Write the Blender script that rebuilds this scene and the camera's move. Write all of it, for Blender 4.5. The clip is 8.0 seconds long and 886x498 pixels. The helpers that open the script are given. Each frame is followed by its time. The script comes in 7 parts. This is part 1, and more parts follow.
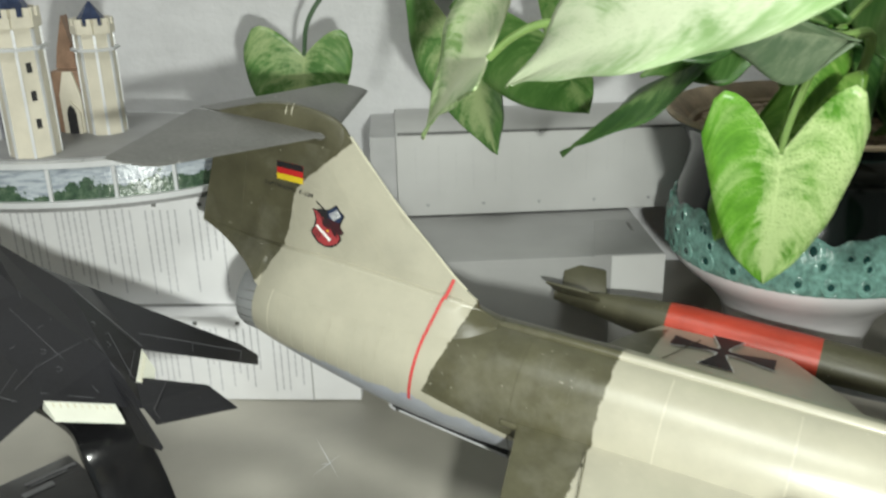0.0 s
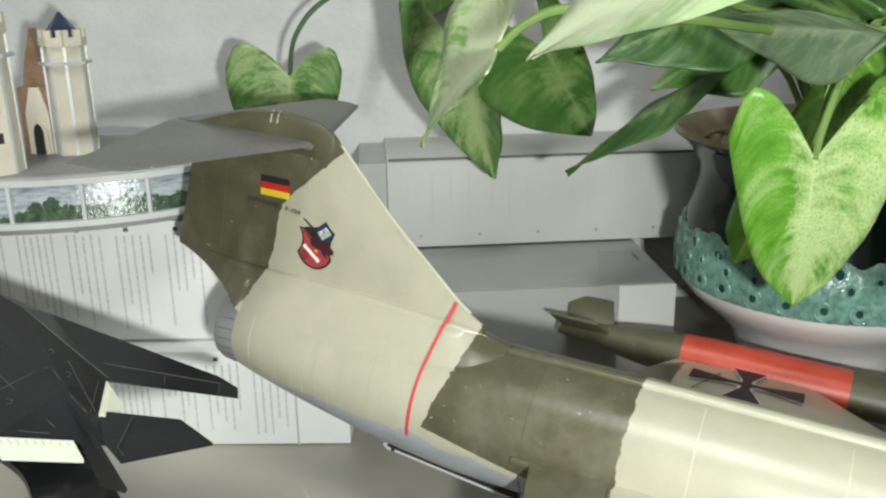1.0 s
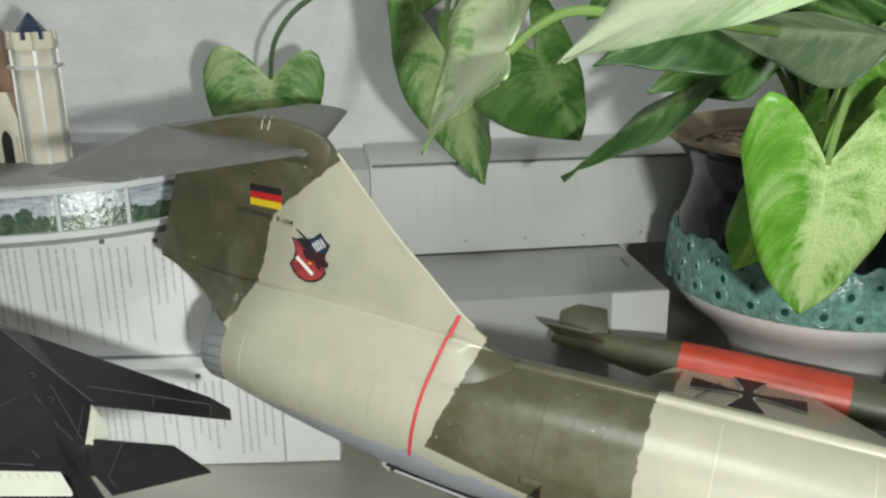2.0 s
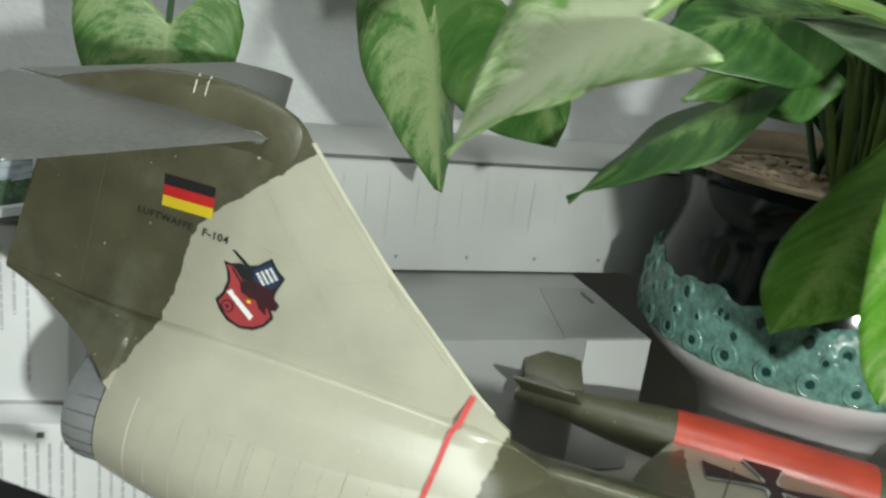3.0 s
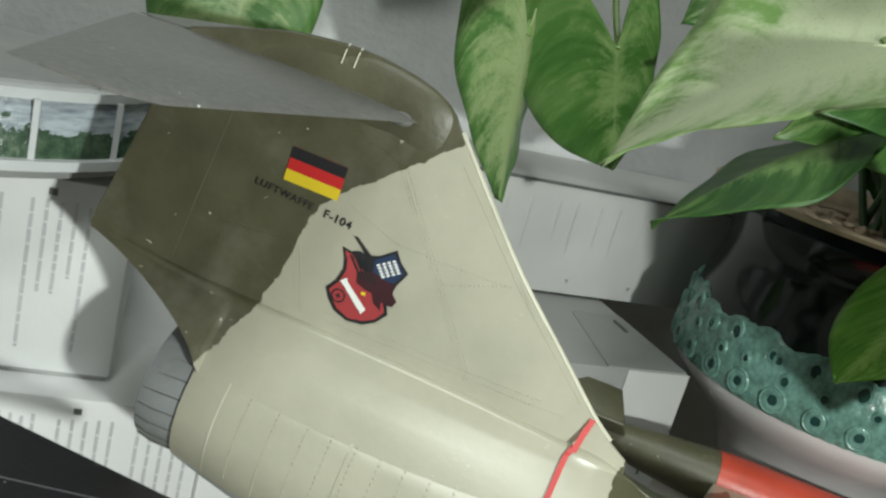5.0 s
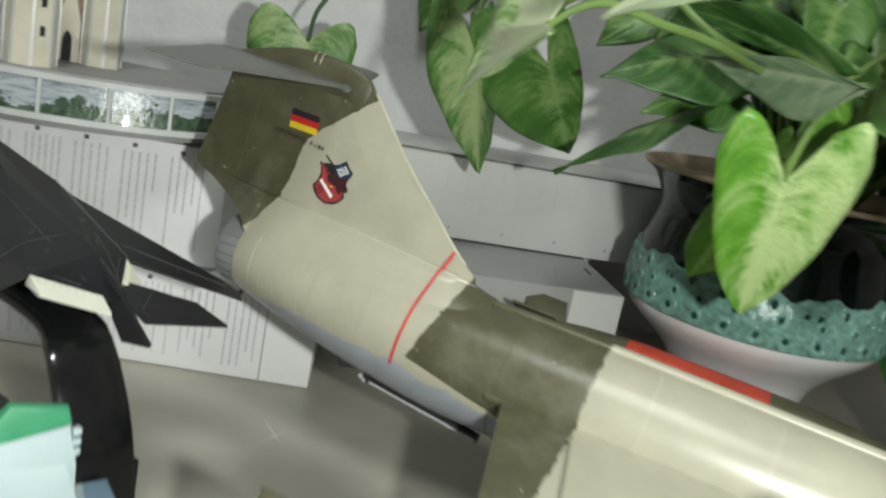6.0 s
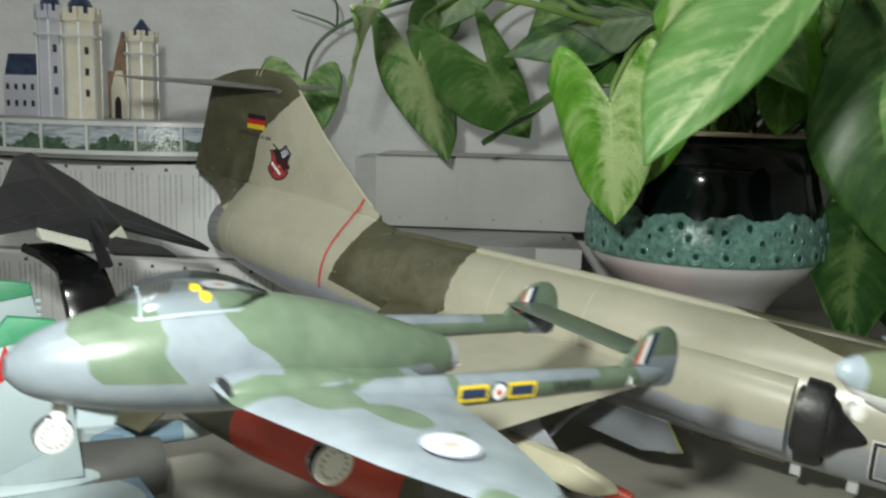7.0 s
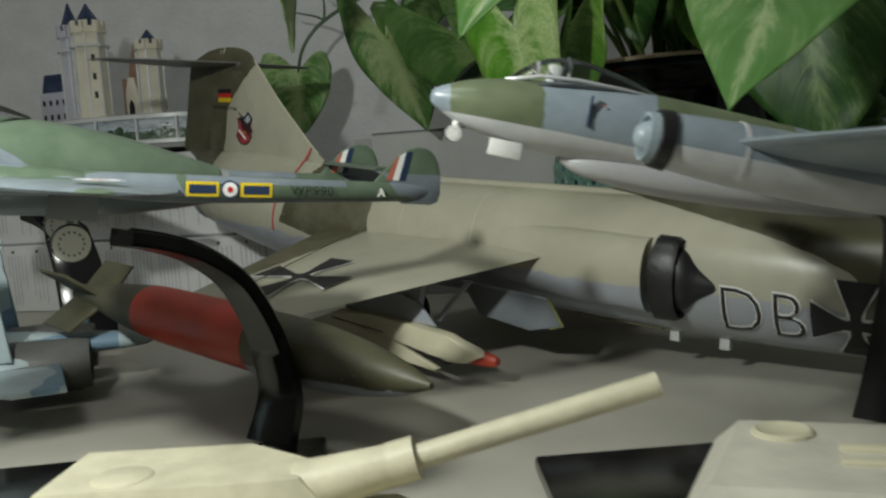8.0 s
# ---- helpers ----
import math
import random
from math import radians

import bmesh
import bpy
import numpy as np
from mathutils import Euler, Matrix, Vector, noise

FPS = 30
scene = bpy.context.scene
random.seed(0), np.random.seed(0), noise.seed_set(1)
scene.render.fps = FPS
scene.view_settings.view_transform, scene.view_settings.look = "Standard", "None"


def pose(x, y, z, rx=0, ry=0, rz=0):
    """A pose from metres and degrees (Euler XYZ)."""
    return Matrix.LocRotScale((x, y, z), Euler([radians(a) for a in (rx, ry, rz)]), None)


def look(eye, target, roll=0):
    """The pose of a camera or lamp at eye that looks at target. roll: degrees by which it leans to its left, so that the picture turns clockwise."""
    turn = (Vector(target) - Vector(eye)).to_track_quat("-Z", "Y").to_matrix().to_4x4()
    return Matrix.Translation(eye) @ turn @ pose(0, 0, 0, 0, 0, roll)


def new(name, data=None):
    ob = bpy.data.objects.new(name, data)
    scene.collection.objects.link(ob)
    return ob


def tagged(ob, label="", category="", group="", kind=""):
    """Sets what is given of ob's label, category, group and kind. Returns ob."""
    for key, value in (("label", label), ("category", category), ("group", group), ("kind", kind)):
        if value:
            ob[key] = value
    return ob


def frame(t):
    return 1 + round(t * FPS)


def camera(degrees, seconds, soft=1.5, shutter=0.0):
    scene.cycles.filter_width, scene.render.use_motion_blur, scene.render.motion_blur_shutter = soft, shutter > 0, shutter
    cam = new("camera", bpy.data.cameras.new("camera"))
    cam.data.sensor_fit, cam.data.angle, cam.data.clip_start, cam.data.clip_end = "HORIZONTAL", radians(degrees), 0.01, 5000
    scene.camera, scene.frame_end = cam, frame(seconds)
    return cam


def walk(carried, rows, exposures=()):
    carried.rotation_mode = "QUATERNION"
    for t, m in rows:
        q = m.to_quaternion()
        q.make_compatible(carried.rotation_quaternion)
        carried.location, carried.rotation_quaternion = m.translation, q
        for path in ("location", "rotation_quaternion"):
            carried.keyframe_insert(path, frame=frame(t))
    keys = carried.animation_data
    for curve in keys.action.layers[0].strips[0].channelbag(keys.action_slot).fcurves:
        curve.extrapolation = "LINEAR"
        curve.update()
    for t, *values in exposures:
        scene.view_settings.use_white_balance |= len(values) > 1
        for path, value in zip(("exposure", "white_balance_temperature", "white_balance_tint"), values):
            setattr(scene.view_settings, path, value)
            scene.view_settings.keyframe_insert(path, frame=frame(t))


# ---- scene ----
cam = camera(53.0, 8.0, soft=2.35, shutter=0.4)
PATH = [
    (0, (0.006, -0.003, 0.186), (-0.025, 1.861, -0.539), -1.2),
    (0.5, (-0.005, 0.013, 0.177), (-0.009, 1.911, -0.453), -1.1),
    (1, (0.0, 0.017, 0.167), (0.013, 1.924, -0.437), -1.0),
    (2.5, (-0.024, 0.052, 0.166), (0.232, 1.944, -0.431), 1.6),
    (3, (-0.042, 0.108, 0.153), (0.455, 1.946, -0.459), 7.4),
    (3.5, (-0.066, 0.126, 0.152), (0.564, 1.935, -0.422), 12.7),
    (4, (-0.074, 0.136, 0.144), (0.615, 1.924, -0.431), 14.9),
    (5.5, (-0.068, 0.097, 0.142), (0.444, 1.959, -0.378), 14.9),
    (6, (-0.029, -0.014, 0.143), (0.195, 1.916, -0.33), 11.1),
    (6.5, (0.03, -0.07, 0.124), (-0.011, 1.892, -0.265), 5.8),
    (7, (0.081, -0.094, 0.114), (-0.173, 1.866, -0.196), 1.6),
    (7.5, (0.131, -0.098, 0.086), (-0.311, 1.837, -0.159), -1.7),
    (8, (0.164, -0.106, 0.067), (-0.395, 1.805, -0.119), -4.0),
]
EXPOSURES = [(0, 0.49, 6500, 11), (1, 0.54, 6500, 11), (2.5, 0.26, 6400, 9), (3, 0.42, 6300, 7), (3.5, 0.64, 5950, 2), (4, 0.56, 6300, 7), (5.5, 0.29, 6400, 9), (6, 0.18, 6500, 11),
             (6.5, -0.32, 6500, 9), (7, -0.3, 6500, 10), (7.5, 0.12, 6500, 11), (8, -1.06, 6500, 10)]
walk(cam, [(t, look(eye, target, roll)) for t, eye, target, roll in PATH], EXPOSURES)

# ---- light: a small torch beside the viewer and a dim ceiling lamp ----
world = bpy.data.worlds.new("room_air")
scene.world = world
world.use_nodes = True
world.node_tree.nodes["Background"].inputs[0].default_value = (0.80, 0.86, 1.0, 1)
world.node_tree.nodes["Background"].inputs[1].default_value = 0.10


def lamp(name, eye, target, size, watts, colour):
    data = bpy.data.lights.new(name, "AREA")
    data.shape, data.size, data.energy, data.color = "DISK", size, watts, colour
    ob = new(name, data)
    ob.matrix_world = look(eye, target)
    return ob


lamp("torch", (0.048, -0.066, 0.155), (0.02, 0.25, 0.07), 0.016, 0.92, (0.95, 1.0, 0.92))
lamp("ceiling_lamp", (-0.2, -0.5, 1.55), (0.0, 0.2, 0.0), 0.5, 9.0, (0.95, 1.0, 0.93))

# ---- materials ----


def tree(name):
    m = bpy.data.materials.new(name)
    m.use_nodes = True
    n = m.node_tree
    return m, n, n.nodes["Principled BSDF"]


def add(n, kind, **inputs):
    node = n.nodes.new(kind)
    for key, value in inputs.items():
        if key.startswith("_"):
            continue
        node.inputs[key].default_value = value
    return node


def noise_at(n, scale, detail=4.0, rough=0.55, coord="Object", stretch=(1, 1, 1)):
    tc = n.nodes.new("ShaderNodeTexCoord")
    mp = n.nodes.new("ShaderNodeMapping")
    mp.inputs["Scale"].default_value = stretch
    n.links.new(tc.outputs[coord], mp.inputs[0])
    t = add(n, "ShaderNodeTexNoise", Scale=scale, Detail=detail, Roughness=rough)
    n.links.new(mp.outputs[0], t.inputs["Vector"])
    return t.outputs["Fac"]


def ramp(n, fac, stops, constant=False):
    r = n.nodes.new("ShaderNodeValToRGB")
    r.color_ramp.interpolation = "CONSTANT" if constant else "LINEAR"
    while len(r.color_ramp.elements) < len(stops):
        r.color_ramp.elements.new(0.5)
    for e, (pos, col) in zip(r.color_ramp.elements, stops):
        e.position = pos
        e.color = (*col, 1) if len(col) == 3 else col
    n.links.new(fac, r.inputs[0])
    return r.outputs[0]


def calc(n, op, a, b=0.0, c=None):
    m = n.nodes.new("ShaderNodeMath")
    m.operation = op
    for i, v in enumerate((a, b) if c is None else (a, b, c)):
        if isinstance(v, (int, float)):
            m.inputs[i].default_value = v
        else:
            n.links.new(v, m.inputs[i])
    return m.outputs[0]


def blend(n, fac, a, b, mode="MIX"):
    m = n.nodes.new("ShaderNodeMix")
    m.data_type, m.blend_type = "RGBA", mode
    for sock, v in ((m.inputs[0], fac), (m.inputs[6], a), (m.inputs[7], b)):
        if isinstance(v, (int, float)):
            sock.default_value = v
        elif isinstance(v, tuple):
            sock.default_value = (*v, 1)
        else:
            n.links.new(v, sock)
    return m.outputs[2]


def bumped(n, p, height, strength, distance=0.001):
    b = add(n, "ShaderNodeBump", Strength=strength, Distance=distance)
    n.links.new(height, b.inputs["Height"])
    n.links.new(b.outputs[0], p.inputs["Normal"])


def surface(name, col, rough=0.5, metal=0.0, vary=0.25, scale=60.0, grain=900.0, bump=0.15, coat=0.0, stretch=(1, 1, 1), rvary=0.15, chips=0.0):
    """A painted, moulded or paper surface: broad stains, fine grain and slight relief."""
    m, n, p = tree(name)
    big = noise_at(n, scale, 5, stretch=stretch)
    fine = noise_at(n, grain, 3, stretch=stretch)
    lo, hi = tuple(c * (1 - vary) for c in col), tuple(min(1, c * (1 + vary * 0.6)) for c in col)
    c1 = ramp(n, big, [(0.3, lo), (0.7, hi)])
    c2 = blend(n, 0.25 * vary * 2, c1, ramp(n, fine, [(0.3, lo), (0.7, hi)]))
    if chips:
        # sparse pale chips where the paint is knocked off
        c2 = blend(n, calc(n, "GREATER_THAN", noise_at(n, 520, 2, 0.6, stretch=(1.0, 1.0, 1.7)), chips), c2, tuple(min(0.62, c * 3 + 0.15) for c in col))
    n.links.new(c2, p.inputs["Base Color"])
    r = n.nodes.new("ShaderNodeMapRange")
    r.inputs["To Min"].default_value, r.inputs["To Max"].default_value = max(0.03, rough - rvary), min(1, rough + rvary)
    n.links.new(big, r.inputs["Value"])
    n.links.new(r.outputs[0], p.inputs["Roughness"])
    p.inputs["Metallic"].default_value = metal
    p.inputs["Coat Weight"].default_value = coat
    p.inputs["Coat Roughness"].default_value = 0.12
    if bump:
        bumped(n, p, fine, bump, 0.0006)
    return m


def axes(n):
    tc = n.nodes.new("ShaderNodeTexCoord")
    s = n.nodes.new("ShaderNodeSeparateXYZ")
    n.links.new(tc.outputs["Object"], s.inputs[0])
    return s.outputs


TAN, OLIVE, GREY = (0.43, 0.41, 0.325), (0.085, 0.08, 0.047), (0.36, 0.38, 0.43)


def starfighter_paint():
    m, n, p = tree("hand_painted_camouflage")
    x, y, z = axes(n)
    ragged = calc(n, "SUBTRACT", noise_at(n, 140, 6, 0.7), 0.5)
    wob = calc(n, "MULTIPLY", ragged, 0.005)
    xw, zw = calc(n, "ADD", x, wob), calc(n, "ADD", z, wob)
    line1 = calc(n, "MULTIPLY_ADD", z, 1.08, -0.1197)
    line2 = calc(n, "MULTIPLY_ADD", calc(n, "ABSOLUTE", y), -0.25, calc(n, "MULTIPLY_ADD", z, 0.25, -0.0790))
    fin_dark = calc(n, "MULTIPLY", calc(n, "LESS_THAN", xw, calc(n, "MAXIMUM", line1, line2)), calc(n, "GREATER_THAN", zw, 0.0095))
    a = calc(n, "GREATER_THAN", xw, calc(n, "MAXIMUM", calc(n, "MULTIPLY_ADD", z, 0.33, -0.0107), calc(n, "MULTIPLY_ADD", z, -5.0, -0.0095)))
    b = calc(n, "LESS_THAN", xw, calc(n, "MULTIPLY_ADD", z, 0.02, 0.0430))
    mid_dark = calc(n, "MULTIPLY", calc(n, "MULTIPLY", a, b), calc(n, "GREATER_THAN", zw, -0.0135))
    bow = calc(n, "MULTIPLY", calc(n, "MULTIPLY", z, calc(n, "MAXIMUM", z, 0.0)), 190.0)
    nose_dark = calc(n, "MULTIPLY", calc(n, "GREATER_THAN", calc(n, "ADD", xw, bow), 0.2195), calc(n, "GREATER_THAN", x, 0.1))
    dark = calc(n, "MAXIMUM", calc(n, "MAXIMUM", fin_dark, mid_dark), nose_dark)
    ahead = calc(n, "MULTIPLY_ADD", calc(n, "GREATER_THAN", x, 0.090), 0.1, -0.1053)
    under = calc(n, "MULTIPLY", calc(n, "LESS_THAN", zw, calc(n, "MAXIMUM", ahead, calc(n, "MULTIPLY_ADD", calc(n, "SUBTRACT", noise_at(n, 45, 2), 0.5), 0.008, calc(n, "MINIMUM", -0.0032, calc(n, "MULTIPLY_ADD", x, -0.08, -0.0048))))), calc(n, "LESS_THAN", calc(n, "ABSOLUTE", y), 0.0245))
    stain = noise_at(n, 90, 6, 0.65)
    tan = ramp(n, stain, [(0.28, tuple(c * 0.91 for c in TAN)), (0.72, tuple(c * 1.04 for c in TAN))])
    olive = ramp(n, stain, [(0.28, tuple(c * 0.75 for c in OLIVE)), (0.72, tuple(c * 1.25 for c in OLIVE))])
    grey = ramp(n, stain, [(0.28, tuple(c * 0.8 for c in GREY)), (0.72, GREY)])
    col = blend(n, dark, blend(n, under, tan, grey), olive)
    chip = calc(n, "GREATER_THAN", noise_at(n, 460, 2, 0.6, stretch=(1.0, 1.0, 1.8)), 0.745)
    col = blend(n, chip, col, (0.50, 0.48, 0.40))
    rub = calc(n, "MULTIPLY", ramp(n, noise_at(n, 34, 5, 0.7), [(0.50, (0, 0, 0)), (0.72, (0.30, 0.30, 0.30))]), 1.0)
    col = blend(n, rub, col, (0.30, 0.29, 0.24))
    n.links.new(col, p.inputs["Base Color"])
    p.inputs["Roughness"].default_value = 0.29
    fine = noise_at(n, 700, 4)
    bumped(n, p, fine, 0.06, 0.0005)
    return m


def blotched(name, first, second, third=None, scale=28.0, cut=0.5, rough=0.35, under=None):
    """Two-tone camouflage with crisp wavy borders; the belly may be a third tone below a height."""
    m, n, p = tree(name)
    x, y, z = axes(n)
    f = noise_at(n, scale, 1.5, 0.4, stretch=(1.0, 0.75, 0.4))
    c = ramp(n, f, [(0.0, first), (cut, second)], True)
    if under is not None:
        c = blend(n, calc(n, "LESS_THAN", z, under), c, third)
    dirt = noise_at(n, 150, 5)
    c = blend(n, 0.35, c, ramp(n, dirt, [(0.3, (0.55, 0.55, 0.55)), (0.7, (1, 1, 1))]), "MULTIPLY")
    n.links.new(c, p.inputs["Base Color"])
    p.inputs["Roughness"].default_value = rough
    bumped(n, p, noise_at(n, 900, 3), 0.06, 0.0004)
    return m


def leaf_matter(name, dark, mid, pale, amount, lean=0.0, flecks=0.25, spray=0.13):
    """Variegated leaf: pale streaks run out from the midrib along the side veins. UV: x along, y across (0.5 is the midrib)."""
    m, n, p = tree(name)
    tc = n.nodes.new("ShaderNodeTexCoord")
    s = n.nodes.new("ShaderNodeSeparateXYZ")
    n.links.new(tc.outputs["UV"], s.inputs[0])
    u, v = s.outputs[0], s.outputs[1]
    av = calc(n, "ABSOLUTE", calc(n, "SUBTRACT", v, 0.5))
    comb = n.nodes.new("ShaderNodeCombineXYZ")
    n.links.new(calc(n, "SUBTRACT", u, calc(n, "MULTIPLY", av, 0.55)), comb.inputs[0])
    n.links.new(calc(n, "MULTIPLY", v, 0.16), comb.inputs[1])
    info = n.nodes.new("ShaderNodeObjectInfo")
    n.links.new(calc(n, "MULTIPLY", info.outputs["Random"], 9.0), comb.inputs[2])
    streak = add(n, "ShaderNodeTexNoise", Scale=15.0, Detail=6.0, Roughness=0.68, Distortion=0.5)
    n.links.new(comb.outputs[0], streak.inputs["Vector"])
    wide = n.nodes.new("ShaderNodeVectorMath")
    wide.operation = "MULTIPLY"
    wide.inputs[1].default_value = (1.0, 4.0, 1.0)
    n.links.new(comb.outputs[0], wide.inputs[0])
    speck = add(n, "ShaderNodeTexNoise", Scale=34.0, Detail=5.0, Roughness=0.72, Distortion=0.3)
    n.links.new(wide.outputs[0], speck.inputs["Vector"])
    patch = noise_at(n, 60, 4)
    half = calc(n, "MULTIPLY", calc(n, "SUBTRACT", v, 0.5), calc(n, "MULTIPLY_ADD", info.outputs["Random"], 0.5, -0.15))
    f = calc(n, "ADD", calc(n, "MULTIPLY", streak.outputs["Fac"], 0.55), calc(n, "MULTIPLY", speck.outputs["Fac"], 0.45))
    f = calc(n, "ADD", f, calc(n, "MULTIPLY", calc(n, "SUBTRACT", patch, 0.5), 0.55))
    f = calc(n, "ADD", calc(n, "SUBTRACT", f, calc(n, "MULTIPLY_ADD", av, 0.42, -0.08)), half)
    f = calc(n, "ADD", f, amount)
    f = calc(n, "ADD", f, calc(n, "MULTIPLY", calc(n, "MAXIMUM", calc(n, "SUBTRACT", spray, av), 0.0), 1.1))
    f = calc(n, "ADD", f, calc(n, "MULTIPLY", calc(n, "SUBTRACT", v, 0.5), lean))
    half_pale = tuple(0.62 * a + 0.38 * b for a, b in zip(mid, pale))
    base = ramp(n, calc(n, "ADD", calc(n, "MULTIPLY", patch, 0.45), calc(n, "MULTIPLY", streak.outputs["Fac"], 0.55)), [(0.40, dark), (0.50, mid), (0.60, half_pale)])
    # sunken side veins
    vein = calc(n, "POWER", calc(n, "ABSOLUTE", calc(n, "COSINE", calc(n, "MULTIPLY", calc(n, "SUBTRACT", u, calc(n, "MULTIPLY", av, 0.55)), 26.0))), 9.0)
    base = blend(n, calc(n, "MULTIPLY", vein, 0.35), base, dark)
    mask = ramp(n, f, [(0.47, (0, 0, 0)), (0.56, (0.45, 0.45, 0.45)), (0.70, (0.9, 0.9, 0.9))])
    col = blend(n, mask, base, pale)
    # green flecks left standing in the pale parts
    fleck = add(n, "ShaderNodeTexNoise", Scale=120.0, Detail=3.0, Roughness=0.6)
    n.links.new(wide.outputs[0], fleck.inputs["Vector"])
    col = blend(n, calc(n, "MULTIPLY", ramp(n, fleck.outputs["Fac"], [(0.57, (0, 0, 0)), (0.63, (1, 1, 1))]), flecks), col, dark)
    rib = calc(n, "LESS_THAN", av, 0.010)
    col = blend(n, calc(n, "MULTIPLY", rib, 0.45), col, pale)
    n.links.new(col, p.inputs["Base Color"])
    p.inputs["Roughness"].default_value = 0.36
    p.inputs["Specular IOR Level"].default_value = 0.45
    wave = calc(n, "SINE", calc(n, "MULTIPLY", calc(n, "SUBTRACT", u, calc(n, "MULTIPLY", av, 0.55)), 75.0))
    bumped(n, p, calc(n, "ADD", calc(n, "MULTIPLY", wave, 0.04), streak.outputs["Fac"]), 0.18, 0.0008)
    # a little light passes through the blade
    tr = n.nodes.new("ShaderNodeBsdfTranslucent")
    n.links.new(col, tr.inputs[0])
    mix = add(n, "ShaderNodeMixShader", Fac=0.16)
    n.links.new(p.outputs[0], mix.inputs[1])
    n.links.new(tr.outputs[0], mix.inputs[2])
    n.links.new(mix.outputs[0], n.nodes["Material Output"].inputs[0])
    return m


def clear_plastic(name):
    """Thin clear moulding: mostly see-through, with a gloss that grows at the edges."""
    m, n, p = tree(name)
    p.inputs["Base Color"].default_value = (0.85, 0.9, 0.9, 1)
    p.inputs["Roughness"].default_value = 0.08
    see = n.nodes.new("ShaderNodeBsdfTransparent")
    see.inputs[0].default_value = (0.97, 0.98, 0.98, 1)
    shine = n.nodes.new("ShaderNodeBsdfGlossy")
    shine.inputs["Roughness"].default_value = 0.16
    fr = add(n, "ShaderNodeFresnel", IOR=1.25)
    mix = n.nodes.new("ShaderNodeMixShader")
    n.links.new(calc(n, "ADD", fr.outputs[0], 0.05), mix.inputs[0])
    n.links.new(see.outputs[0], mix.inputs[1])
    n.links.new(shine.outputs[0], mix.inputs[2])
    n.links.new(mix.outputs[0], n.nodes["Material Output"].inputs[0])
    n.nodes.remove(p)
    return m


M_CAMO = starfighter_paint()
M_OLIVE = surface("olive_paint", OLIVE, 0.45, vary=0.35, chips=0.74)
M_LEADING = surface("highlight_tan_edge", (0.50, 0.48, 0.38), 0.28, vary=0.15, bump=0)
M_GREY = surface("grey_paint", GREY, 0.45, vary=0.2)
M_DARKGREY = surface("dark_grey_enamel", (0.12, 0.12, 0.115), 0.5, vary=0.3)
M_STABILATOR = surface("worn_grey_enamel", (0.155, 0.155, 0.145), 0.42, vary=0.6, scale=20, chips=0.775)
M_METAL = surface("burnt_steel_paint", (0.30, 0.31, 0.32), 0.45, metal=0.2, vary=0.3)
M_RED = surface("red_paint", (0.50, 0.062, 0.034), 0.38, vary=0.3)
M_BADGERED = surface("faded_badge_red", (0.36, 0.045, 0.05), 0.45, vary=0.2, bump=0)
M_BADGEDARK = surface("badge_maroon", (0.045, 0.012, 0.016), 0.45, vary=0.3, bump=0)
M_REDLINE = surface("red_stripe", (0.55, 0.06, 0.06), 0.5, vary=0.15)
M_BLACK = surface("black_gloss_plastic", (0.010, 0.010, 0.011), 0.18, vary=0.3, bump=0.04)
M_CONE = surface("black_satin_paint", (0.012, 0.012, 0.013), 0.4, vary=0.3)
M_STEALTH = surface("black_faceted_metal", (0.012, 0.012, 0.015), 0.46, vary=0.6, scale=35, bump=0.10, chips=0.76)
M_LEDGE_GREY = surface("slot_grey", (0.60, 0.57, 0.44), 0.5, vary=0.1)
M_PRINTBAR = surface("silver_print", (0.16, 0.16, 0.165), 0.4, vary=0.3, bump=0)
M_SEAM = surface("pale_panel_line", (0.075, 0.075, 0.082), 0.5, vary=0.2)
M_SLOT = surface("pale_slot_plastic", (0.70, 0.71, 0.62), 0.45, vary=0.1)
M_CREAM = surface("cream_plastic", (0.72, 0.68, 0.50), 0.42, vary=0.12)
M_WHITE = surface("white_paint", (0.78, 0.78, 0.76), 0.4, vary=0.1)
M_WHITEPRINT = surface("white_print", (0.80, 0.80, 0.78), 0.5, vary=0.05, bump=0)
M_BLACKPRINT = surface("black_print", (0.015, 0.015, 0.017), 0.5, vary=0.1, bump=0)
M_YELLOW = surface("yellow_print", (0.75, 0.55, 0.02), 0.5, vary=0.1, bump=0)
M_REDPRINT = surface("red_print", (0.55, 0.02, 0.02), 0.5, vary=0.1, bump=0)
M_FLASHRED = surface("faded_flash_red", (0.48, 0.13, 0.09), 0.5, vary=0.1, bump=0)
M_BLUEPRINT = surface("blue_print", (0.018, 0.035, 0.085), 0.5, vary=0.1, bump=0)
M_INK = surface("grey_ink", (0.55, 0.55, 0.57), 0.7, vary=0.15, bump=0)
M_CARD = surface("white_box_card", (0.74, 0.74, 0.75), 0.62, vary=0.05, bump=0.08)
M_CARD_EDGE = surface("grey_box_card", (0.42, 0.42, 0.42), 0.7, vary=0.12)
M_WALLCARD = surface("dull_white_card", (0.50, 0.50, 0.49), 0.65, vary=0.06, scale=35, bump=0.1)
# white carton, greyed to stand for its faces in shade
M_CARTON = surface("carton_shade_grey", (0.29, 0.29, 0.285), 0.7, vary=0.07)
M_WALL = surface("embossed_wallpaper", (0.62, 0.62, 0.63), 0.75, vary=0.10, scale=38, grain=210, bump=0.75, stretch=(1.2, 1, 1.5))
M_TABLE = surface("beige_tabletop", (0.45, 0.43, 0.375), 0.45, vary=0.16, scale=22, grain=1200, bump=0.05)
M_ROOM = surface("room_plaster", (0.55, 0.54, 0.52), 0.9, vary=0.05)


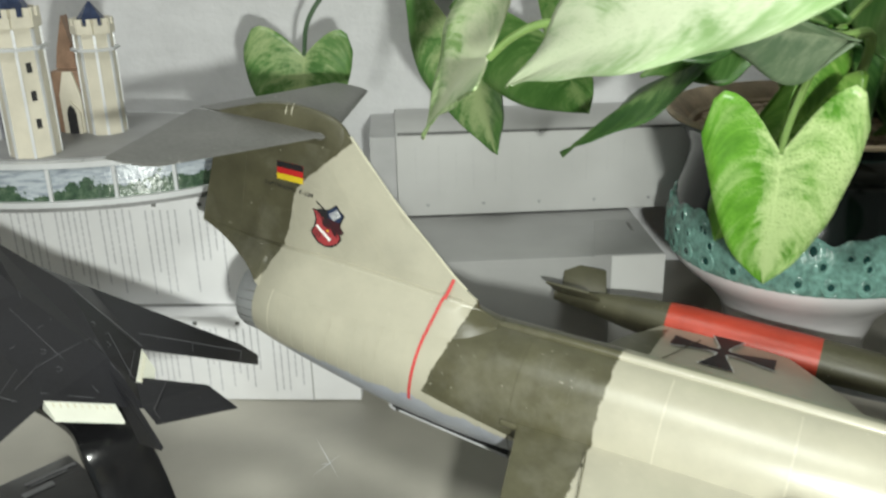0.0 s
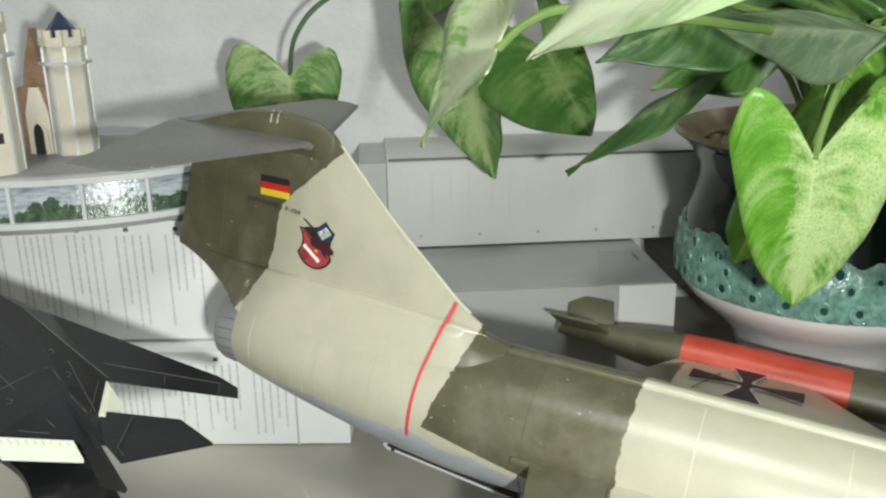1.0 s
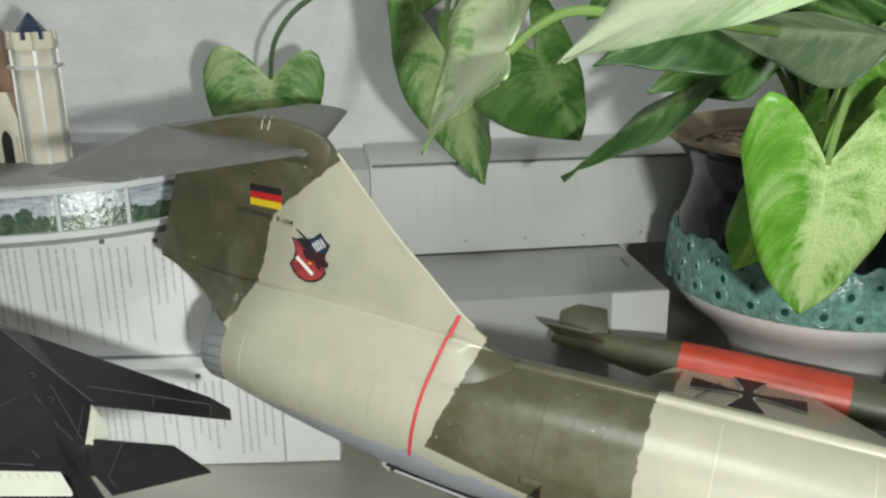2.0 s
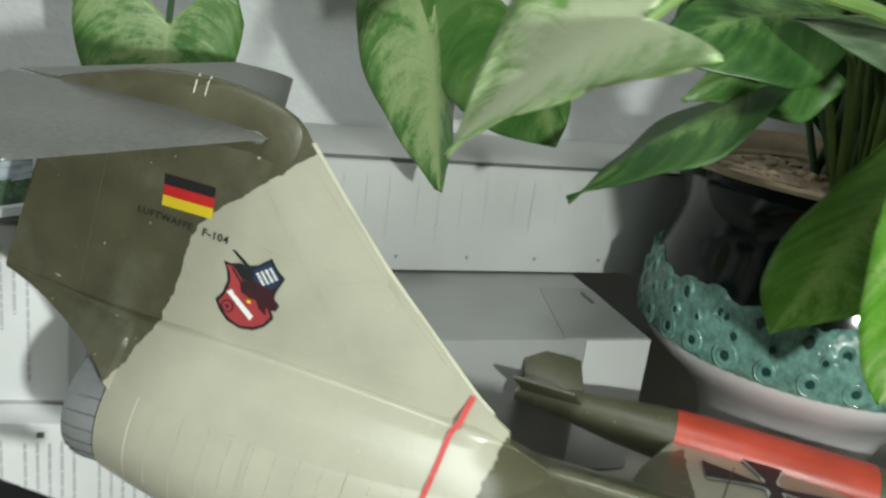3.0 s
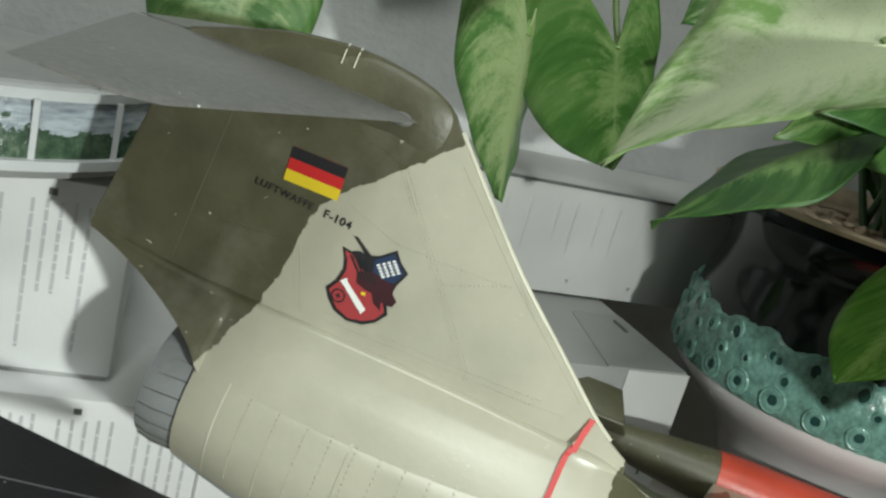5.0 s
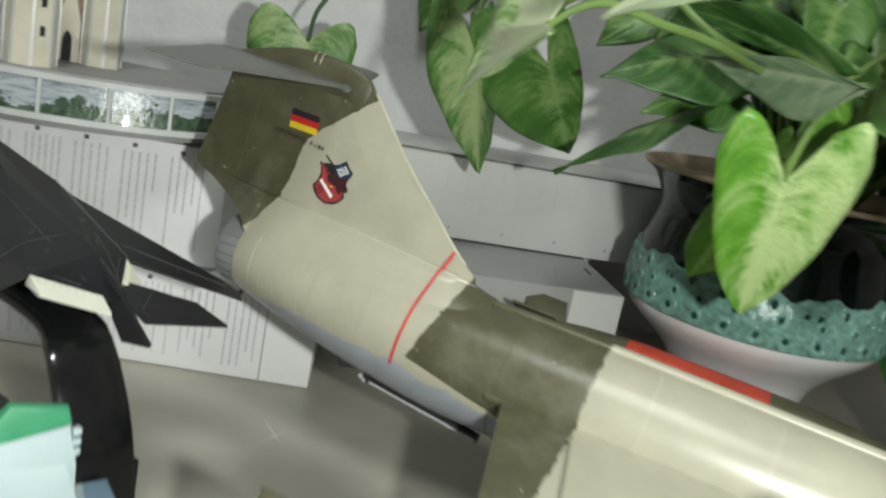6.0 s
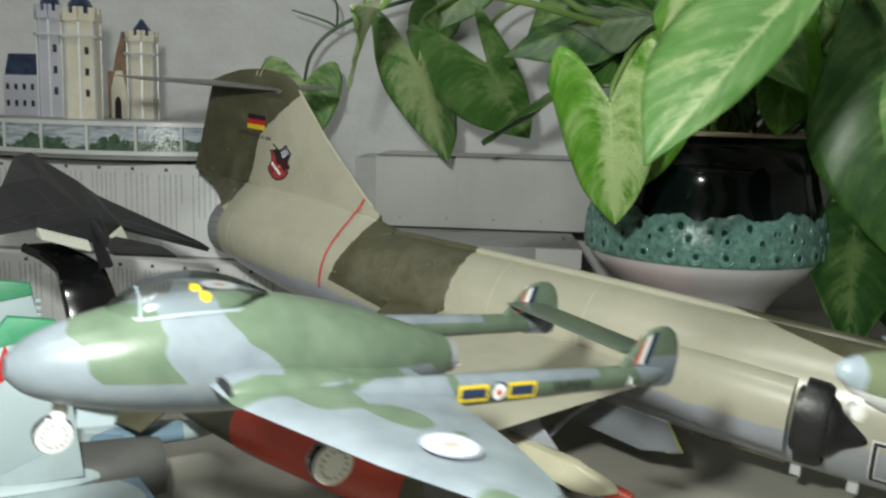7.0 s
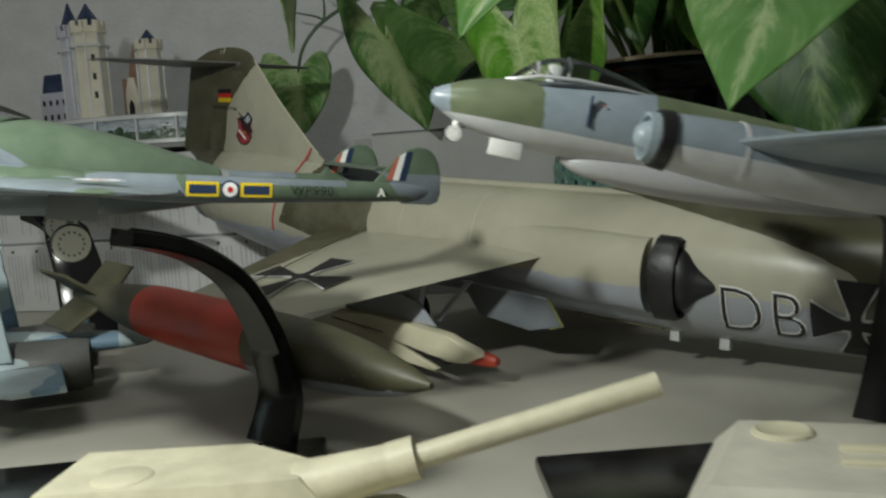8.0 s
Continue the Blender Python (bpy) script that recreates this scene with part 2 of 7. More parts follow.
def twin_boom_paint():
    """Green over blue grey: a band behind the nose, the back, the booms, patches on the wings."""
    m, n, p = tree("jet_green_and_grey")
    x, y, z = axes(n)
    xw = calc(n, "ADD", calc(n, "MULTIPLY_ADD", z, -0.9, x), calc(n, "MULTIPLY", calc(n, "SUBTRACT", noise_at(n, 70, 2), 0.5), 0.014))
    ay = calc(n, "ABSOLUTE", y)
    def span(a, b):
        return calc(n, "MULTIPLY", calc(n, "GREATER_THAN", xw, a), calc(n, "LESS_THAN", xw, b))
    hull_zone, boom_zone = calc(n, "LESS_THAN", ay, 0.0150), calc(n, "MULTIPLY", calc(n, "LESS_THAN", ay, 0.0230), calc(n, "LESS_THAN", x, -0.0150))
    back = calc(n, "MULTIPLY", calc(n, "MULTIPLY", calc(n, "MAXIMUM", span(0.026, 0.040), span(-0.030, 0.012)), hull_zone), calc(n, "GREATER_THAN", z, 0.0004))
    boom = calc(n, "MULTIPLY", calc(n, "MULTIPLY", span(-0.0630, -0.0200), boom_zone), calc(n, "MULTIPLY", calc(n, "GREATER_THAN", z, -0.0016), calc(n, "MAXIMUM", calc(n, "LESS_THAN", z, 0.0013), calc(n, "LESS_THAN", x, -0.0490))))
    crown = calc(n, "MULTIPLY", calc(n, "GREATER_THAN", z, 0.0045), calc(n, "LESS_THAN", x, -0.045))
    patch = calc(n, "MULTIPLY", calc(n, "GREATER_THAN", noise_at(n, 46, 1.5, 0.4), 0.56), calc(n, "GREATER_THAN", ay, 0.0150))
    wingzone = calc(n, "MULTIPLY", patch, calc(n, "GREATER_THAN", x, -0.0150))
    green = calc(n, "MAXIMUM", calc(n, "MAXIMUM", back, boom), calc(n, "MAXIMUM", crown, wingzone))
    dirt = noise_at(n, 150, 5)
    c = blend(n, green, ramp(n, dirt, [(0.3, (0.14, 0.165, 0.19)), (0.7, (0.195, 0.225, 0.255))]), ramp(n, dirt, [(0.3, (0.078, 0.112, 0.076)), (0.7, (0.118, 0.158, 0.112))]))
    n.links.new(c, p.inputs["Base Color"])
    p.inputs["Roughness"].default_value = 0.3
    bumped(n, p, noise_at(n, 900, 3), 0.06, 0.0004)
    return m


M_FADEDBLUE = surface("faded_blue_print", (0.30, 0.33, 0.40), 0.5, vary=0.15, bump=0)
M_FADEDRED = surface("faded_red_print", (0.50, 0.30, 0.29), 0.5, vary=0.15, bump=0)
M_VAMP = twin_boom_paint()
M_PALELINE = surface("rubbed_panel_line", (0.60, 0.58, 0.47), 0.5, vary=0.15, bump=0)
M_TAILGREEN = surface("dark_green_paint", (0.075, 0.095, 0.075), 0.4, vary=0.25)
M_DOOR = surface("grey_door_paint", (0.20, 0.215, 0.24), 0.45, vary=0.2)
M_PRIMER = surface("yellow_green_primer", (0.30, 0.32, 0.10), 0.6, vary=0.2)
M_VAMPBELLY = surface("jet_light_blue_grey", (0.30, 0.36, 0.40), 0.35, vary=0.12)


def meteor_paint():
    m, n, p = tree("meteor_green_and_grey")
    x, y, z = axes(n)
    xw = calc(n, "ADD", x, calc(n, "MULTIPLY", calc(n, "SUBTRACT", noise_at(n, 90, 3), 0.5), 0.006))
    first = calc(n, "MULTIPLY", calc(n, "LESS_THAN", xw, -0.0022), calc(n, "GREATER_THAN", xw, -0.0165))
    second = calc(n, "MULTIPLY", calc(n, "MULTIPLY", calc(n, "LESS_THAN", xw, -0.036), calc(n, "GREATER_THAN", xw, -0.060)), calc(n, "GREATER_THAN", z, 0.0042))
    third = calc(n, "LESS_THAN", xw, -0.085)
    green = calc(n, "MAXIMUM", calc(n, "MAXIMUM", first, second), third)
    dirt = noise_at(n, 160, 5)
    c = blend(n, green, ramp(n, dirt, [(0.3, (0.22, 0.27, 0.31)), (0.7, (0.31, 0.36, 0.41))]), ramp(n, dirt, [(0.3, (0.115, 0.145, 0.080)), (0.7, (0.175, 0.205, 0.125))]))
    # silver belly, its tone raised to stand for light from low down
    c = blend(n, calc(n, "LESS_THAN", z, -0.0022), c, ramp(n, dirt, [(0.3, (0.52, 0.53, 0.55)), (0.7, (0.66, 0.67, 0.69))]))
    n.links.new(c, p.inputs["Base Color"])
    p.inputs["Roughness"].default_value = 0.3
    bumped(n, p, noise_at(n, 900, 3), 0.06, 0.0004)
    return m


M_METEOR = meteor_paint()
M_BELLY = surface("dull_silver_paint", (0.55, 0.55, 0.57), 0.4, metal=0.2, vary=0.1)
M_SILVER = surface("silver_paint", (0.60, 0.60, 0.62), 0.35, metal=0.2, vary=0.1)
M_SKY = blotched("fighter_blue_white", (0.48, 0.57, 0.60), (0.22, 0.34, 0.45), scale=24, cut=0.52, rough=0.45)
M_GREENTIP = surface("green_fin_tip", (0.05, 0.30, 0.15), 0.5, vary=0.2)
M_PALEFIN = surface("white_fin", (0.44, 0.53, 0.56), 0.5, vary=0.06)
M_POTWHITE = surface("white_glaze", (0.74, 0.72, 0.74), 0.22, vary=0.07, bump=0.02, coat=0.4)
M_POTBLACK = surface("black_green_glaze", (0.004, 0.008, 0.0075), 0.10, vary=0.4, bump=0.02, coat=0.0, rvary=0.03)
M_POTBLACK.node_tree.nodes["Principled BSDF"].inputs["Specular IOR Level"].default_value = 0.35
M_LACE = surface("teal_lace_glaze", (0.16, 0.31, 0.27), 0.20, vary=0.55, scale=330, grain=700, bump=0.4)
M_LACE_DARK = surface("dark_lace_glaze", (0.012, 0.05, 0.045), 0.2, vary=0.4)
M_BISCUIT = surface("bare_clay_rim", (0.55, 0.43, 0.30), 0.7, vary=0.3, scale=120)
M_PEBBLE = surface("clay_pebbles", (0.52, 0.40, 0.29), 0.85, vary=0.4, scale=160, bump=0.5)
M_SOIL = surface("clay_granules", (0.42, 0.31, 0.22), 0.85, vary=0.55, scale=230, bump=0.8)
M_STEM = surface("plant_stem", (0.16, 0.26, 0.07), 0.45, vary=0.25)
M_STEM_DARK = surface("dark_plant_stem", (0.05, 0.10, 0.045), 0.45, vary=0.25)
M_LEAF = leaf_matter("green_leaf", (0.055, 0.150, 0.030), (0.088, 0.205, 0.046), (0.24, 0.36, 0.13), -0.03)
M_LEAF_SPLASH = leaf_matter("splashed_leaf", (0.075, 0.185, 0.045), (0.13, 0.27, 0.075), (0.40, 0.50, 0.24), 0.03)
M_LEAF_BRIGHT = leaf_matter("bright_leaf", (0.075, 0.24, 0.016), (0.145, 0.37, 0.036), (0.56, 0.70, 0.33), -0.045, 0.24, 0.85, 0.24)
M_LEAF_PLAIN = leaf_matter("plain_green_leaf", (0.055, 0.17, 0.014), (0.10, 0.25, 0.026), (0.26, 0.42, 0.10), -0.07)
M_LEAF_PALE = leaf_matter("pale_leaf", (0.24, 0.42, 0.13), (0.40, 0.58, 0.24), (0.72, 0.79, 0.54), 0.11)
M_LEAF_WHITE = leaf_matter("whitish_leaf", (0.23, 0.36, 0.15), (0.34, 0.46, 0.25), (0.58, 0.64, 0.46), 0.12)
M_LEAF_NEAR = leaf_matter("near_leaf", (0.078, 0.195, 0.042), (0.110, 0.240, 0.064), (0.36, 0.45, 0.22), -0.06)
M_LEAF_DULL = leaf_matter("dull_leaf_back", (0.10, 0.16, 0.085), (0.15, 0.21, 0.12), (0.26, 0.32, 0.20), -0.05)
# leaf green darkened to stand for foliage in shade
M_LEAF_DARK = leaf_matter("leaf_darkened_for_shade", (0.026, 0.085, 0.018), (0.052, 0.135, 0.030), (0.20, 0.32, 0.11), -0.09)
M_STONE = surface("cream_castle_wall", (0.62, 0.58, 0.48), 0.4, vary=0.14, scale=90)
M_BRICKBROWN = surface("brown_castle_wall", (0.24, 0.15, 0.10), 0.5, vary=0.35, scale=200)
M_LILAC = surface("lilac_castle_wall", (0.45, 0.45, 0.52), 0.45, vary=0.12)
M_ROOFBLUE = surface("dark_blue_roof", (0.035, 0.05, 0.10), 0.15, vary=0.5, scale=200)
M_LEDGE = surface("grey_white_ledge", (0.55, 0.56, 0.57), 0.3, vary=0.12)
M_COURT = surface("grey_courtyard", (0.26, 0.26, 0.26), 0.5, vary=0.25)
M_GLASS = clear_plastic("clear_canopy")
M_SANDPALE = surface("pale_cream_paint", (0.66, 0.635, 0.54), 0.5, vary=0.2, scale=90)
M_GOLD = surface("sand_yellow_paint", (0.66, 0.62, 0.46), 0.45, vary=0.2, scale=120)

# ---- building tools ----


def mesh_of(bm, name, mat, smooth=True):
    me = bpy.data.meshes.new(name)
    bmesh.ops.recalc_face_normals(bm, faces=bm.faces[:])
    bm.to_mesh(me)
    bm.free()
    me.materials.append(mat)
    if smooth:
        me.shade_smooth()
        me.set_sharp_from_angle(angle=radians(38))
    return me


def thing(name, m, label, category, group=""):
    ob = new(name)
    ob.empty_display_size = 0.01
    ob.matrix_world = m
    return tagged(ob, label, category, group)


def part(name, bm, mat, parent, label="", smooth=True):
    ob = new(name, mesh_of(bm, name, mat, smooth))
    ob.parent = parent
    return tagged(ob, label)


def single(name, bm, mat, label, category, m=None, kind="", smooth=True, group=""):
    ob = new(name, mesh_of(bm, name, mat, smooth))
    if m is not None:
        ob.matrix_world = m
    return tagged(ob, label, category, group, kind)


def box(x0, x1, y0, y1, z0, z1, bevel=0.0, bm=None):
    bm = bm or bmesh.new()
    r = bmesh.ops.create_cube(bm, size=1, matrix=Matrix.LocRotScale(((x0 + x1) / 2, (y0 + y1) / 2, (z0 + z1) / 2), None, (abs(x1 - x0), abs(y1 - y0), abs(z1 - z0))))
    if bevel:
        es = list({e for v in r["verts"] for e in v.link_edges})
        bmesh.ops.bevel(bm, geom=es, offset=bevel, segments=2, affect="EDGES", profile=0.5)
    return bm


def loft(rings, bm=None, cap=True):
    """Skin through closed rings of points, all of one length."""
    bm = bm or bmesh.new()
    vs = [[bm.verts.new(p) for p in ring] for ring in rings]
    k = len(vs[0])
    for a, b in zip(vs, vs[1:]):
        for i in range(k):
            bm.faces.new((a[i], a[(i + 1) % k], b[(i + 1) % k], b[i]))
    if cap:
        bm.faces.new(vs[0][::-1])
        bm.faces.new(vs[-1])
    return bm


def body(sections, n=40, power=2.0, bm=None, cap=True):
    """A fuselage-like skin along x from rows of x, y, z, half width, half height."""
    rings = []
    for x, y, z, w, h in sections:
        ring = []
        for i in range(n):
            a = 2 * math.pi * i / n
            c, s = math.cos(a), math.sin(a)
            ring.append((x, y + w * math.copysign(abs(c) ** (2 / power), c), z + h * math.copysign(abs(s) ** (2 / power), s)))
        rings.append(ring)
    return loft(rings, bm, cap)


def smooth_rows(rows, per=5):
    """More rows between the given ones, on a smooth curve."""
    out = []
    for i in range(len(rows) - 1):
        p0, p1, p2, p3 = rows[max(i - 1, 0)], rows[i], rows[i + 1], rows[min(i + 2, len(rows) - 1)]
        for k in range(per):
            t = k / per
            out.append(tuple(0.5 * (2 * b + (c - a) * t + (2 * a - 5 * b + 4 * c - d) * t * t + (3 * b - a - 3 * c + d) * t ** 3) for a, b, c, d in zip(p0, p1, p2, p3)))
    out.append(tuple(rows[-1]))
    return out


def aerofoil(le, te, thick, up, n=9):
    """Closed section from the leading to the trailing edge."""
    le, te, up = Vector(le), Vector(te), Vector(up)
    chord = te - le
    top, low = [], []
    for i in range(n):
        t = (1 - math.cos(math.pi * i / (n - 1))) / 2
        h = thick * (1.6 * math.sqrt(t) * (1 - t) + 0.02)
        top.append(le + chord * t + up * h)
        low.append(le + chord * t - up * h * 0.75)
    return top + low[::-1]


def wing(sections, bm=None):
    """Rows of leading edge, trailing edge, thickness, up."""
    return loft([aerofoil(*s) for s in sections], bm)


def plate(outline, axis, at, thick, bevel=0.0, bm=None):
    """A flat piece from an outline of pairs, lying across the axis ('x', 'y' or 'z')."""
    bm = bm or bmesh.new()
    def put(a, b, c):
        return {"x": (c, a, b), "y": (a, c, b), "z": (a, b, c)}[axis]
    lo = [bm.verts.new(put(a, b, at - thick / 2)) for a, b in outline]
    hi = [bm.verts.new(put(a, b, at + thick / 2)) for a, b in outline]
    k = len(outline)
    faces = [bm.faces.new(lo[::-1]), bm.faces.new(hi)]
    for i in range(k):
        bm.faces.new((lo[i], lo[(i + 1) % k], hi[(i + 1) % k], hi[i]))
    if bevel:
        es = list({e for f in faces for e in f.edges})
        bmesh.ops.bevel(bm, geom=es, offset=bevel, segments=2, affect="EDGES", profile=0.5)
    return bm


def spin(profile, n=48, bm=None, closed=False):
    """Turned shape about z from pairs of radius and height."""
    bm = bm or bmesh.new()
    rings = [[bm.verts.new((r * math.cos(2 * math.pi * i / n), r * math.sin(2 * math.pi * i / n), z)) for i in range(n)] for r, z in profile]
    for a, b in zip(rings, rings[1:]):
        for i in range(n):
            bm.faces.new((a[i], a[(i + 1) % n], b[(i + 1) % n], b[i]))
    if not closed:
        for ring in (rings[0], rings[-1]):
            bm.faces.new(ring)
    return bm


def tube(points, radii, n=10, bm=None):
    """A bent rod through points."""
    pts = [Vector(p) for p in points]
    rings = []
    side = None
    for i, p in enumerate(pts):
        d = (pts[min(i + 1, len(pts) - 1)] - pts[max(i - 1, 0)]).normalized()
        if side is None:
            side = d.orthogonal().normalized()
        side = (side - d * side.dot(d)).normalized()
        up = d.cross(side)
        r = radii if isinstance(radii, (int, float)) else radii[i]
        rings.append([p + (side * math.cos(2 * math.pi * k / n) + up * math.sin(2 * math.pi * k / n)) * r for k in range(n)])
    return loft(rings, bm)


def moved(bm, m):
    bmesh.ops.transform(bm, matrix=m, verts=bm.verts[:])
    return bm


def flat(shape, place, bm=None):
    """A flat print: outline pairs laid by place(a, b)."""
    bm = bm or bmesh.new()
    f = bm.faces.new([bm.verts.new((a, b, 0)) for a, b in shape])
    bmesh.ops.triangulate(bm, faces=[f])
    return bm


def fan(shape):
    """A flat print of a shape that can be seen whole from its middle."""
    bm = bmesh.new()
    mid = bm.verts.new((0, 0, 0))
    rim = [bm.verts.new((a, b, 0)) for a, b in shape]
    for p, q in zip(rim, rim[1:] + rim[:1]):
        bm.faces.new((mid, p, q))
    return bm


def laid(bm, place, cuts=0):
    if cuts:
        bmesh.ops.subdivide_edges(bm, edges=bm.edges[:], cuts=cuts)
        bmesh.ops.triangulate(bm, faces=bm.faces[:])
    for v in bm.verts:
        v.co = place(v.co.x, v.co.y)
    return bm


def lettering(text, size, spread=0.0, bold=0.0):
    """A mesh of a word in the built-in font, centred on its own middle."""
    data = bpy.data.curves.new("word", "FONT")
    data.body, data.size, data.offset, data.space_character = text, size, bold, 1.0 + spread
    data.align_x, data.align_y = "CENTER", "CENTER"
    data.resolution_u = 3
    ob = bpy.data.objects.new("word", data)
    me = bpy.data.meshes.new_from_object(ob)
    bm = bmesh.new()
    bm.from_mesh(me)
    bpy.data.objects.remove(ob)
    bpy.data.curves.remove(data)
    bpy.data.meshes.remove(me)
    return bm


def rect(w, h, x=0.0, y=0.0):
    return [(x - w / 2, y - h / 2), (x + w / 2, y - h / 2), (x + w / 2, y + h / 2), (x - w / 2, y + h / 2)]


def disc(r, x=0.0, y=0.0, n=28):
    return [(x + r * math.cos(2 * math.pi * i / n), y + r * math.sin(2 * math.pi * i / n)) for i in range(n)]


def flared_cross(s, w, grow=0.0):
    """Four arms that widen outwards with hollow sides: s half length, w half width at the tips."""
    out = []
    for k in range(4):
        c, d = math.cos(k * math.pi / 2), math.sin(k * math.pi / 2)
        arm = []
        for i in range(7):
            t = i / 6
            arm.append((s * (0.14 + 0.86 * t), w * (0.26 + 0.74 * t ** 2.6) + grow * (1.0 if i < 6 else 0.8)))
        pts = [(a, -b) for a, b in arm] + [(a, b) for a, b in arm[::-1]]
        out += [(c * a - d * b, d * a + c * b) for a, b in pts]
    return out

# ---- the setting ----
WALL_TURN = 4.0
wall_frame = pose(0.03, 0.450, 0, 0, 0, WALL_TURN)
single("wall_north", box(-1.1, 1.1, 0, 0.1, -0.75, 1.75), M_WALL, "pale grey embossed wallpaper on the wall behind the models", "wall", wall_frame, "structure", False)
single("wall_south", box(-1.1, 1.1, -1.8, -1.7, -0.75, 1.75), M_ROOM, "plain light plaster wall", "wall", wall_frame, "structure", False)
single("wall_west", box(-1.1, -1.0, -1.7, 0, -0.75, 1.75), M_ROOM, "plain light plaster wall", "wall", wall_frame, "structure", False)
single("wall_east", box(1.0, 1.1, -1.7, 0, -0.75, 1.75), M_ROOM, "plain light plaster wall", "wall", wall_frame, "structure", False)
single("ceiling", box(-1.1, 1.1, -1.8, 0.1, 1.75, 1.85), M_ROOM, "plain white ceiling", "ceiling", wall_frame, "structure", False)
single("floor", box(-1.1, 1.1, -1.8, 0.1, -0.85, -0.75), M_ROOM, "plain floor", "floor", wall_frame, "structure", False)

table = thing("table", wall_frame @ pose(0, 0, 0), "beige laminate table top against the wall", "table")
part("tabletop", box(-0.75, 0.75, -0.66, -0.002, -0.03, 0, 0.002), M_TABLE, table)
for sx, sy in ((-0.7, -0.57), (0.7, -0.57), (-0.7, -0.06), (0.7, -0.06)):
    part("leg", box(sx - 0.025, sx + 0.025, sy - 0.025, sy + 0.025, -0.75, -0.03, 0.003), M_CARD_EDGE, table)

# a star shaped scratch in the laminate
for (xa, ya), (xb, yb) in (((-0.0475, 0.2805), (-0.0364, 0.2561)), ((-0.0458, 0.2573), (-0.0369, 0.2705)), ((-0.0440, 0.2640), (-0.0395, 0.2650))):
    bm = bmesh.new()
    d = Vector((xb - xa, yb - ya, 0)).normalized().cross(Vector((0, 0, 1))) * 0.00022
    mid = Vector(((xa + xb) / 2, (ya + yb) / 2, 0.0003))
    bm.faces.new([bm.verts.new(p) for p in (Vector((xa, ya, 0.0003)), mid - d, Vector((xb, yb, 0.0003)), mid + d)])
    part("scratch", moved(bm, wall_frame.inverted()), M_CARD, table, "pale scratch", False)

# ---- kit boxes with printed text ----


def text_bars(parent, x0, x1, z0, z1, y, blocks, seed, down=True):
    """Small print that runs up the box side: one mesh of thin bars, in blocks of lines."""
    rng = random.Random(seed)
    bm = bmesh.new()
    heads = bmesh.new()
    w = (x1 - x0) / blocks
    for b in range(blocks):
        bx = x0 + b * w
        hs = w * 0.10
        flat_rect(heads, bx + w * 0.28, bx + w * 0.28 + hs, z1 - 0.0012 - hs * 0.9, z1 - 0.0012, y)
        lines = 5 + rng.randint(0, 1)
        for k in range(lines):
            lx = bx + w * (0.10 + 0.82 * k / lines)
            lw = w * 0.042
            zt = z1 - 0.0035 - rng.random() * 0.001
            end = z0 + (z1 - z0) * (0.06 + 0.5 * rng.random() ** 2)
            z = zt
            while z > end:
                run = 0.0016 + 0.0034 * rng.random()
                flat_rect(bm, lx, lx + lw, max(end, z - run), z, y)
                z -= run + 0.0004
    part("printed_text", bm, M_INK, parent, "faint grey lines of small print", False)
    part("printed_heading", heads, M_DARKGREY, parent, "", False)


def flat_rect(bm, x0, x1, z0, z1, y):
    bm.faces.new([bm.verts.new(p) for p in ((x0, y, z0), (x1, y, z0), (x1, y, z1), (x0, y, z1))])


def kit_box(name_label, m, w, d, h, lid=0.7, blocks=0, seed=1, text=(0.0, 1.0)):
    """A card box of lid over tray, front face at y = 0, left bottom corner at the origin."""
    b = thing("kit_box", m, name_label, "box")
    part("tray", box(0.0012, w - 0.0012, 0.0012, d, 0, h * 0.9), M_CARD_EDGE, b, "", False)
    part("lid", box(0, w, 0, d + 0.001, h * (1 - lid), h, 0.0006), M_CARD, b, "white printed lid")
    if blocks:
        text_bars(b, w * text[0], w * text[1], h * (1 - lid) + 0.002, h - 0.001, -0.0002, blocks, seed)
    return b


kit_box("white kit box lying flat, side covered in small print", pose(-0.304, 0.3149, 0.0, 0, 0, -1.5), 0.271, 0.088, 0.0378, 0.99, 15, 5, (0.0, 0.93))
upper_box = kit_box("white kit box stacked on another, side covered in small print", pose(-0.325, 0.3215, 0.0379, 0, 0, -1.0), 0.250, 0.082, 0.0463, 0.97, 14, 9, (0.0, 0.98))
low_box = bpy.data.objects["kit_box"]
part("box_seam", box(0.2515, 0.2521, -0.0004, 0.001, 0.0, 0.0375), M_CARD_EDGE, low_box)

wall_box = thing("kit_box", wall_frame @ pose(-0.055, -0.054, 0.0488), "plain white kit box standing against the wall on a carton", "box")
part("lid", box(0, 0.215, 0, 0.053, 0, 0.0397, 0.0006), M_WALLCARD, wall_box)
# added grey block that stands in for the shadow beside the box
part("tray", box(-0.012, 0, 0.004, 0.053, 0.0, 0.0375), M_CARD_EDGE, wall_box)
# dark strip in place of the shade at the lid's joint
part("lid_joint", box(0.0008, 0.2142, -0.0004, 0.0010, 0.0391, 0.0400), M_DARKGREY, wall_box, "dark strip for the shadow gap along the lid")
for k in range(7):
    bm = bmesh.new()
    x = 0.014 + 0.0262 * k
    bm.faces.new([bm.verts.new(p) for p in ((x - 0.0009, -0.0003, 0.0058), (x + 0.0009, -0.0003, 0.0058), (x, -0.0003, 0.0042))])
    part("arrow_print", bm, M_METAL, wall_box, "", False)
rng = random.Random(4)
bm = bmesh.new()
for k in range(22):
    x = 0.008 + 0.0088 * k + 0.003 * rng.random()
    z = 0.034
    while z > 0.012 + 0.008 * rng.random():
        run = 0.001 + 0.002 * rng.random()
        flat_rect(bm, x, x + 0.0003, z - run, z, -0.0003)
        z -= run + 0.0008
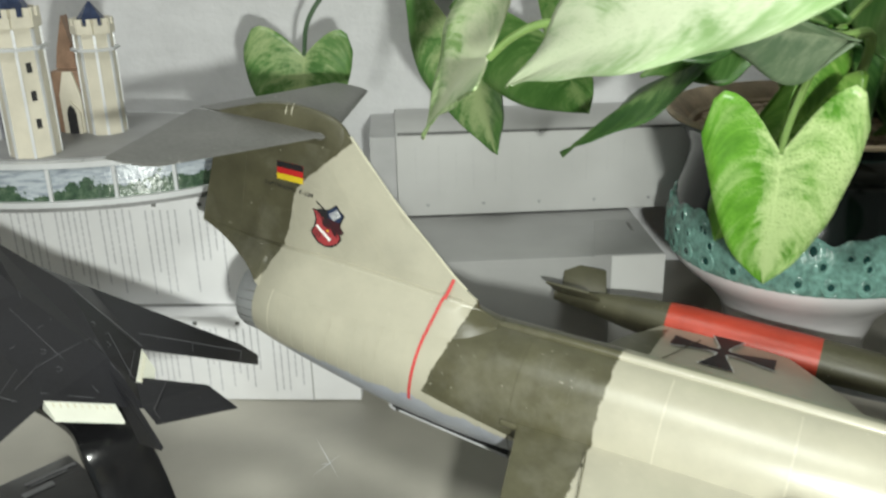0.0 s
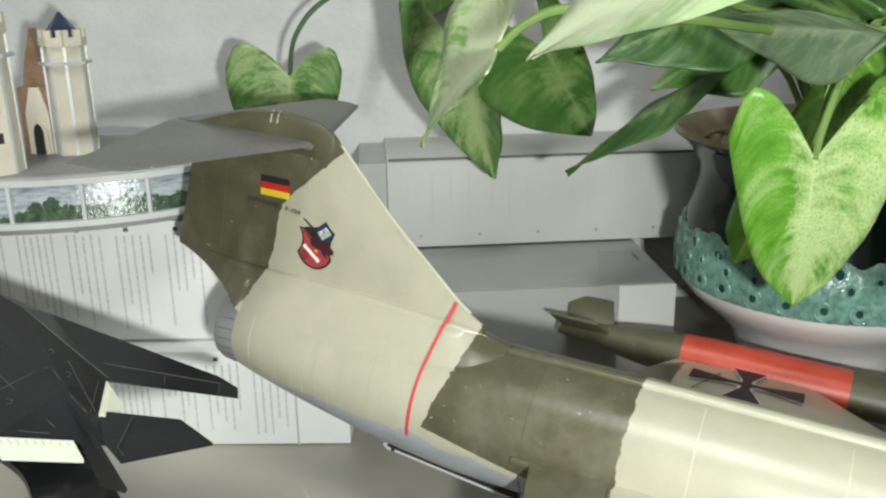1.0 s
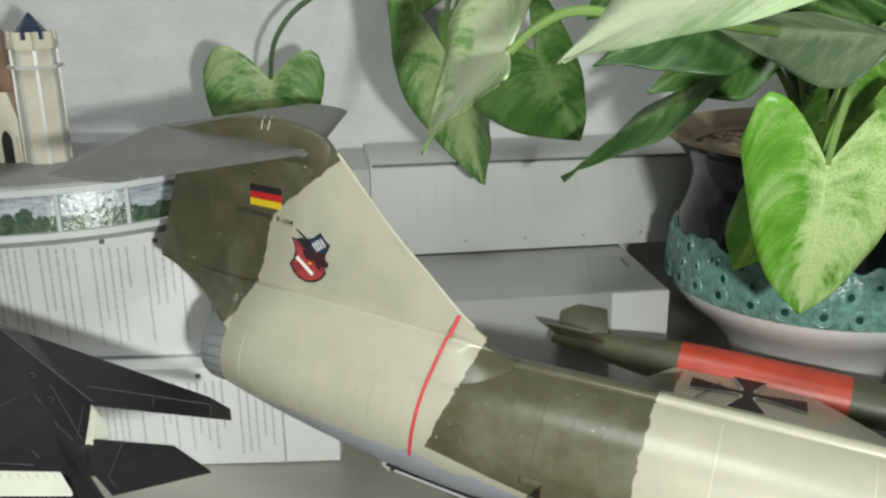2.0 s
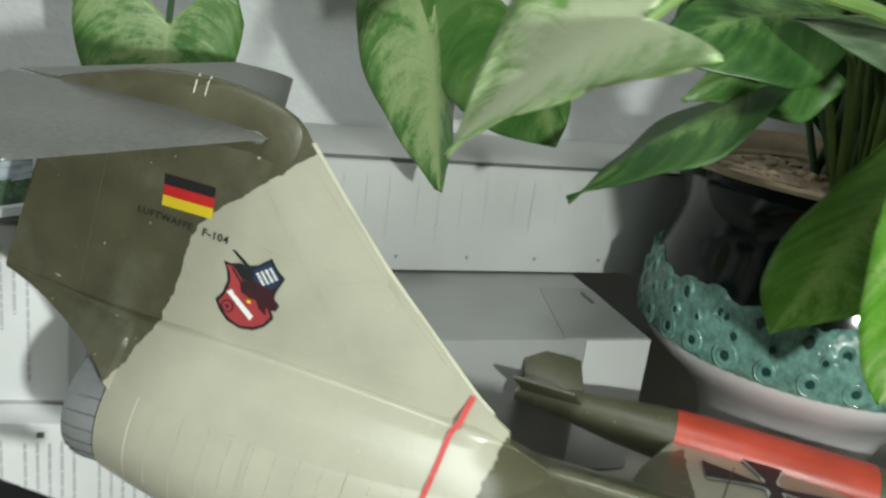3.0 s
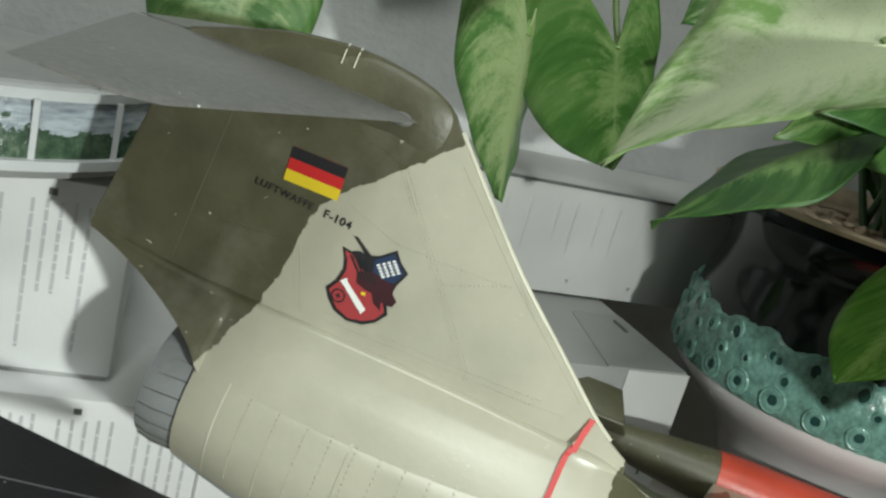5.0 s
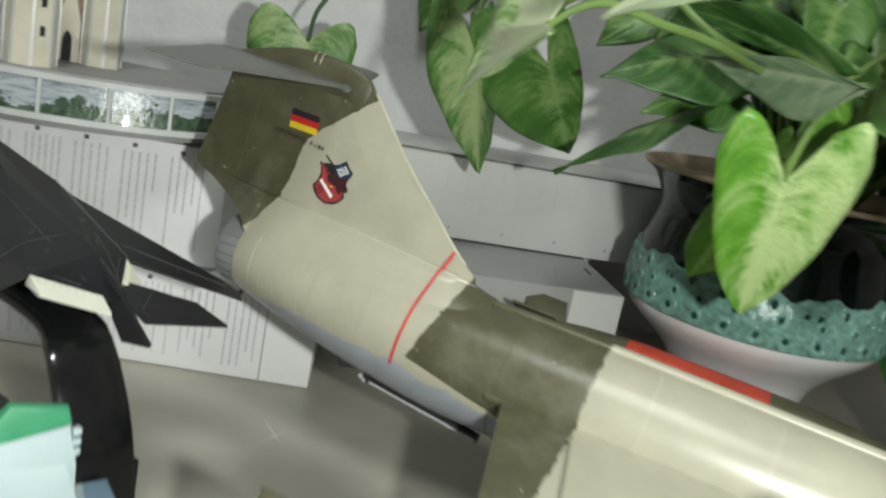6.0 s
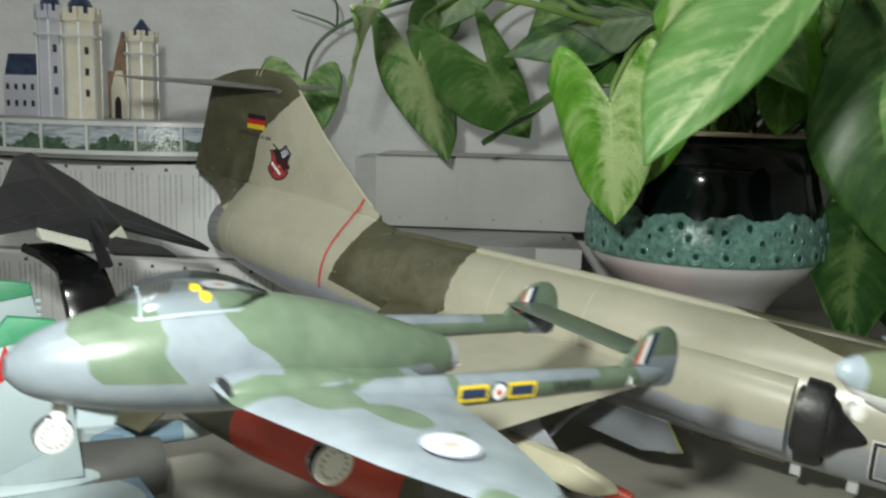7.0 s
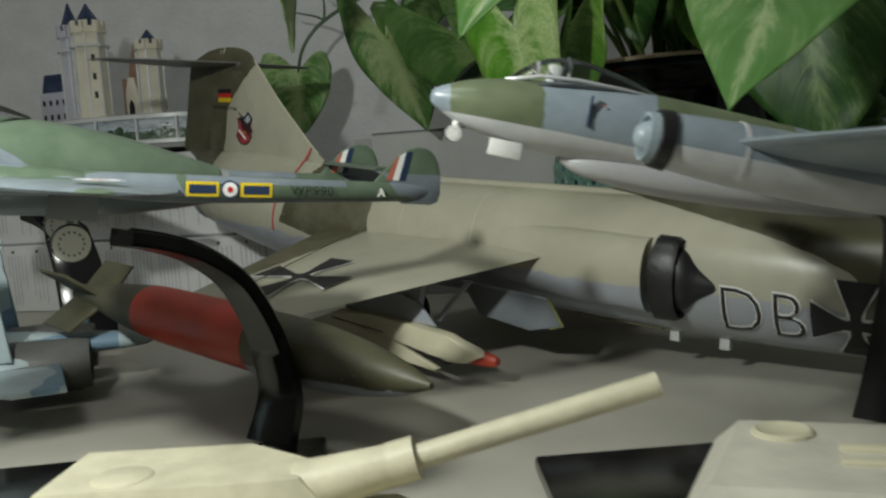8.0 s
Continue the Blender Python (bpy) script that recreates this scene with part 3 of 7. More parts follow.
part("printed_text", bm, surface("pale_ink", (0.475, 0.475, 0.475), 0.7, vary=0.1, bump=0), wall_box, "", False)

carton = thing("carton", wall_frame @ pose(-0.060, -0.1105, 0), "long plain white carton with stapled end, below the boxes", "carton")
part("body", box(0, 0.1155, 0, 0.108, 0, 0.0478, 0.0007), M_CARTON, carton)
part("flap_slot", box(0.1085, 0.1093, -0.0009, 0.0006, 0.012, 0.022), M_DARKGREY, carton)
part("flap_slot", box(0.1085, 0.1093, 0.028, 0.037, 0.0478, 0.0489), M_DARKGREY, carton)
# paler card here puts the light on the carton's end into the colour
part("end_flap", box(0.0930, 0.1157, -0.0006, 0.0001, 0.0010, 0.0476, 0.0002), M_WALLCARD, carton, "folded end flap, paler for the light on it")
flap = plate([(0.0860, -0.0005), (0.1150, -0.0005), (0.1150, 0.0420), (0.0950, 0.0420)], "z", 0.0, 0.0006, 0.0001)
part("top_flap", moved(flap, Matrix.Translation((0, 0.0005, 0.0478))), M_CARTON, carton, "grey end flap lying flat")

# ---- the large camouflaged jet model ----
JET = pose(0.0123, 0.2445, 0.0475, 0, 5.1, -25.6)
jet = thing("jet_model", JET, "large tan and olive camouflaged jet fighter kit with tall fin", "model aircraft")
FUS = smooth_rows([
    (-0.0775, 0, 0.0061, 0.0137, 0.0131), (-0.072, 0, 0.0055, 0.0145, 0.0139), (-0.060, 0, 0.0040, 0.0158, 0.0151), (-0.040, 0, 0.0020, 0.0175, 0.0168), (-0.0226, 0, 0.0008, 0.0187, 0.0182), (0.0, 0, 0, 0.0194, 0.0195),
    (0.030, 0, 0, 0.0197, 0.0198), (0.080, 0, 0, 0.0200, 0.0198), (0.120, 0, -0.0006, 0.0196, 0.0202), (0.160, 0, -0.0010, 0.0186, 0.0206),
    (0.200, 0, -0.0010, 0.0180, 0.0200), (0.260, 0, -0.001, 0.0168, 0.0172), (0.310, 0, -0.002, 0.0140, 0.0135), (0.350, 0, -0.003, 0.0085, 0.0080), (0.382, 0, -0.004, 0.0012, 0.0012)], 4)
part("fuselage", body(FUS, 56), M_CAMO, jet)


def hull(x, a, lift=0.0002):
    """A place on the right side of the hull: along x, angle a below the level."""
    for r0, r1 in zip(FUS, FUS[1:]):
        if r0[0] <= x <= r1[0]:
            t = (x - r0[0]) / (r1[0] - r0[0])
            w, h, z = (r0[i] + (r1[i] - r0[i]) * t for i in (3, 4, 2))
            break
    return Vector((x, -(w + lift) * math.cos(a), z - (h + lift) * math.sin(a)))


# nozzle with petals
noz = part("nozzle", body([(-0.0768, 0, 0.0061, 0.0130, 0.0124), (-0.0825, 0, 0.0060, 0.0128, 0.0122), (-0.0855, 0, 0.0058, 0.0119, 0.0114), (-0.0855, 0, 0.0058, 0.0105, 0.0101), (-0.0785, 0, 0.0060, 0.0095, 0.0092)], 40), M_METAL, jet, "ribbed grey exhaust nozzle")
for k in range(24):
    c, d = math.cos(2 * math.pi * k / 24), math.sin(2 * math.pi * k / 24)
    part("nozzle_seam", tube([(x, r * c, 0.0061 - 0.0003 * i + (r - 0.0006) * d) for i, (x, r) in enumerate(((-0.0772, 0.01292), (-0.0825, 0.01276), (-0.0853, 0.01188)))], 0.00016, 5), M_DARKGREY, noz)

FIN_RIVETS = [((-0.0464, 0.0631), (-0.0300, 0.0465), 34), ((-0.0300, 0.0465), (-0.0133, 0.0318), 32), ((-0.0565, 0.0596), (-0.0338, 0.0285), 44), ((-0.0553, 0.0600), (-0.0324, 0.0285), 44), ((-0.0443, 0.0428), (-0.0320, 0.0470), 18),
              ((-0.0700, 0.0403), (-0.0658, 0.0286), 18), ((-0.0687, 0.0403), (-0.0646, 0.0286), 18), ((-0.0827, 0.0391), (-0.0832, 0.0295), 14), ((-0.0827, 0.0391), (-0.0702, 0.0403), 18), ((-0.0606, 0.0290), (-0.0155, 0.0288), 60),
              ((-0.0606, 0.0302), (-0.0200, 0.0300), 54), ((-0.0647, 0.0511), (-0.0526, 0.0469), 18), ((-0.0526, 0.0469), (-0.0330, 0.0468), 26), ((-0.0700, 0.0640), (-0.0560, 0.0600), 20)]

# fin
LEAD = [(-0.0022, 0.0249), (-0.0062, 0.0273), (-0.0108, 0.0307), (-0.0205, 0.0395), (-0.0310, 0.0490), (-0.0400, 0.0585), (-0.0488, 0.0682)]
CROWN = [(-0.0505, 0.0704), (-0.0522, 0.0719), (-0.0554, 0.0734), (-0.0603, 0.0745), (-0.0671, 0.0752), (-0.0736, 0.0750), (-0.0808, 0.0740), (-0.0895, 0.0715), (-0.0980, 0.0684)]
FIN = [(-0.0005, 0.0150)] + LEAD + CROWN + [(-0.1003, 0.0600), (-0.1034, 0.0443), (-0.1074, 0.0286), (-0.0900, 0.0262), (-0.0770, 0.0180)]


def lead_x(z):
    """Where the leading edge stands at a height."""
    rows = LEAD + CROWN[:4]
    for (x0, z0), (x1, z1) in zip(rows, rows[1:]):
        if z <= z1:
            return x0 + (x1 - x0) * (z - z0) / (z1 - z0)
    return rows[-1][0]


def fin_half(x, z):
    """Half thickness of the fin: thin at both edges, thicker low down."""
    t = max(0.0, lead_x(z) - x)
    rear = max(0.0, x + 0.104)
    return 0.0004 + min(0.0014, t * 0.10, rear * 0.06 + 0.0003)


def slab(outline, half, step=0.0035):
    """A sheet with an aerofoil-like thickness from an outline in x and z."""
    bm = bmesh.new()
    f = bm.faces.new([bm.verts.new((x, 0, z)) for x, z in outline])
    bmesh.ops.triangulate(bm, faces=[f])
    for _ in range(4):
        long = [e for e in bm.edges if e.calc_length() > step]
        if not long:
            break
        bmesh.ops.subdivide_edges(bm, edges=long, cuts=1)
        bmesh.ops.triangulate(bm, faces=bm.faces[:])
    faces = bm.faces[:]
    up = bmesh.ops.duplicate(bm, geom=bm.verts[:] + bm.edges[:] + faces)
    twin = [g for g in up["geom"] if isinstance(g, bmesh.types.BMVert)]
    rim = [e for e in bm.edges if e.is_boundary]
    for v in twin:
        v.co.y = half(v.co.x, v.co.z)
    chosen = set(twin)
    for v in bm.verts:
        if v not in chosen:
            v.co.y = -half(v.co.x, v.co.z)
    bmesh.ops.bridge_loops(bm, edges=rim)
    return bm


fin = part("tail_fin", slab(FIN, fin_half), M_CAMO, jet, "tan tail fin with a dark olive rear")
part("fin_fairing", body(smooth_rows([(-0.0503, 0, 0.0660, 0.0004, 0.0040), (-0.0520, 0, 0.0662, 0.0012, 0.0055), (-0.0554, 0, 0.0672, 0.0019, 0.0062), (-0.0603, 0, 0.0680, 0.0022, 0.0066), (-0.0671, 0, 0.0686, 0.0024, 0.0067), (-0.0736, 0, 0.0687, 0.0024, 0.0064), (-0.0808, 0, 0.0688, 0.0021, 0.0053), (-0.0895, 0, 0.0689, 0.0014, 0.0027), (-0.0985, 0, 0.0683, 0.0003, 0.0003)], 4), 28), M_OLIVE, jet)
edge = [(x, 0, z + 0.0002) for x, z in smooth_rows(LEAD[1:], 3)]
# paler tan strip paints the highlight along the fin's front edge
part("leading_edge", tube(edge, 0.0005, 8), M_LEADING, fin, "leading edge strip, highlight painted in")
def saddle(x, top):
    """Section of the hump between hull and fin, from one flank over the top to the other; behind the hull it narrows to the rudder's foot."""
    if x >= FUS[0][0]:
        for r0, r1 in zip(FUS, FUS[1:]):
            if r0[0] <= x <= r1[0]:
                t = (x - r0[0]) / (r1[0] - r0[0])
                w, h, zc = (r0[k] + (r1[k] - r0[k]) * t for k in (3, 4, 2))
        d = max(top - zc, h + 0.0001)
        y1, z1 = w * math.sin(math.acos(min(0.9985, h / d))), zc + h * (h / d)
        foot = zc
    else:
        t = min(1.0, (FUS[0][0] - x) / 0.0295)
        y1, z1 = 0.0108 * (1 - t) ** 1.5 + 0.0010, 0.0160 + 0.0122 * t ** 0.62
        foot = z1 - 0.0004
    k = max(0.12, min(1.0, (0.0005 - x) / 0.009))
    ridge = [(0.0037, -0.0010), (0.0036, -0.0003), (0.0030, 0.0003), (0.0021, 0.0005), (0.0012, 0.0006)]
    half = [(y1 * 1.0, z1), (y1 * 0.78 + 0.0037 * 0.22, z1 + (top - z1) * 0.22), (y1 * 0.50 + 0.0037 * 0.5, z1 + (top - z1) * 0.46), (y1 * 0.20 + 0.0037 * 0.80, z1 + (top - z1) * 0.70)] + [(y * k, top + z * k) for y, z in ridge]
    if x < FUS[0][0]:
        slim = 1 - 0.75 * t
        half[4:] = [(y * slim, top + z * slim) for y, z in ridge]
        half[1:4] = [(y1 + (0.0037 * slim - y1) * q, z1 + (top - z1) * q ** 1.1) for q in (0.25, 0.5, 0.74)]
    return [(x, -y, z) for y, z in half] + [(x, y, z) for y, z in half[::-1]] + [(x, y1 * 0.5, foot), (x, -y1 * 0.5, foot)]


HUMP = smooth_rows([(-0.1070, 0.0288), (-0.0990, 0.0281), (-0.0900, 0.0275), (-0.0830, 0.0271), (-0.0776, 0.0269), (-0.0725, 0.0267), (-0.0453, 0.0262), (-0.0120, 0.0243), (-0.0030, 0.0230), (0.0020, 0.0212), (0.0060, 0.0199)], 4)
part("fin_fillet", loft([saddle(x, z) for x, z in HUMP]), M_CAMO, jet)
# rows of fin rivets
bm = bmesh.new()
for (xa, za), (xb, zb), count in FIN_RIVETS:
    for k in range(count):
        t = k / (count - 1)
        x, z = xa + (xb - xa) * t, za + (zb - za) * t
        for side in (-1, 1):
            bmesh.ops.create_icosphere(bm, subdivisions=0, radius=0.00017, matrix=Matrix.Translation((x, side * fin_half(x, z), z)))
tagged(part("fin_rivet", bm, M_CAMO, fin, "rows of tiny rivets"), kind="stuff")
# hinge and panel lines on the fin
for (xa, za), (xb, zb) in (((-0.0905, 0.0289), (-0.0858, 0.0660)), ((-0.0687, 0.0403), (-0.0650, 0.0285)), ((-0.0560, 0.0598), (-0.0331, 0.0285))):
    bm = bmesh.new()
    for side in (-1, 1):
        tube([(xa + (xb - xa) * t / 6, side * (fin_half(xa + (xb - xa) * t / 6, za + (zb - za) * t / 6) - 0.00005), za + (zb - za) * t / 6) for t in range(7)], 0.00012, 5, bm)
    part("panel_line", bm, M_OLIVE if xa < -0.07 else M_CAMO, fin)

for x in (-0.0690, -0.0712):
    part("fairing_seam", tube([(x, -0.0005, 0.0755), (x, -0.0016, 0.0744), (x, -0.0023, 0.0722)], 0.00013, 5), M_PALELINE, fin)

# stabilator
for side in (-1, 1):
    part("stabilator", wing([((-0.0560, side * 0.0012, 0.0675), (-0.1085, side * 0.0012, 0.0675), 0.0019, (0, 0, 1)), ((-0.0745, side * 0.0540, 0.0682), (-0.0915, side * 0.0575, 0.0682), 0.0010, (0, 0, 1)),
                             ((-0.0780, side * 0.0565, 0.0682), (-0.0912, side * 0.0580, 0.0682), 0.0005, (0, 0, 1))]), M_STABILATOR, jet, "grey worn stabilator")
    bmp = bmesh.new()
    bmesh.ops.create_uvsphere(bmp, u_segments=14, v_segments=8, radius=1, matrix=Matrix.LocRotScale((-0.0590, side * 0.0017, 0.0672), None, (0.0022, 0.0012, 0.0013)))
    part("pivot", bmp, M_STABILATOR, jet)

# ventral keel and spine
part("ventral_keel", plate([(-0.028, -0.0150), (0.012, -0.0180), (0.010, -0.0212), (-0.020, -0.0195)], "y", 0, 0.0012), M_CONE, jet)
part("spine", body(smooth_rows([(0.004, 0, 0.0188, 0.0010, 0.0010), (0.02, 0, 0.0195, 0.0020, 0.0016), (0.10, 0, 0.0196, 0.0022, 0.0016), (0.2, 0, 0.0185, 0.0022, 0.0018), (0.255, 0, 0.0168, 0.001, 0.0012)], 5), 14), M_CAMO, jet, "raised spine along the back")

# red ring and fine panel rings round the rear
def ring_line(name, x0, slant, a0, a1, width, mat, lift=0.0002):
    bm = bmesh.new()
    rows = []
    for k in range(41):
        a = a0 + (a1 - a0) * k / 40
        x = x0 + slant * math.sin(a)
        rows.append((bm.verts.new(hull(x - width / 2, a, lift)), bm.verts.new(hull(x + width / 2, a, lift))))
    for (p, q), (r, s) in zip(rows, rows[1:]):
        bm.faces.new((p, q, s, r))
    return part(name, bm, mat, jet)


ring_line("red_ring", -0.0146, -0.0009, -1.10, 0.24, 0.0010, M_REDLINE, 0.0003)
bm = bmesh.new()
steps = [[bm.verts.new((x + e, y, z)) for e in (-0.00055, 0.00055)] for x, y, z in ((-0.0104, -fin_half(-0.0104, 0.0302) - 0.0004, 0.0303), (-0.0110, -fin_half(-0.0110, 0.0280) - 0.0008, 0.0280), (-0.0118, -0.0037, 0.0246))]
for upper, lower in zip(steps, steps[1:]):
    bm.faces.new((upper[0], upper[1], lower[1], lower[0]))
part("red_ring", bm, M_REDLINE, fin, "", False)
rows = saddle(-0.0132, 0.0244)
bm = bmesh.new()
prev = None
for k in range(8):
    x, y, z = -0.0138 + 0.0020 * k / 7, rows[k][1], rows[k][2]
    n_out = Vector((0, -0.75, 0.66)) * 0.00040
    pair = [bm.verts.new(Vector((x + e, y, z)) + n_out) for e in (-0.0005, 0.0005)]
    if prev:
        bm.faces.new((prev[0], prev[1], pair[1], pair[0]))
    prev = pair
part("red_ring", bm, M_REDLINE, jet, "", False)
for x in (-0.0705, -0.047, -0.028, 0.018, 0.060, 0.094):
    ring_line("panel_line", x, 0, -1.35, 0.9, 0.00028, M_CAMO if -0.05 < x < 0 else M_PALELINE if x < 0 or x > 0.05 else M_OLIVE, 0.00012)
rivets = bmesh.new()
for x in (-0.066, -0.0605, -0.055, -0.0505, -0.046, -0.0415, -0.037, -0.0325, -0.028, -0.0235, -0.018, 0.010, 0.026, 0.034):
    for k in range(26):
        p = hull(x, -1.3 + 1.7 * k / 26, 0.00005)
        bmesh.ops.create_icosphere(rivets, subdivisions=0, radius=0.00020, matrix=Matrix.Translation(p))
tagged(part("rivet", rivets, M_CAMO, jet, "rows of tiny rivets"), kind="stuff")

# wings with anhedral
AN = math.tan(radians(9.6))


def wing_z(y):
    return 0.0005 - (abs(y) - 0.018) * AN


for side, span in ((-1, 0.1085), (1, 0.0945)):
    def sec(y, le, te, t):
        return ((le, side * y, wing_z(y)), (te, side * y, wing_z(y)), t, (0, 0, 1))
    w = part("wing", wing([sec(0.012, 0.1300, 0.0200, 0.0022), sec(0.020, 0.1262, 0.0212, 0.0020), sec(0.060, 0.1065, 0.0305, 0.0015), sec(span - 0.0075, 0.0865, 0.0400, 0.0010)]), M_CAMO, jet, "thin tan wing with a splayed cross")
    # cross
    def on_wing(a, b):
        y = 0.0700 + b
        x = 0.0650 + a
        t = max(0.0, min(1.0, (0.1020 - x) / 0.0690))
        return Vector((x, side * y, wing_z(y) + 0.0014 * (1.6 * math.sqrt(max(t, 1e-4)) * (1 - t) + 0.02) + 0.0006))
    part("cross_edge", laid(fan(flared_cross(0.0180, 0.0058, 0.0009)), on_wing, 1), M_WHITEPRINT, w, "pale cross edging", False)
    part("cross", laid(fan(flared_cross(0.0180, 0.0058)), lambda a, b: on_wing(a, b) + Vector((0, 0, 0.00025)), 1), M_BLACKPRINT, w, "black splayed cross", False)
    # flap line
    part("panel_line", tube([(0.0430, side * 0.024, wing_z(0.024) + 0.0021), (0.0560, side * (span - 0.017), wing_z(span - 0.017) + 0.0013)], 0.0002, 5), M_OLIVE, w)
    # tip tank
    zt, yt = wing_z(span) - 0.0006, side * span
    tank = part("tip_tank", body(smooth_rows([(0.0960, yt, zt, 0.0086, 0.0086), (0.115, yt, zt, 0.0084, 0.0084), (0.132, yt, zt, 0.0068, 0.0068), (0.147, yt, zt, 0.0040, 0.0040), (0.1565, yt, zt, 0.0008, 0.0008)], 4), 28), M_OLIVE, jet, "long wing tip tank with a red band")
    part("tank_belly", body(smooth_rows([(0.0965, yt, zt - 0.0012, 0.0080, 0.0080), (0.115, yt, zt - 0.0012, 0.0078, 0.0078), (0.132, yt, zt - 0.0010, 0.0062, 0.0063), (0.147, yt, zt - 0.0007, 0.0035, 0.0037), (0.1545, yt, zt - 0.0003, 0.0008, 0.0010)], 4), 24), M_GREY, tank, "light grey underside")
    part("band", body([(0.0405, yt, zt, 0.0081, 0.0081), (0.050, yt, zt, 0.0085, 0.0085), (0.085, yt, zt, 0.0087, 0.0087), (0.0965, yt, zt, 0.0087, 0.0087)], 28), M_RED, tank, "glossy red band")
    part("tail_cone", body(smooth_rows([(0.0410, yt, zt, 0.0080, 0.0080), (0.025, yt, zt, 0.0066, 0.0066), (0.008, yt, zt, 0.0042, 0.0042), (-0.006, yt, zt, 0.0028, 0.0028)], 4), 24), M_OLIVE, tank)
    part("belly", body(smooth_rows([(0.1028, yt, zt - 0.0014, 0.0081, 0.0076), (0.115, yt, zt - 0.0014, 0.0079, 0.0074), (0.132, yt, zt - 0.0012, 0.0064, 0.0059), (0.147, yt, zt - 0.001, 0.0036, 0.0032)], 4), 28), M_GREY, tank, "grey underside")
    for tilt in (-38, 38, 142):
        f = plate([(-0.0040, side * 0.001), (0.0150, side * 0.001), (0.0105, side * 0.0150), (-0.0075, side * 0.0150)], "z", 0, 0.0011, 0.0003)
        part("tail_vane", moved(f, Matrix.Translation((0, yt + side * 0.001, zt)) @ Matrix.Rotation(radians(tilt * side), 4, "X")), M_OLIVE, tank)

def ribbon_bar(points, w, t):
    rings = []
    for x, y, z in points:
        rings.append([(x - w / 2, y - t / 2, z), (x + w / 2, y - t / 2, z), (x + w / 2, y + t / 2, z), (x - w / 2, y + t / 2, z)])
    return loft(rings)


# launch rail and missile under the wing
for side in (-1, 1):
    yl = side * 0.052
    rail = part("launch_rail", plate([(0.0440, -0.0285), (0.0560, -0.0240), (0.0652, -0.0203), (0.0800, -0.0198), (0.1000, -0.0206), (0.1133, -0.0219), (0.1240, -0.0243), (0.1262, -0.0262), (0.1200, -0.0292), (0.1130, -0.0300), (0.1080, -0.0287), (0.0900, -0.0252), (0.0720, -0.0250)], "y", yl, 0.0046, 0.0012), M_CREAM, jet, "cream launch rail")
    part("slot", plate([(0.0880, -0.0250), (0.1090, -0.0288), (0.1125, -0.0310), (0.0900, -0.0282)], "y", yl - side * 0.0006, 0.0022), M_BLACKPRINT, rail)
    part("groove", plate([(0.0620, -0.0232), (0.0860, -0.0246), (0.0860, -0.0249), (0.0620, -0.0236)], "y", yl + side * 0.0024, 0.0006), M_DARKGREY, rail)
    part("vane", plate([(0.0400, -0.0328), (0.0560, -0.0255), (0.0780, -0.0240), (0.0880, -0.0256), (0.0960, -0.0288), (0.1098, -0.0325), (0.1085, -0.0338), (0.0880, -0.0322), (0.0600, -0.0335)], "y", yl + side * 0.0012, 0.0022, 0.0005), M_CREAM, rail, "cream missile vane")
    missile = part("missile", moved(body(smooth_rows([(0.066, 0, 0, 0.0020, 0.0020), (0.095, 0, 0, 0.0022, 0.0022), (0.1182, 0, 0, 0.0023, 0.0023)], 3), 16), Matrix.Translation((0, side * 0.0500, -0.0272))), M_CREAM, jet, "cream missile with a red nose")
    part("seeker", moved(body(smooth_rows([(0.1180, 0, 0, 0.0023, 0.0023), (0.126, 0, 0, 0.0022, 0.0022), (0.1298, 0, 0, 0.0013, 0.0013)], 3), 16), Matrix.Translation((0, side * 0.0500, -0.0276))), M_RED, missile, "red missile nose")
    part("pylon", plate([(0.0500, -0.0045), (0.1000, -0.0048), (0.0960, -0.0210), (0.0640, -0.0215)], "y", side * 0.0480, 0.0030, 0.0005), M_GREY, jet)
    part("pylon_fin", plate([(0.0700, -0.0200), (0.0790, -0.0140), (0.0918, -0.0120), (0.0990, -0.0138), (0.1063, -0.0205)], "y", side * 0.0508, 0.0012, 0.0003), M_GREY, jet, "rounded blue grey fin")
    part("brace", ribbon_bar([(0.0985, side * 0.041, -0.0215), (0.1030, side * 0.040, -0.0150), (0.1110, side * 0.040, -0.0070)], 0.0018, 0.0008), M_GREY, jet)

# intakes with cones
for side in (-1, 1):
    yi = side * 0.0172
    duct = part("intake", body(smooth_rows([(0.100, yi * 0.85, -0.001, 0.0050, 0.0100), (0.130, yi * 0.95, -0.0018, 0.0066, 0.0112), (0.1610, yi, -0.0024, 0.0068, 0.0112)], 4), 28), M_CAMO, jet)
    part("intake_lip", body([(0.1640, yi, -0.0026, 0.0074, 0.0126), (0.1695, yi, -0.0026, 0.0072, 0.0124), (0.1712, yi, -0.0026, 0.0066, 0.0114), (0.1700, yi, -0.0026, 0.0056, 0.0100), (0.1620, yi, -0.0024, 0.0050, 0.0090)], 28), M_CONE, duct, "black intake lip")
    part("intake_cone", body(smooth_rows([(0.1625, yi, -0.0024, 0.0055, 0.0098), (0.1712, yi, -0.0026, 0.0052, 0.0090), (0.1755, yi, -0.0030, 0.0032, 0.0052), (0.1800, yi, -0.0034, 0.0016, 0.0024), (0.1850, yi - side * 0.001, -0.0038, 0.0003, 0.0003)], 3), 24), M_CONE, duct, "black shock cone")

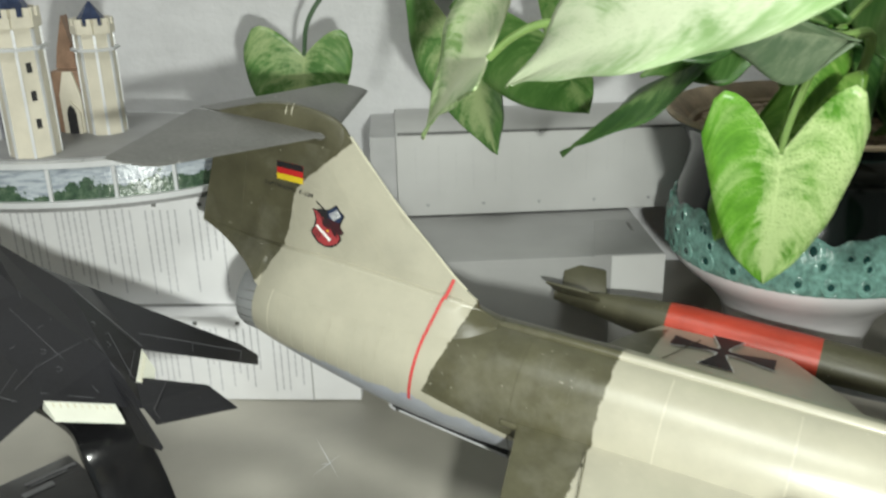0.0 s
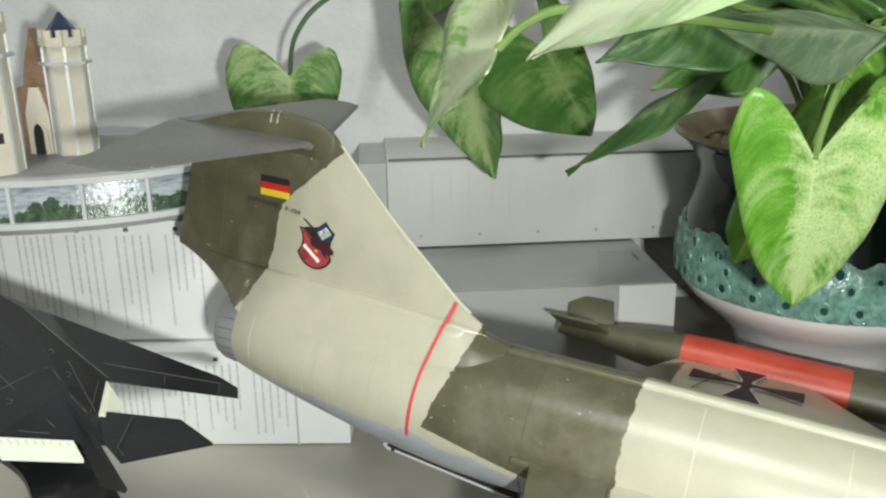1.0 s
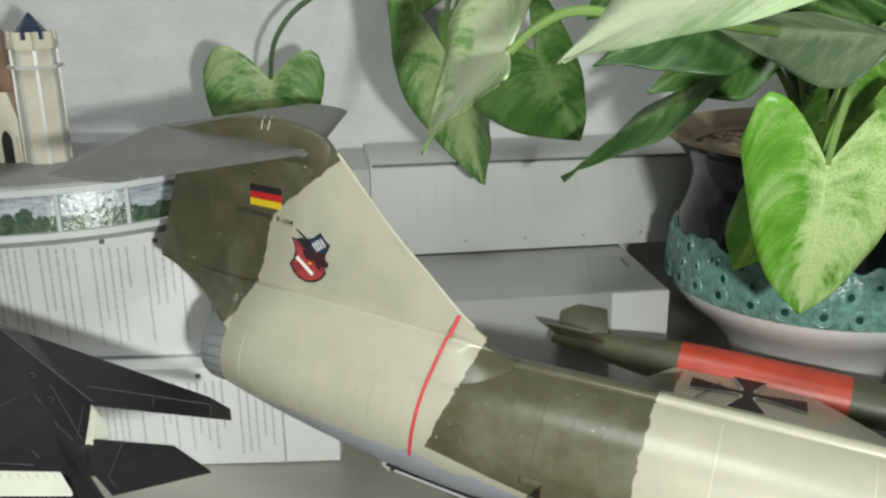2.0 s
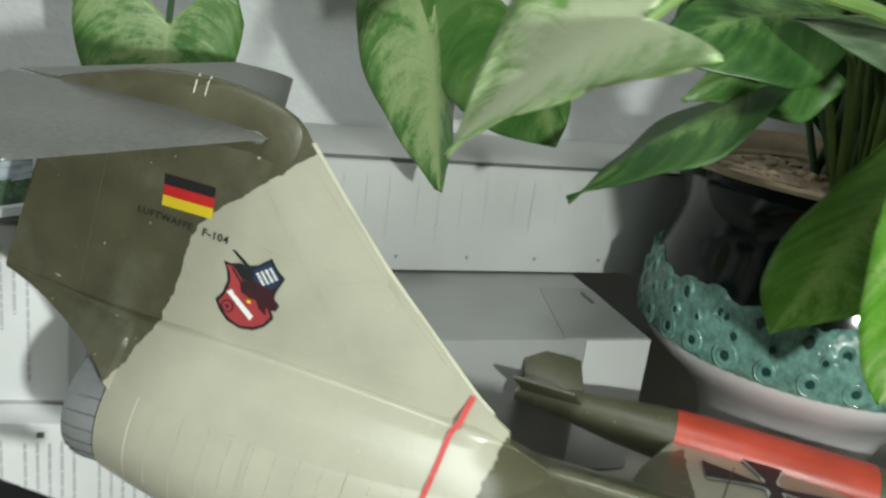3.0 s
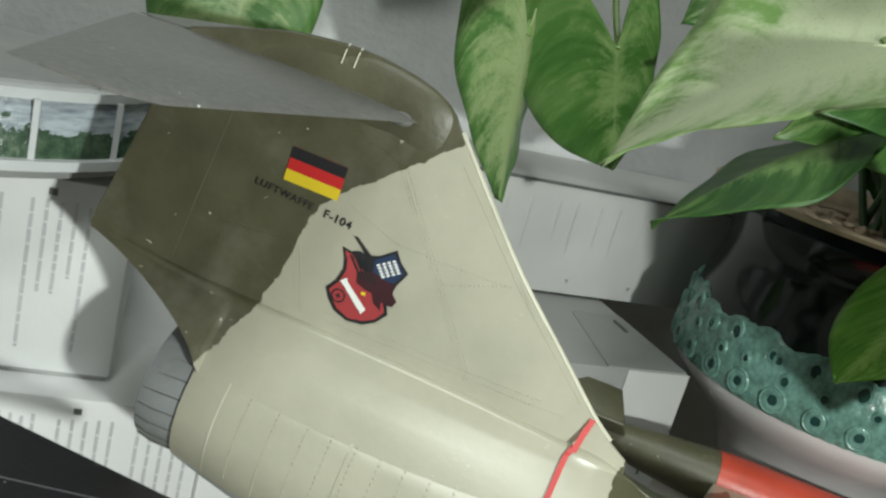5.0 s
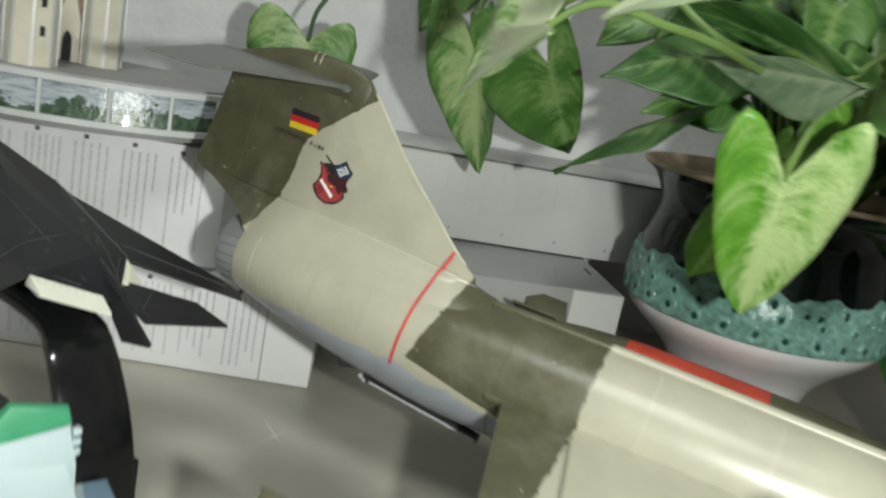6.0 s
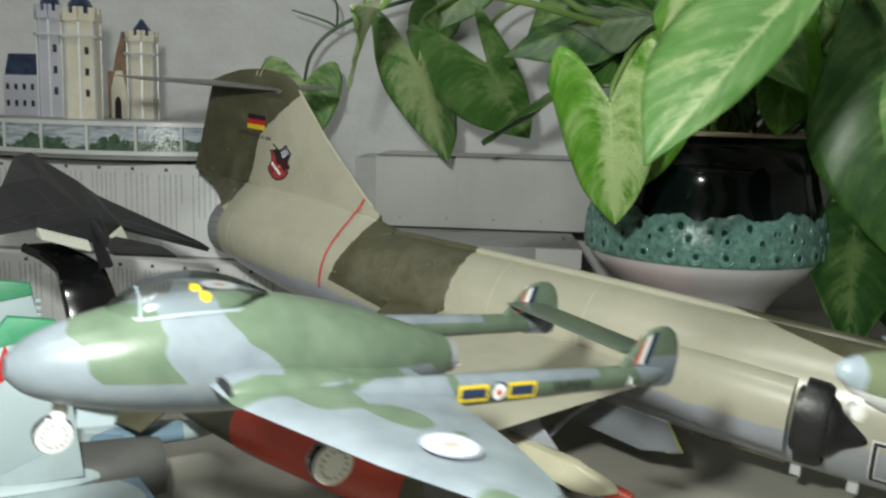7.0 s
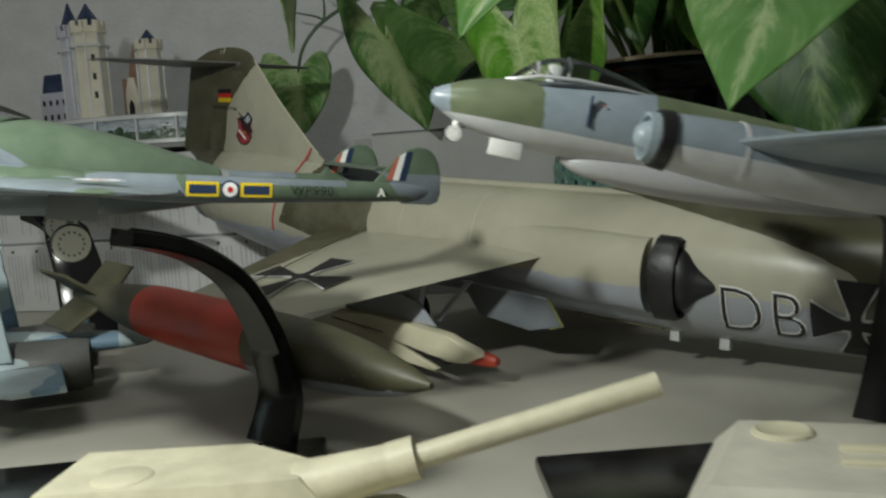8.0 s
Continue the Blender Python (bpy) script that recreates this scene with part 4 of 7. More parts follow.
# undercarriage and door
for side in (-1, 1):
    leg = part("main_gear", tube([(0.040, side * 0.004, -0.015), (0.040, side * 0.005, -0.0255), (0.040, side * 0.0055, -0.0335)], 0.0014, 8), M_GREY, jet)
    wheel = part("wheel", moved(moved(spin([(0.0, -0.0026), (0.0072, -0.0026), (0.0088, -0.0016), (0.0092, 0), (0.0088, 0.0016), (0.0072, 0.0026), (0.0, 0.0026)], 24), Matrix.Rotation(math.pi / 2, 4, "X")), Matrix.Translation((0.040, side * 0.0080, -0.0345))), M_CONE, jet)
    gd = part("gear_door", plate([(0.0935, -0.0117), (0.1280, -0.0134), (0.1335, -0.0215), (0.1215, -0.0245), (0.1009, -0.0222), (0.0945, -0.0140)], "y", side * 0.0225, 0.0010, 0.0002), M_DOOR, jet, "grey open undercarriage door")
    part("door_edge", tube([(0.1278, side * 0.0220, -0.0134), (0.1335, side * 0.0220, -0.0216), (0.1290, side * 0.0220, -0.0228)], 0.0006, 6), M_PRIMER, gd, "yellow green door edge")
    part("door_rim", tube([(0.0935, side * 0.0226, -0.0117), (0.1280, side * 0.0226, -0.0134)], 0.0005, 6), M_GREY, gd)
    part("bay_edge", box(0.1290, 0.1600, side * 0.0060 - 0.0006, side * 0.0060 + 0.0006, -0.0210, -0.0190), M_OLIVE, jet)
for x in (0.1630, 0.1790):
    part("door_hinge", box(x - 0.0016, x + 0.0016, -0.0048, -0.0028, -0.0245, -0.0170, 0.0003), M_SILVER, jet)
part("nose_gear", tube([(0.262, 0, -0.016), (0.265, 0, -0.021)], 0.0013, 8), M_GREY, jet)
part("nose_wheel", moved(moved(spin([(0.0, -0.0018), (0.0040, -0.0018), (0.0052, 0), (0.0040, 0.0018), (0.0, 0.0018)], 20), Matrix.Rotation(math.pi / 2, 4, "X")), Matrix.Translation((0.266, 0, -0.0200))), M_BLACK, jet)
part("wing_fillet", body([(0.128, -0.0195, -0.001, 0.0008, 0.0012), (0.08, -0.0204, -0.001, 0.0016, 0.0022), (0.016, -0.0200, -0.001, 0.0008, 0.0012)], 10), M_CAMO, jet)

# fin markings: flag, words, shield
def on_fin(x0, z0, turn=0.0):
    c, s = math.cos(radians(turn)), math.sin(radians(turn))
    def place(a, b):
        x, z = x0 + a * c - b * s, z0 + a * s + b * c
        return Vector((x, -fin_half(x, z) - 0.00022, z))
    return place


def decal(name, shape, place, mat, parent, lift=0.0, cuts=1, label=""):
    return part(name, laid(flat(shape, None), lambda a, b: place(a, b) + Vector((0, -lift, 0)), cuts), mat, parent, label, False)


flag_at = on_fin(-0.0698, 0.0532, -0.5)
flag = decal("flag", rect(0.0101, 0.0061), flag_at, M_REDPRINT, fin, 0.0, 2, "black red and gold flag")
decal("stripe", rect(0.0101, 0.00203, 0, 0.00203), flag_at, M_BLACKPRINT, flag, 0.00008, 2)
decal("stripe", rect(0.0101, 0.00203, 0, -0.00203), flag_at, M_YELLOW, flag, 0.00008, 2)
part("lettering", laid(lettering("LUFTWAFFE", 0.0019, 0.12, 0.00002), on_fin(-0.0740, 0.0478, -4)), M_BLACKPRINT, fin, "", False)
part("lettering", laid(lettering("F-104", 0.0021, 0.12, 0.00005), on_fin(-0.0637, 0.0470, -4)), M_BLACKPRINT, fin, "", False)
FIN_AT = on_fin(0.0, 0.0)
SHIELD = [(-0.0614, 0.0430), (-0.0598, 0.0427), (-0.0584, 0.0433), (-0.0568, 0.0432), (-0.0547, 0.0438), (-0.0522, 0.0459), (-0.0508, 0.0440), (-0.0491, 0.0427), (-0.0504, 0.0397), (-0.0506, 0.0383), (-0.0494, 0.0372), (-0.0499, 0.0359), (-0.0509, 0.0361),
          (-0.0501, 0.0343), (-0.0517, 0.0321), (-0.0538, 0.0308), (-0.0566, 0.0304), (-0.0593, 0.0313), (-0.0610, 0.0331), (-0.0620, 0.0349), (-0.0607, 0.0368), (-0.0601, 0.0392), (-0.0605, 0.0411)]
shield = decal("shield_badge", SHIELD, FIN_AT, M_BLACKPRINT, fin, 0.0, 1, "red shield badge with a dark hat shape")
decal("field", [(-0.0608, 0.0424), (-0.0595, 0.0423), (-0.0560, 0.0398), (-0.0535, 0.0384), (-0.0523, 0.0374), (-0.0508, 0.0346), (-0.0519, 0.0327), (-0.0539, 0.0315), (-0.0565, 0.0310), (-0.0589, 0.0319), (-0.0604, 0.0334), (-0.0613, 0.0348), (-0.0601, 0.0367), (-0.0595, 0.0392), (-0.0599, 0.0411)], FIN_AT, M_BADGERED, shield, 0.00008, 1)
decal("hat_crown", [(-0.0554, 0.0429), (-0.0523, 0.0452), (-0.0511, 0.0438), (-0.0497, 0.0425), (-0.0509, 0.0401), (-0.0548, 0.0396)], FIN_AT, M_BLUEPRINT, shield, 0.00014, 1)
# white lozenges across the crown
for i in range(4):
    for j in range(5):
        u, v = -0.0544 + 0.00078 * i + 0.00034 * j, 0.04225 + 0.00056 * i - 0.00042 * j
        decal("lozenge", [(u - 0.00036, v - 0.00024), (u + 0.00017, v - 0.00021), (u + 0.00036, v + 0.00024), (u - 0.00017, v + 0.00021)], FIN_AT, M_WHITEPRINT, shield, 0.00020, 0)
decal("feather", [(-0.0600, 0.0455), (-0.0594, 0.0456), (-0.0556, 0.0430), (-0.0562, 0.0424)], FIN_AT, M_BLACKPRINT, shield, 0.00014, 0)
decal("dark_shape", [(-0.0576, 0.0398), (-0.0552, 0.0408), (-0.0530, 0.0402), (-0.0507, 0.0399), (-0.0505, 0.0384), (-0.0494, 0.0371), (-0.0503, 0.0359), (-0.0519, 0.0361), (-0.0516, 0.0346), (-0.0532, 0.0355), (-0.0540, 0.0371), (-0.0552, 0.0371), (-0.0571, 0.0378)], FIN_AT, M_BADGEDARK, shield, 0.00022, 0)
for k in range(4):
    u, v = -0.0597 + 0.0009 * k, 0.0421 - 0.00005 * k
    decal("bar", [(u, v), (u + 0.00035, v + 0.0001), (u + 0.0033, v - 0.0032), (u + 0.0030, v - 0.0034)], FIN_AT, M_BLACKPRINT, shield, 0.00026, 0)
decal("bar", [(-0.0599, 0.0371), (-0.0589, 0.0380), (-0.0585, 0.0373), (-0.0540, 0.0338), (-0.0546, 0.0327), (-0.0591, 0.0365)], FIN_AT, M_WHITEPRINT, shield, 0.00030, 0)
decal("beak", rect(0.0008, 0.0006, -0.0553, 0.0364), FIN_AT, M_YELLOW, shield, 0.00032, 0)
decal("ring", disc(0.0013, -0.0594, 0.0343, 16), FIN_AT, M_BLACKPRINT, shield, 0.00020, 0)
decal("ring_inner", disc(0.0010, -0.0594, 0.0343, 16), FIN_AT, M_BADGERED, shield, 0.00026, 0)
decal("ring_mark", [(0.0007 * math.sin(math.pi * i / 4) * (1 if i % 2 == 0 else 0.4) - 0.0594, 0.0007 * math.cos(math.pi * i / 4) * (1 if i % 2 == 0 else 0.4) + 0.0343) for i in range(8)], FIN_AT, M_BLACKPRINT, shield, 0.00030, 0)

# side letters and the cross on the nose
def on_side(x0, a0):
    return lambda a, b: hull(x0 + a, a0 - b / 0.0183, 0.00030)


for word, x in (("D", 0.1884), ("B", 0.2012)):
    part("letter_edge", laid(lettering(word, 0.0190, 0, 0.00000), on_side(x, 0.46), 2), M_WHITEPRINT, jet, "pale letter edging", False)
    part("letter", laid(lettering(word, 0.0190, 0, -0.00040), lambda a, b, x=x: hull(x + a, 0.46 - b / 0.0183, 0.00065), 2), M_BLACKPRINT, jet, "dark outlined letter", False)
part("cross_edge", laid(fan(flared_cross(0.0112, 0.0052, 0.0009)), lambda a, b: hull(0.2185 + a, 0.42 - b / 0.0183, 0.0003), 2), M_WHITEPRINT, jet, "white cross edging", False)
part("cross", laid(fan(flared_cross(0.0112, 0.0052)), lambda a, b: hull(0.2185 + a, 0.42 - b / 0.0183, 0.0005), 2), M_BLACKPRINT, jet, "black splayed cross", False)

# launcher rail tucked under the rear belly
rail = part("belly_rail", tube([(-0.0262, -0.0060, -0.0172), (-0.0100, -0.0060, -0.0188), (0.0150, -0.0060, -0.0212)], 0.0017, 8), M_CONE, jet, "dark belly strake with a silver edge")
part("edge_strip", tube([(-0.0235, -0.0077, -0.0178), (-0.0100, -0.0077, -0.0191), (0.0148, -0.0077, -0.0214)], 0.0004, 6), M_SILVER, rail)
part("rail_pin", tube([(-0.0275, -0.0066, -0.0172), (-0.0250, -0.0074, -0.0180)], 0.0008, 8), M_SILVER, rail, "silver pin")

# ---- display stands ----


def ribbon(points, widths, thick, across, bm=None):
    """A strap through points, with its width along 'across'."""
    pts = [Vector(p) for p in points]
    across = Vector(across).normalized()
    rings = []
    for i, p in enumerate(pts):
        d = (pts[min(i + 1, len(pts) - 1)] - pts[max(i - 1, 0)]).normalized()
        nrm = d.cross(across).normalized()
        w, t = widths[i] / 2, thick / 2
        rings.append([p + across * a * w + nrm * b * t for a, b in ((-1, -0.6), (-0.86, -1), (0.86, -1), (1, -0.6), (1, 0.6), (0.86, 1), (-0.86, 1), (-1, 0.6))])
    return loft(rings, bm)


def display_stand(label, base_pose, base_size, arch, across, widths):
    s = thing("display_stand", Matrix.Identity(4), label, "stand", "black display stands")
    w, d = base_size
    part("base", moved(box(-w, 0, -d, 0, 0, 0.0035, 0.0009), base_pose), M_BLACK, s)
    rows = smooth_rows([tuple(p) + (k,) for p, k in zip(arch, widths)], 5)
    pts, ws = [r[:3] for r in rows], [r[3] for r in rows]
    arm = part("arm", ribbon(pts, ws, 0.0036, across), M_BLACK, s, "glossy curved arm")
    for k in (-1, 1):
        a = Vector(across).normalized()
        part("rib", tube([Vector(p) + a * k * w2 * 0.40 + Vector((0, 0, 0.0014)) for p, w2 in zip(pts, ws)], 0.0008, 6), M_BLACK, arm)
    return s


display_stand("glossy black curved plastic stand under the twin boom jet", pose(0.074, 0.0890, 0, 0, 0, 22), (0.115, 0.052),
              [(0.0603, 0.0860, 0.002), (0.0622, 0.0895, 0.0125), (0.0617, 0.0888, 0.0221), (0.0603, 0.0860, 0.0325), (0.0578, 0.0804, 0.0431), (0.0544, 0.0711, 0.0505), (0.0497, 0.0630, 0.0545), (0.0450, 0.0570, 0.0565)], (0.9, -0.42, 0),
              [0.0170, 0.0152, 0.0135, 0.0124, 0.0114, 0.0104, 0.0098, 0.0095])
STEALTH_BASE = pose(-0.0743, 0.2112, 0, 0, 0, -43)
display_stand("glossy black curved plastic stand under the stealth jet", STEALTH_BASE, (0.083, 0.040),
              [(-0.0813, 0.2041, 0.003), (-0.0825, 0.2039, 0.0153), (-0.0845, 0.2052, 0.0259), (-0.0880, 0.2075, 0.0370), (-0.0913, 0.2085, 0.0465), (-0.0960, 0.2125, 0.0515), (-0.1060, 0.2165, 0.0550), (-0.1160, 0.2190, 0.0575)], (0.70, 0.71, 0),
              [0.0205, 0.0200, 0.0195, 0.0190, 0.0180, 0.0165, 0.0140, 0.0120])
stealth_base = [o for o in bpy.data.objects if o.name.startswith("base")][-1]
part("socket", moved(box(-0.0062, 0.0006, -0.0230, 0.0006, 0.0030, 0.0153, 0.0006), STEALTH_BASE), M_BLACK, stealth_base)
for x0, x1, y0, y1 in ((-0.0765, -0.0751, -0.0190, -0.0010), (-0.0715, -0.0685, -0.0220, -0.0115), (-0.0742, -0.0734, -0.0180, -0.0050)):
    part("print_bar", moved(box(x0, x1, y0, y1, 0.0034, 0.0037), STEALTH_BASE), M_PRINTBAR, stealth_base, "", False)
display_stand("glossy black curved plastic stand under the twin engined jet", pose(0.232, 0.112, 0, 0, 0, 18), (0.110, 0.055),
              [(0.2060, 0.1060, 0.003), (0.2070, 0.1060, 0.0150), (0.2080, 0.1050, 0.0280), (0.2085, 0.1020, 0.0400), (0.2060, 0.0950, 0.0500), (0.1980, 0.0830, 0.0570), (0.1860, 0.0680, 0.0585)], (0.85, -0.5, 0),
              [0.0230, 0.0190, 0.0165, 0.0150, 0.0130, 0.0115, 0.0105])


def roundel(parent, place, r, flip=1.0):
    """Blue, white and red rings, laid one on another."""
    for rad, mat, lift in ((r, M_FADEDBLUE, 0.00010), (r * 0.84, M_INK, 0.00018), (r * 0.30, M_FADEDRED, 0.00026)):
        part("roundel", laid(flat(disc(rad), None), lambda a, b, lift=lift: place(a, b, lift), 0), mat, parent, "", False)


# ---- twin boom jet ----
TWIN = pose(0.0403, 0.0573, 0.0688, -4.0, -5.6, 222)
twin = thing("jet_model", TWIN, "small green and blue grey twin boom jet on a stand", "model aircraft")
part("fuselage", body(smooth_rows([(0.0525, 0, 0.0010, 0.0016, 0.0016), (0.0490, 0, 0.0012, 0.0048, 0.0046), (0.0400, 0, 0.0018, 0.0082, 0.0076), (0.0270, 0, 0.0025, 0.0100, 0.0098), (0.0120, 0, 0.0025, 0.0102, 0.0100), (-0.0040, 0, 0.0015, 0.0088, 0.0085), (-0.0180, 0, 0.0005, 0.0060, 0.0058), (-0.0255, 0, 0, 0.0040, 0.0040)], 5), 36), M_VAMP, twin)
part("jet_pipe", body([(-0.0250, 0, 0, 0.0037, 0.0037), (-0.0275, 0, 0, 0.0034, 0.0034), (-0.0275, 0, 0, 0.0028, 0.0028), (-0.024, 0, 0, 0.0026, 0.0026)], 20), M_METAL, twin)
canopy = part("canopy", body(smooth_rows([(0.0395, 0, 0.0085, 0.0010, 0.0006), (0.0350, 0, 0.0092, 0.0050, 0.0040), (0.0280, 0, 0.0105, 0.0060, 0.0054), (0.0200, 0, 0.0110, 0.0055, 0.0044), (0.0130, 0, 0.0115, 0.0020, 0.0015)], 5), 24), M_GLASS, twin, "clear bubble canopy")
part("canopy_frame", tube([(0.0350, 0.0051, 0.0095), (0.0348, 0.0036, 0.0121), (0.0346, 0, 0.0133), (0.0348, -0.0036, 0.0121), (0.0350, -0.0051, 0.0095)], 0.00018, 6), M_VAMPBELLY, canopy)
part("canopy_sill", tube([(0.0395, 0, 0.0088), (0.0350, 0.0052, 0.0094), (0.0280, 0.0062, 0.0105), (0.0200, 0.0057, 0.0110), (0.0130, 0.002, 0.0115)], 0.0003, 6), M_VAMPBELLY, canopy)
for y in (-0.0025, 0.0025):
    part("seat", box(0.0235, 0.0250, y - 0.0011, y + 0.0011, 0.0090, 0.0132, 0.0004), M_YELLOW, twin)
for side in (-1, 1):
    w = part("wing", wing([((0.0250, side * 0.006, 0.0000), (-0.0140, side * 0.006, 0.0000), 0.0032, (0, 0, 1)), ((0.0240, side * 0.018, -0.0002), (-0.0140, side * 0.018, -0.0002), 0.0028, (0, 0, 1)),
                           ((0.0145, side * 0.045, 0.0008), (-0.0092, side * 0.045, 0.0008), 0.0018, (0, 0, 1)), ((0.0090, side * 0.0565, 0.0013), (-0.0058, side * 0.0565, 0.0013), 0.0013, (0, 0, 1)), ((0.0072, side * 0.0600, 0.0014), (-0.0040, side * 0.0600, 0.0014), 0.0009, (0, 0, 1)), ((0.0042, side * 0.0622, 0.0015), (-0.0010, side * 0.0622, 0.0015), 0.0004, (0, 0, 1))]), M_VAMP, twin, "camouflaged wing with a roundel")
    roundel(w, lambda a, b, lift, side=side: Vector((0.0035 + a, side * 0.045 + b, 0.0008 + 0.0017 + lift)), 0.0044)
    part("intake", body([(0.0235, side * 0.0125, 0.0005, 0.0040, 0.0018), (0.0190, side * 0.0130, 0.0006, 0.0050, 0.0030), (0.010, side * 0.0130, 0.0004, 0.0046, 0.0028), (-0.008, side * 0.0130, 0.0000, 0.0010, 0.0006)], 18), M_VAMP, twin)
    part("intake_mouth", body([(0.0238, side * 0.0125, 0.0005, 0.0034, 0.0013), (0.0228, side * 0.0125, 0.0005, 0.0034, 0.0013)], 18), M_BLACKPRINT, twin)
    yb = side * 0.0190
    boom = part("boom", body(smooth_rows([(0.004, yb, 0.0006, 0.0022, 0.0024), (-0.015, yb, 0.0, 0.0026, 0.0029), (-0.045, yb, 0.0002, 0.0022, 0.0024), (-0.0630, yb, 0.0004, 0.0018, 0.0021), (-0.0700, yb, 0.0006, 0.0004, 0.0012)], 4), 20), M_VAMP, twin, "tail boom with roundel and serial letters")
    def on_boom(x0, lift, side=side):
        return lambda a, b: Vector((x0 - a * side, yb + side * (0.00265 - 0.012 * max(0.0, -0.015 - (x0 - a * side)) + lift - 60 * b * b), 0.0002 + b))
    if side > 0:
        for x in (-0.0180, -0.0290):
            part("marking_edge", laid(flat(rect(0.0066, 0.0030), None), on_boom(x, 0.00010), 2), M_YELLOW, boom, "", False)
            part("marking", laid(flat(rect(0.0054, 0.0018), None), on_boom(x, 0.00018), 2), M_BLUEPRINT, boom, "", False)
        for rad, mat, lift in ((0.0019, M_BLUEPRINT, 0.00022), (0.0015, M_WHITEPRINT, 0.0003), (0.0006, M_REDPRINT, 0.00038)):
            part("roundel", laid(flat(disc(rad), None), on_boom(-0.0235, lift), 1), mat, boom, "", False)
        part("lettering", laid(lettering("WP990", 0.0029, 0.12), on_boom(-0.0410, 0.00045), 1), M_BLACKPRINT, boom, "", False)
        part("lettering", laid(lettering("A", 0.0026, 0, 0.0001), on_boom(-0.0568, 0.00045), 1), M_WHITEPRINT, boom, "", False)
    fin2 = part("tail_fin", plate([(-0.0550, 0.0015), (-0.0588, 0.0055), (-0.0616, 0.0086), (-0.0640, 0.0101), (-0.0662, 0.0106), (-0.0684, 0.0104), (-0.0703, 0.0092), (-0.0715, 0.0070), (-0.0721, 0.0038), (-0.0722, 0.0004), (-0.0717, -0.0016), (-0.0700, -0.0024), (-0.0630, -0.0022)], "y", yb, 0.0013, 0.0004), M_VAMP, twin)
    for k, mat in enumerate((M_FLASHRED, M_WHITEPRINT, M_BLUEPRINT)):
        x0 = -0.0602 - 0.0015 * k
        for s2 in (-1, 1):
            bm = bmesh.new()
            lean = 0.0016
            tops = (0.0070, 0.0086, 0.0094, 0.0096)
            bm.faces.new([bm.verts.new((x, yb + s2 * 0.00078, z)) for x, z in ((x0 + lean, 0.0030), (x0 - 0.0015 + lean, 0.0030), (x0 - 0.0015, tops[k + 1]), (x0, tops[k]))])
            part("flash", bm, mat, fin2, "", False)
part("tailplane", wing([((-0.0560, -0.0185, 0.0052), (-0.0680, -0.0185, 0.0052), 0.0009, (0, 0, 1)), ((-0.0560, 0.0185, 0.0052), (-0.0680, 0.0185, 0.0052), 0.0009, (0, 0, 1))]), M_TAILGREEN, twin, "dark green tailplane")


def small_wheel(parent, m, r, w, hub):
    prof = [(0.0, -w), (r * 0.8, -w), (r, -w * 0.5), (r, w * 0.5), (r * 0.8, w), (0.0, w)]
    tyre = part("wheel", moved(spin(prof, 24), m), M_BLACK, parent)
    part("hub", moved(spin([(0.0, -w * 1.10), (r * 0.35, -w * 1.16), (r * 0.93, -w * 1.02), (r * 0.93, w * 1.02), (r * 0.35, w * 1.16), (0.0, w * 1.10)], 24), m), hub, tyre, "silver wheel hub")
    spokes = bmesh.new()
    for k in range(14):
        q = m @ Matrix.Rotation(2 * math.pi * k / 14, 4, "Z")
        for s in (-1, 1):
            bmesh.ops.create_icosphere(spokes, subdivisions=1, radius=r * 0.07, matrix=q @ Matrix.Translation((r * 0.6, 0, s * w * 1.10)))
    part("spoke_hole", spokes, M_DARKGREY, tyre)


for side in (-1, 1):
    y = side * 0.0155
    leg = part("main_gear", tube([(0.0065, y, -0.001), (0.0062, y + side * 0.001, -0.0100)], 0.0008, 8), M_SILVER, twin)
    small_wheel(twin, Matrix.Translation((0.0062, y + side * 0.0022, -0.0112)) @ Matrix.Rotation(math.pi / 2, 4, "X"), 0.0038, 0.0014, M_WHITE)
    part("gear_door", plate([(0.0016, -0.0012), (0.0104, -0.0012), (0.0112, -0.0060), (0.0020, -0.0066)], "y", y + side * 0.0072, 0.0006, 0.0002), M_DOOR, twin)
part("nose_gear", tube([(0.0440, 0, -0.003), (0.0445, 0, -0.0090)], 0.0012, 8), M_WHITE, twin)
small_wheel(twin, Matrix.Translation((0.0450, 0, -0.0100)) @ Matrix.Rotation(math.pi / 2, 4, "X"), 0.0030, 0.0010, M_SILVER)
part("gear_door", plate([(0.036, -0.004), (0.0425, -0.004), (0.0425, -0.0080), (0.037, -0.0080)], "y", 0.003, 0.0006), M_VAMPBELLY, twin)

# ---- twin engined jet ----
MET = pose(0.1232, 0.0369, 0.0784, 0, -15.0, 201)
met = thing("jet_model", MET, "small twin engined jet, green and grey above, silver below", "model aircraft")
part("fuselage", body(smooth_rows([(0.0012, 0, 0, 0.0006, 0.0006), (0.0, 0, 0, 0.0018, 0.0018), (-0.006, 0, 0.0, 0.0042, 0.0042), (-0.016, 0, 0.0002, 0.0058, 0.0058), (-0.030, 0, 0.0008, 0.0064, 0.0066), (-0.050, 0, 0.0010, 0.0064, 0.0064), (-0.080, 0, 0.0014, 0.0050, 0.0050), (-0.112, 0, 0.002, 0.0022, 0.0030), (-0.124, 0, 0.0025, 0.0004, 0.0010)], 5), 32), M_METEOR, met)
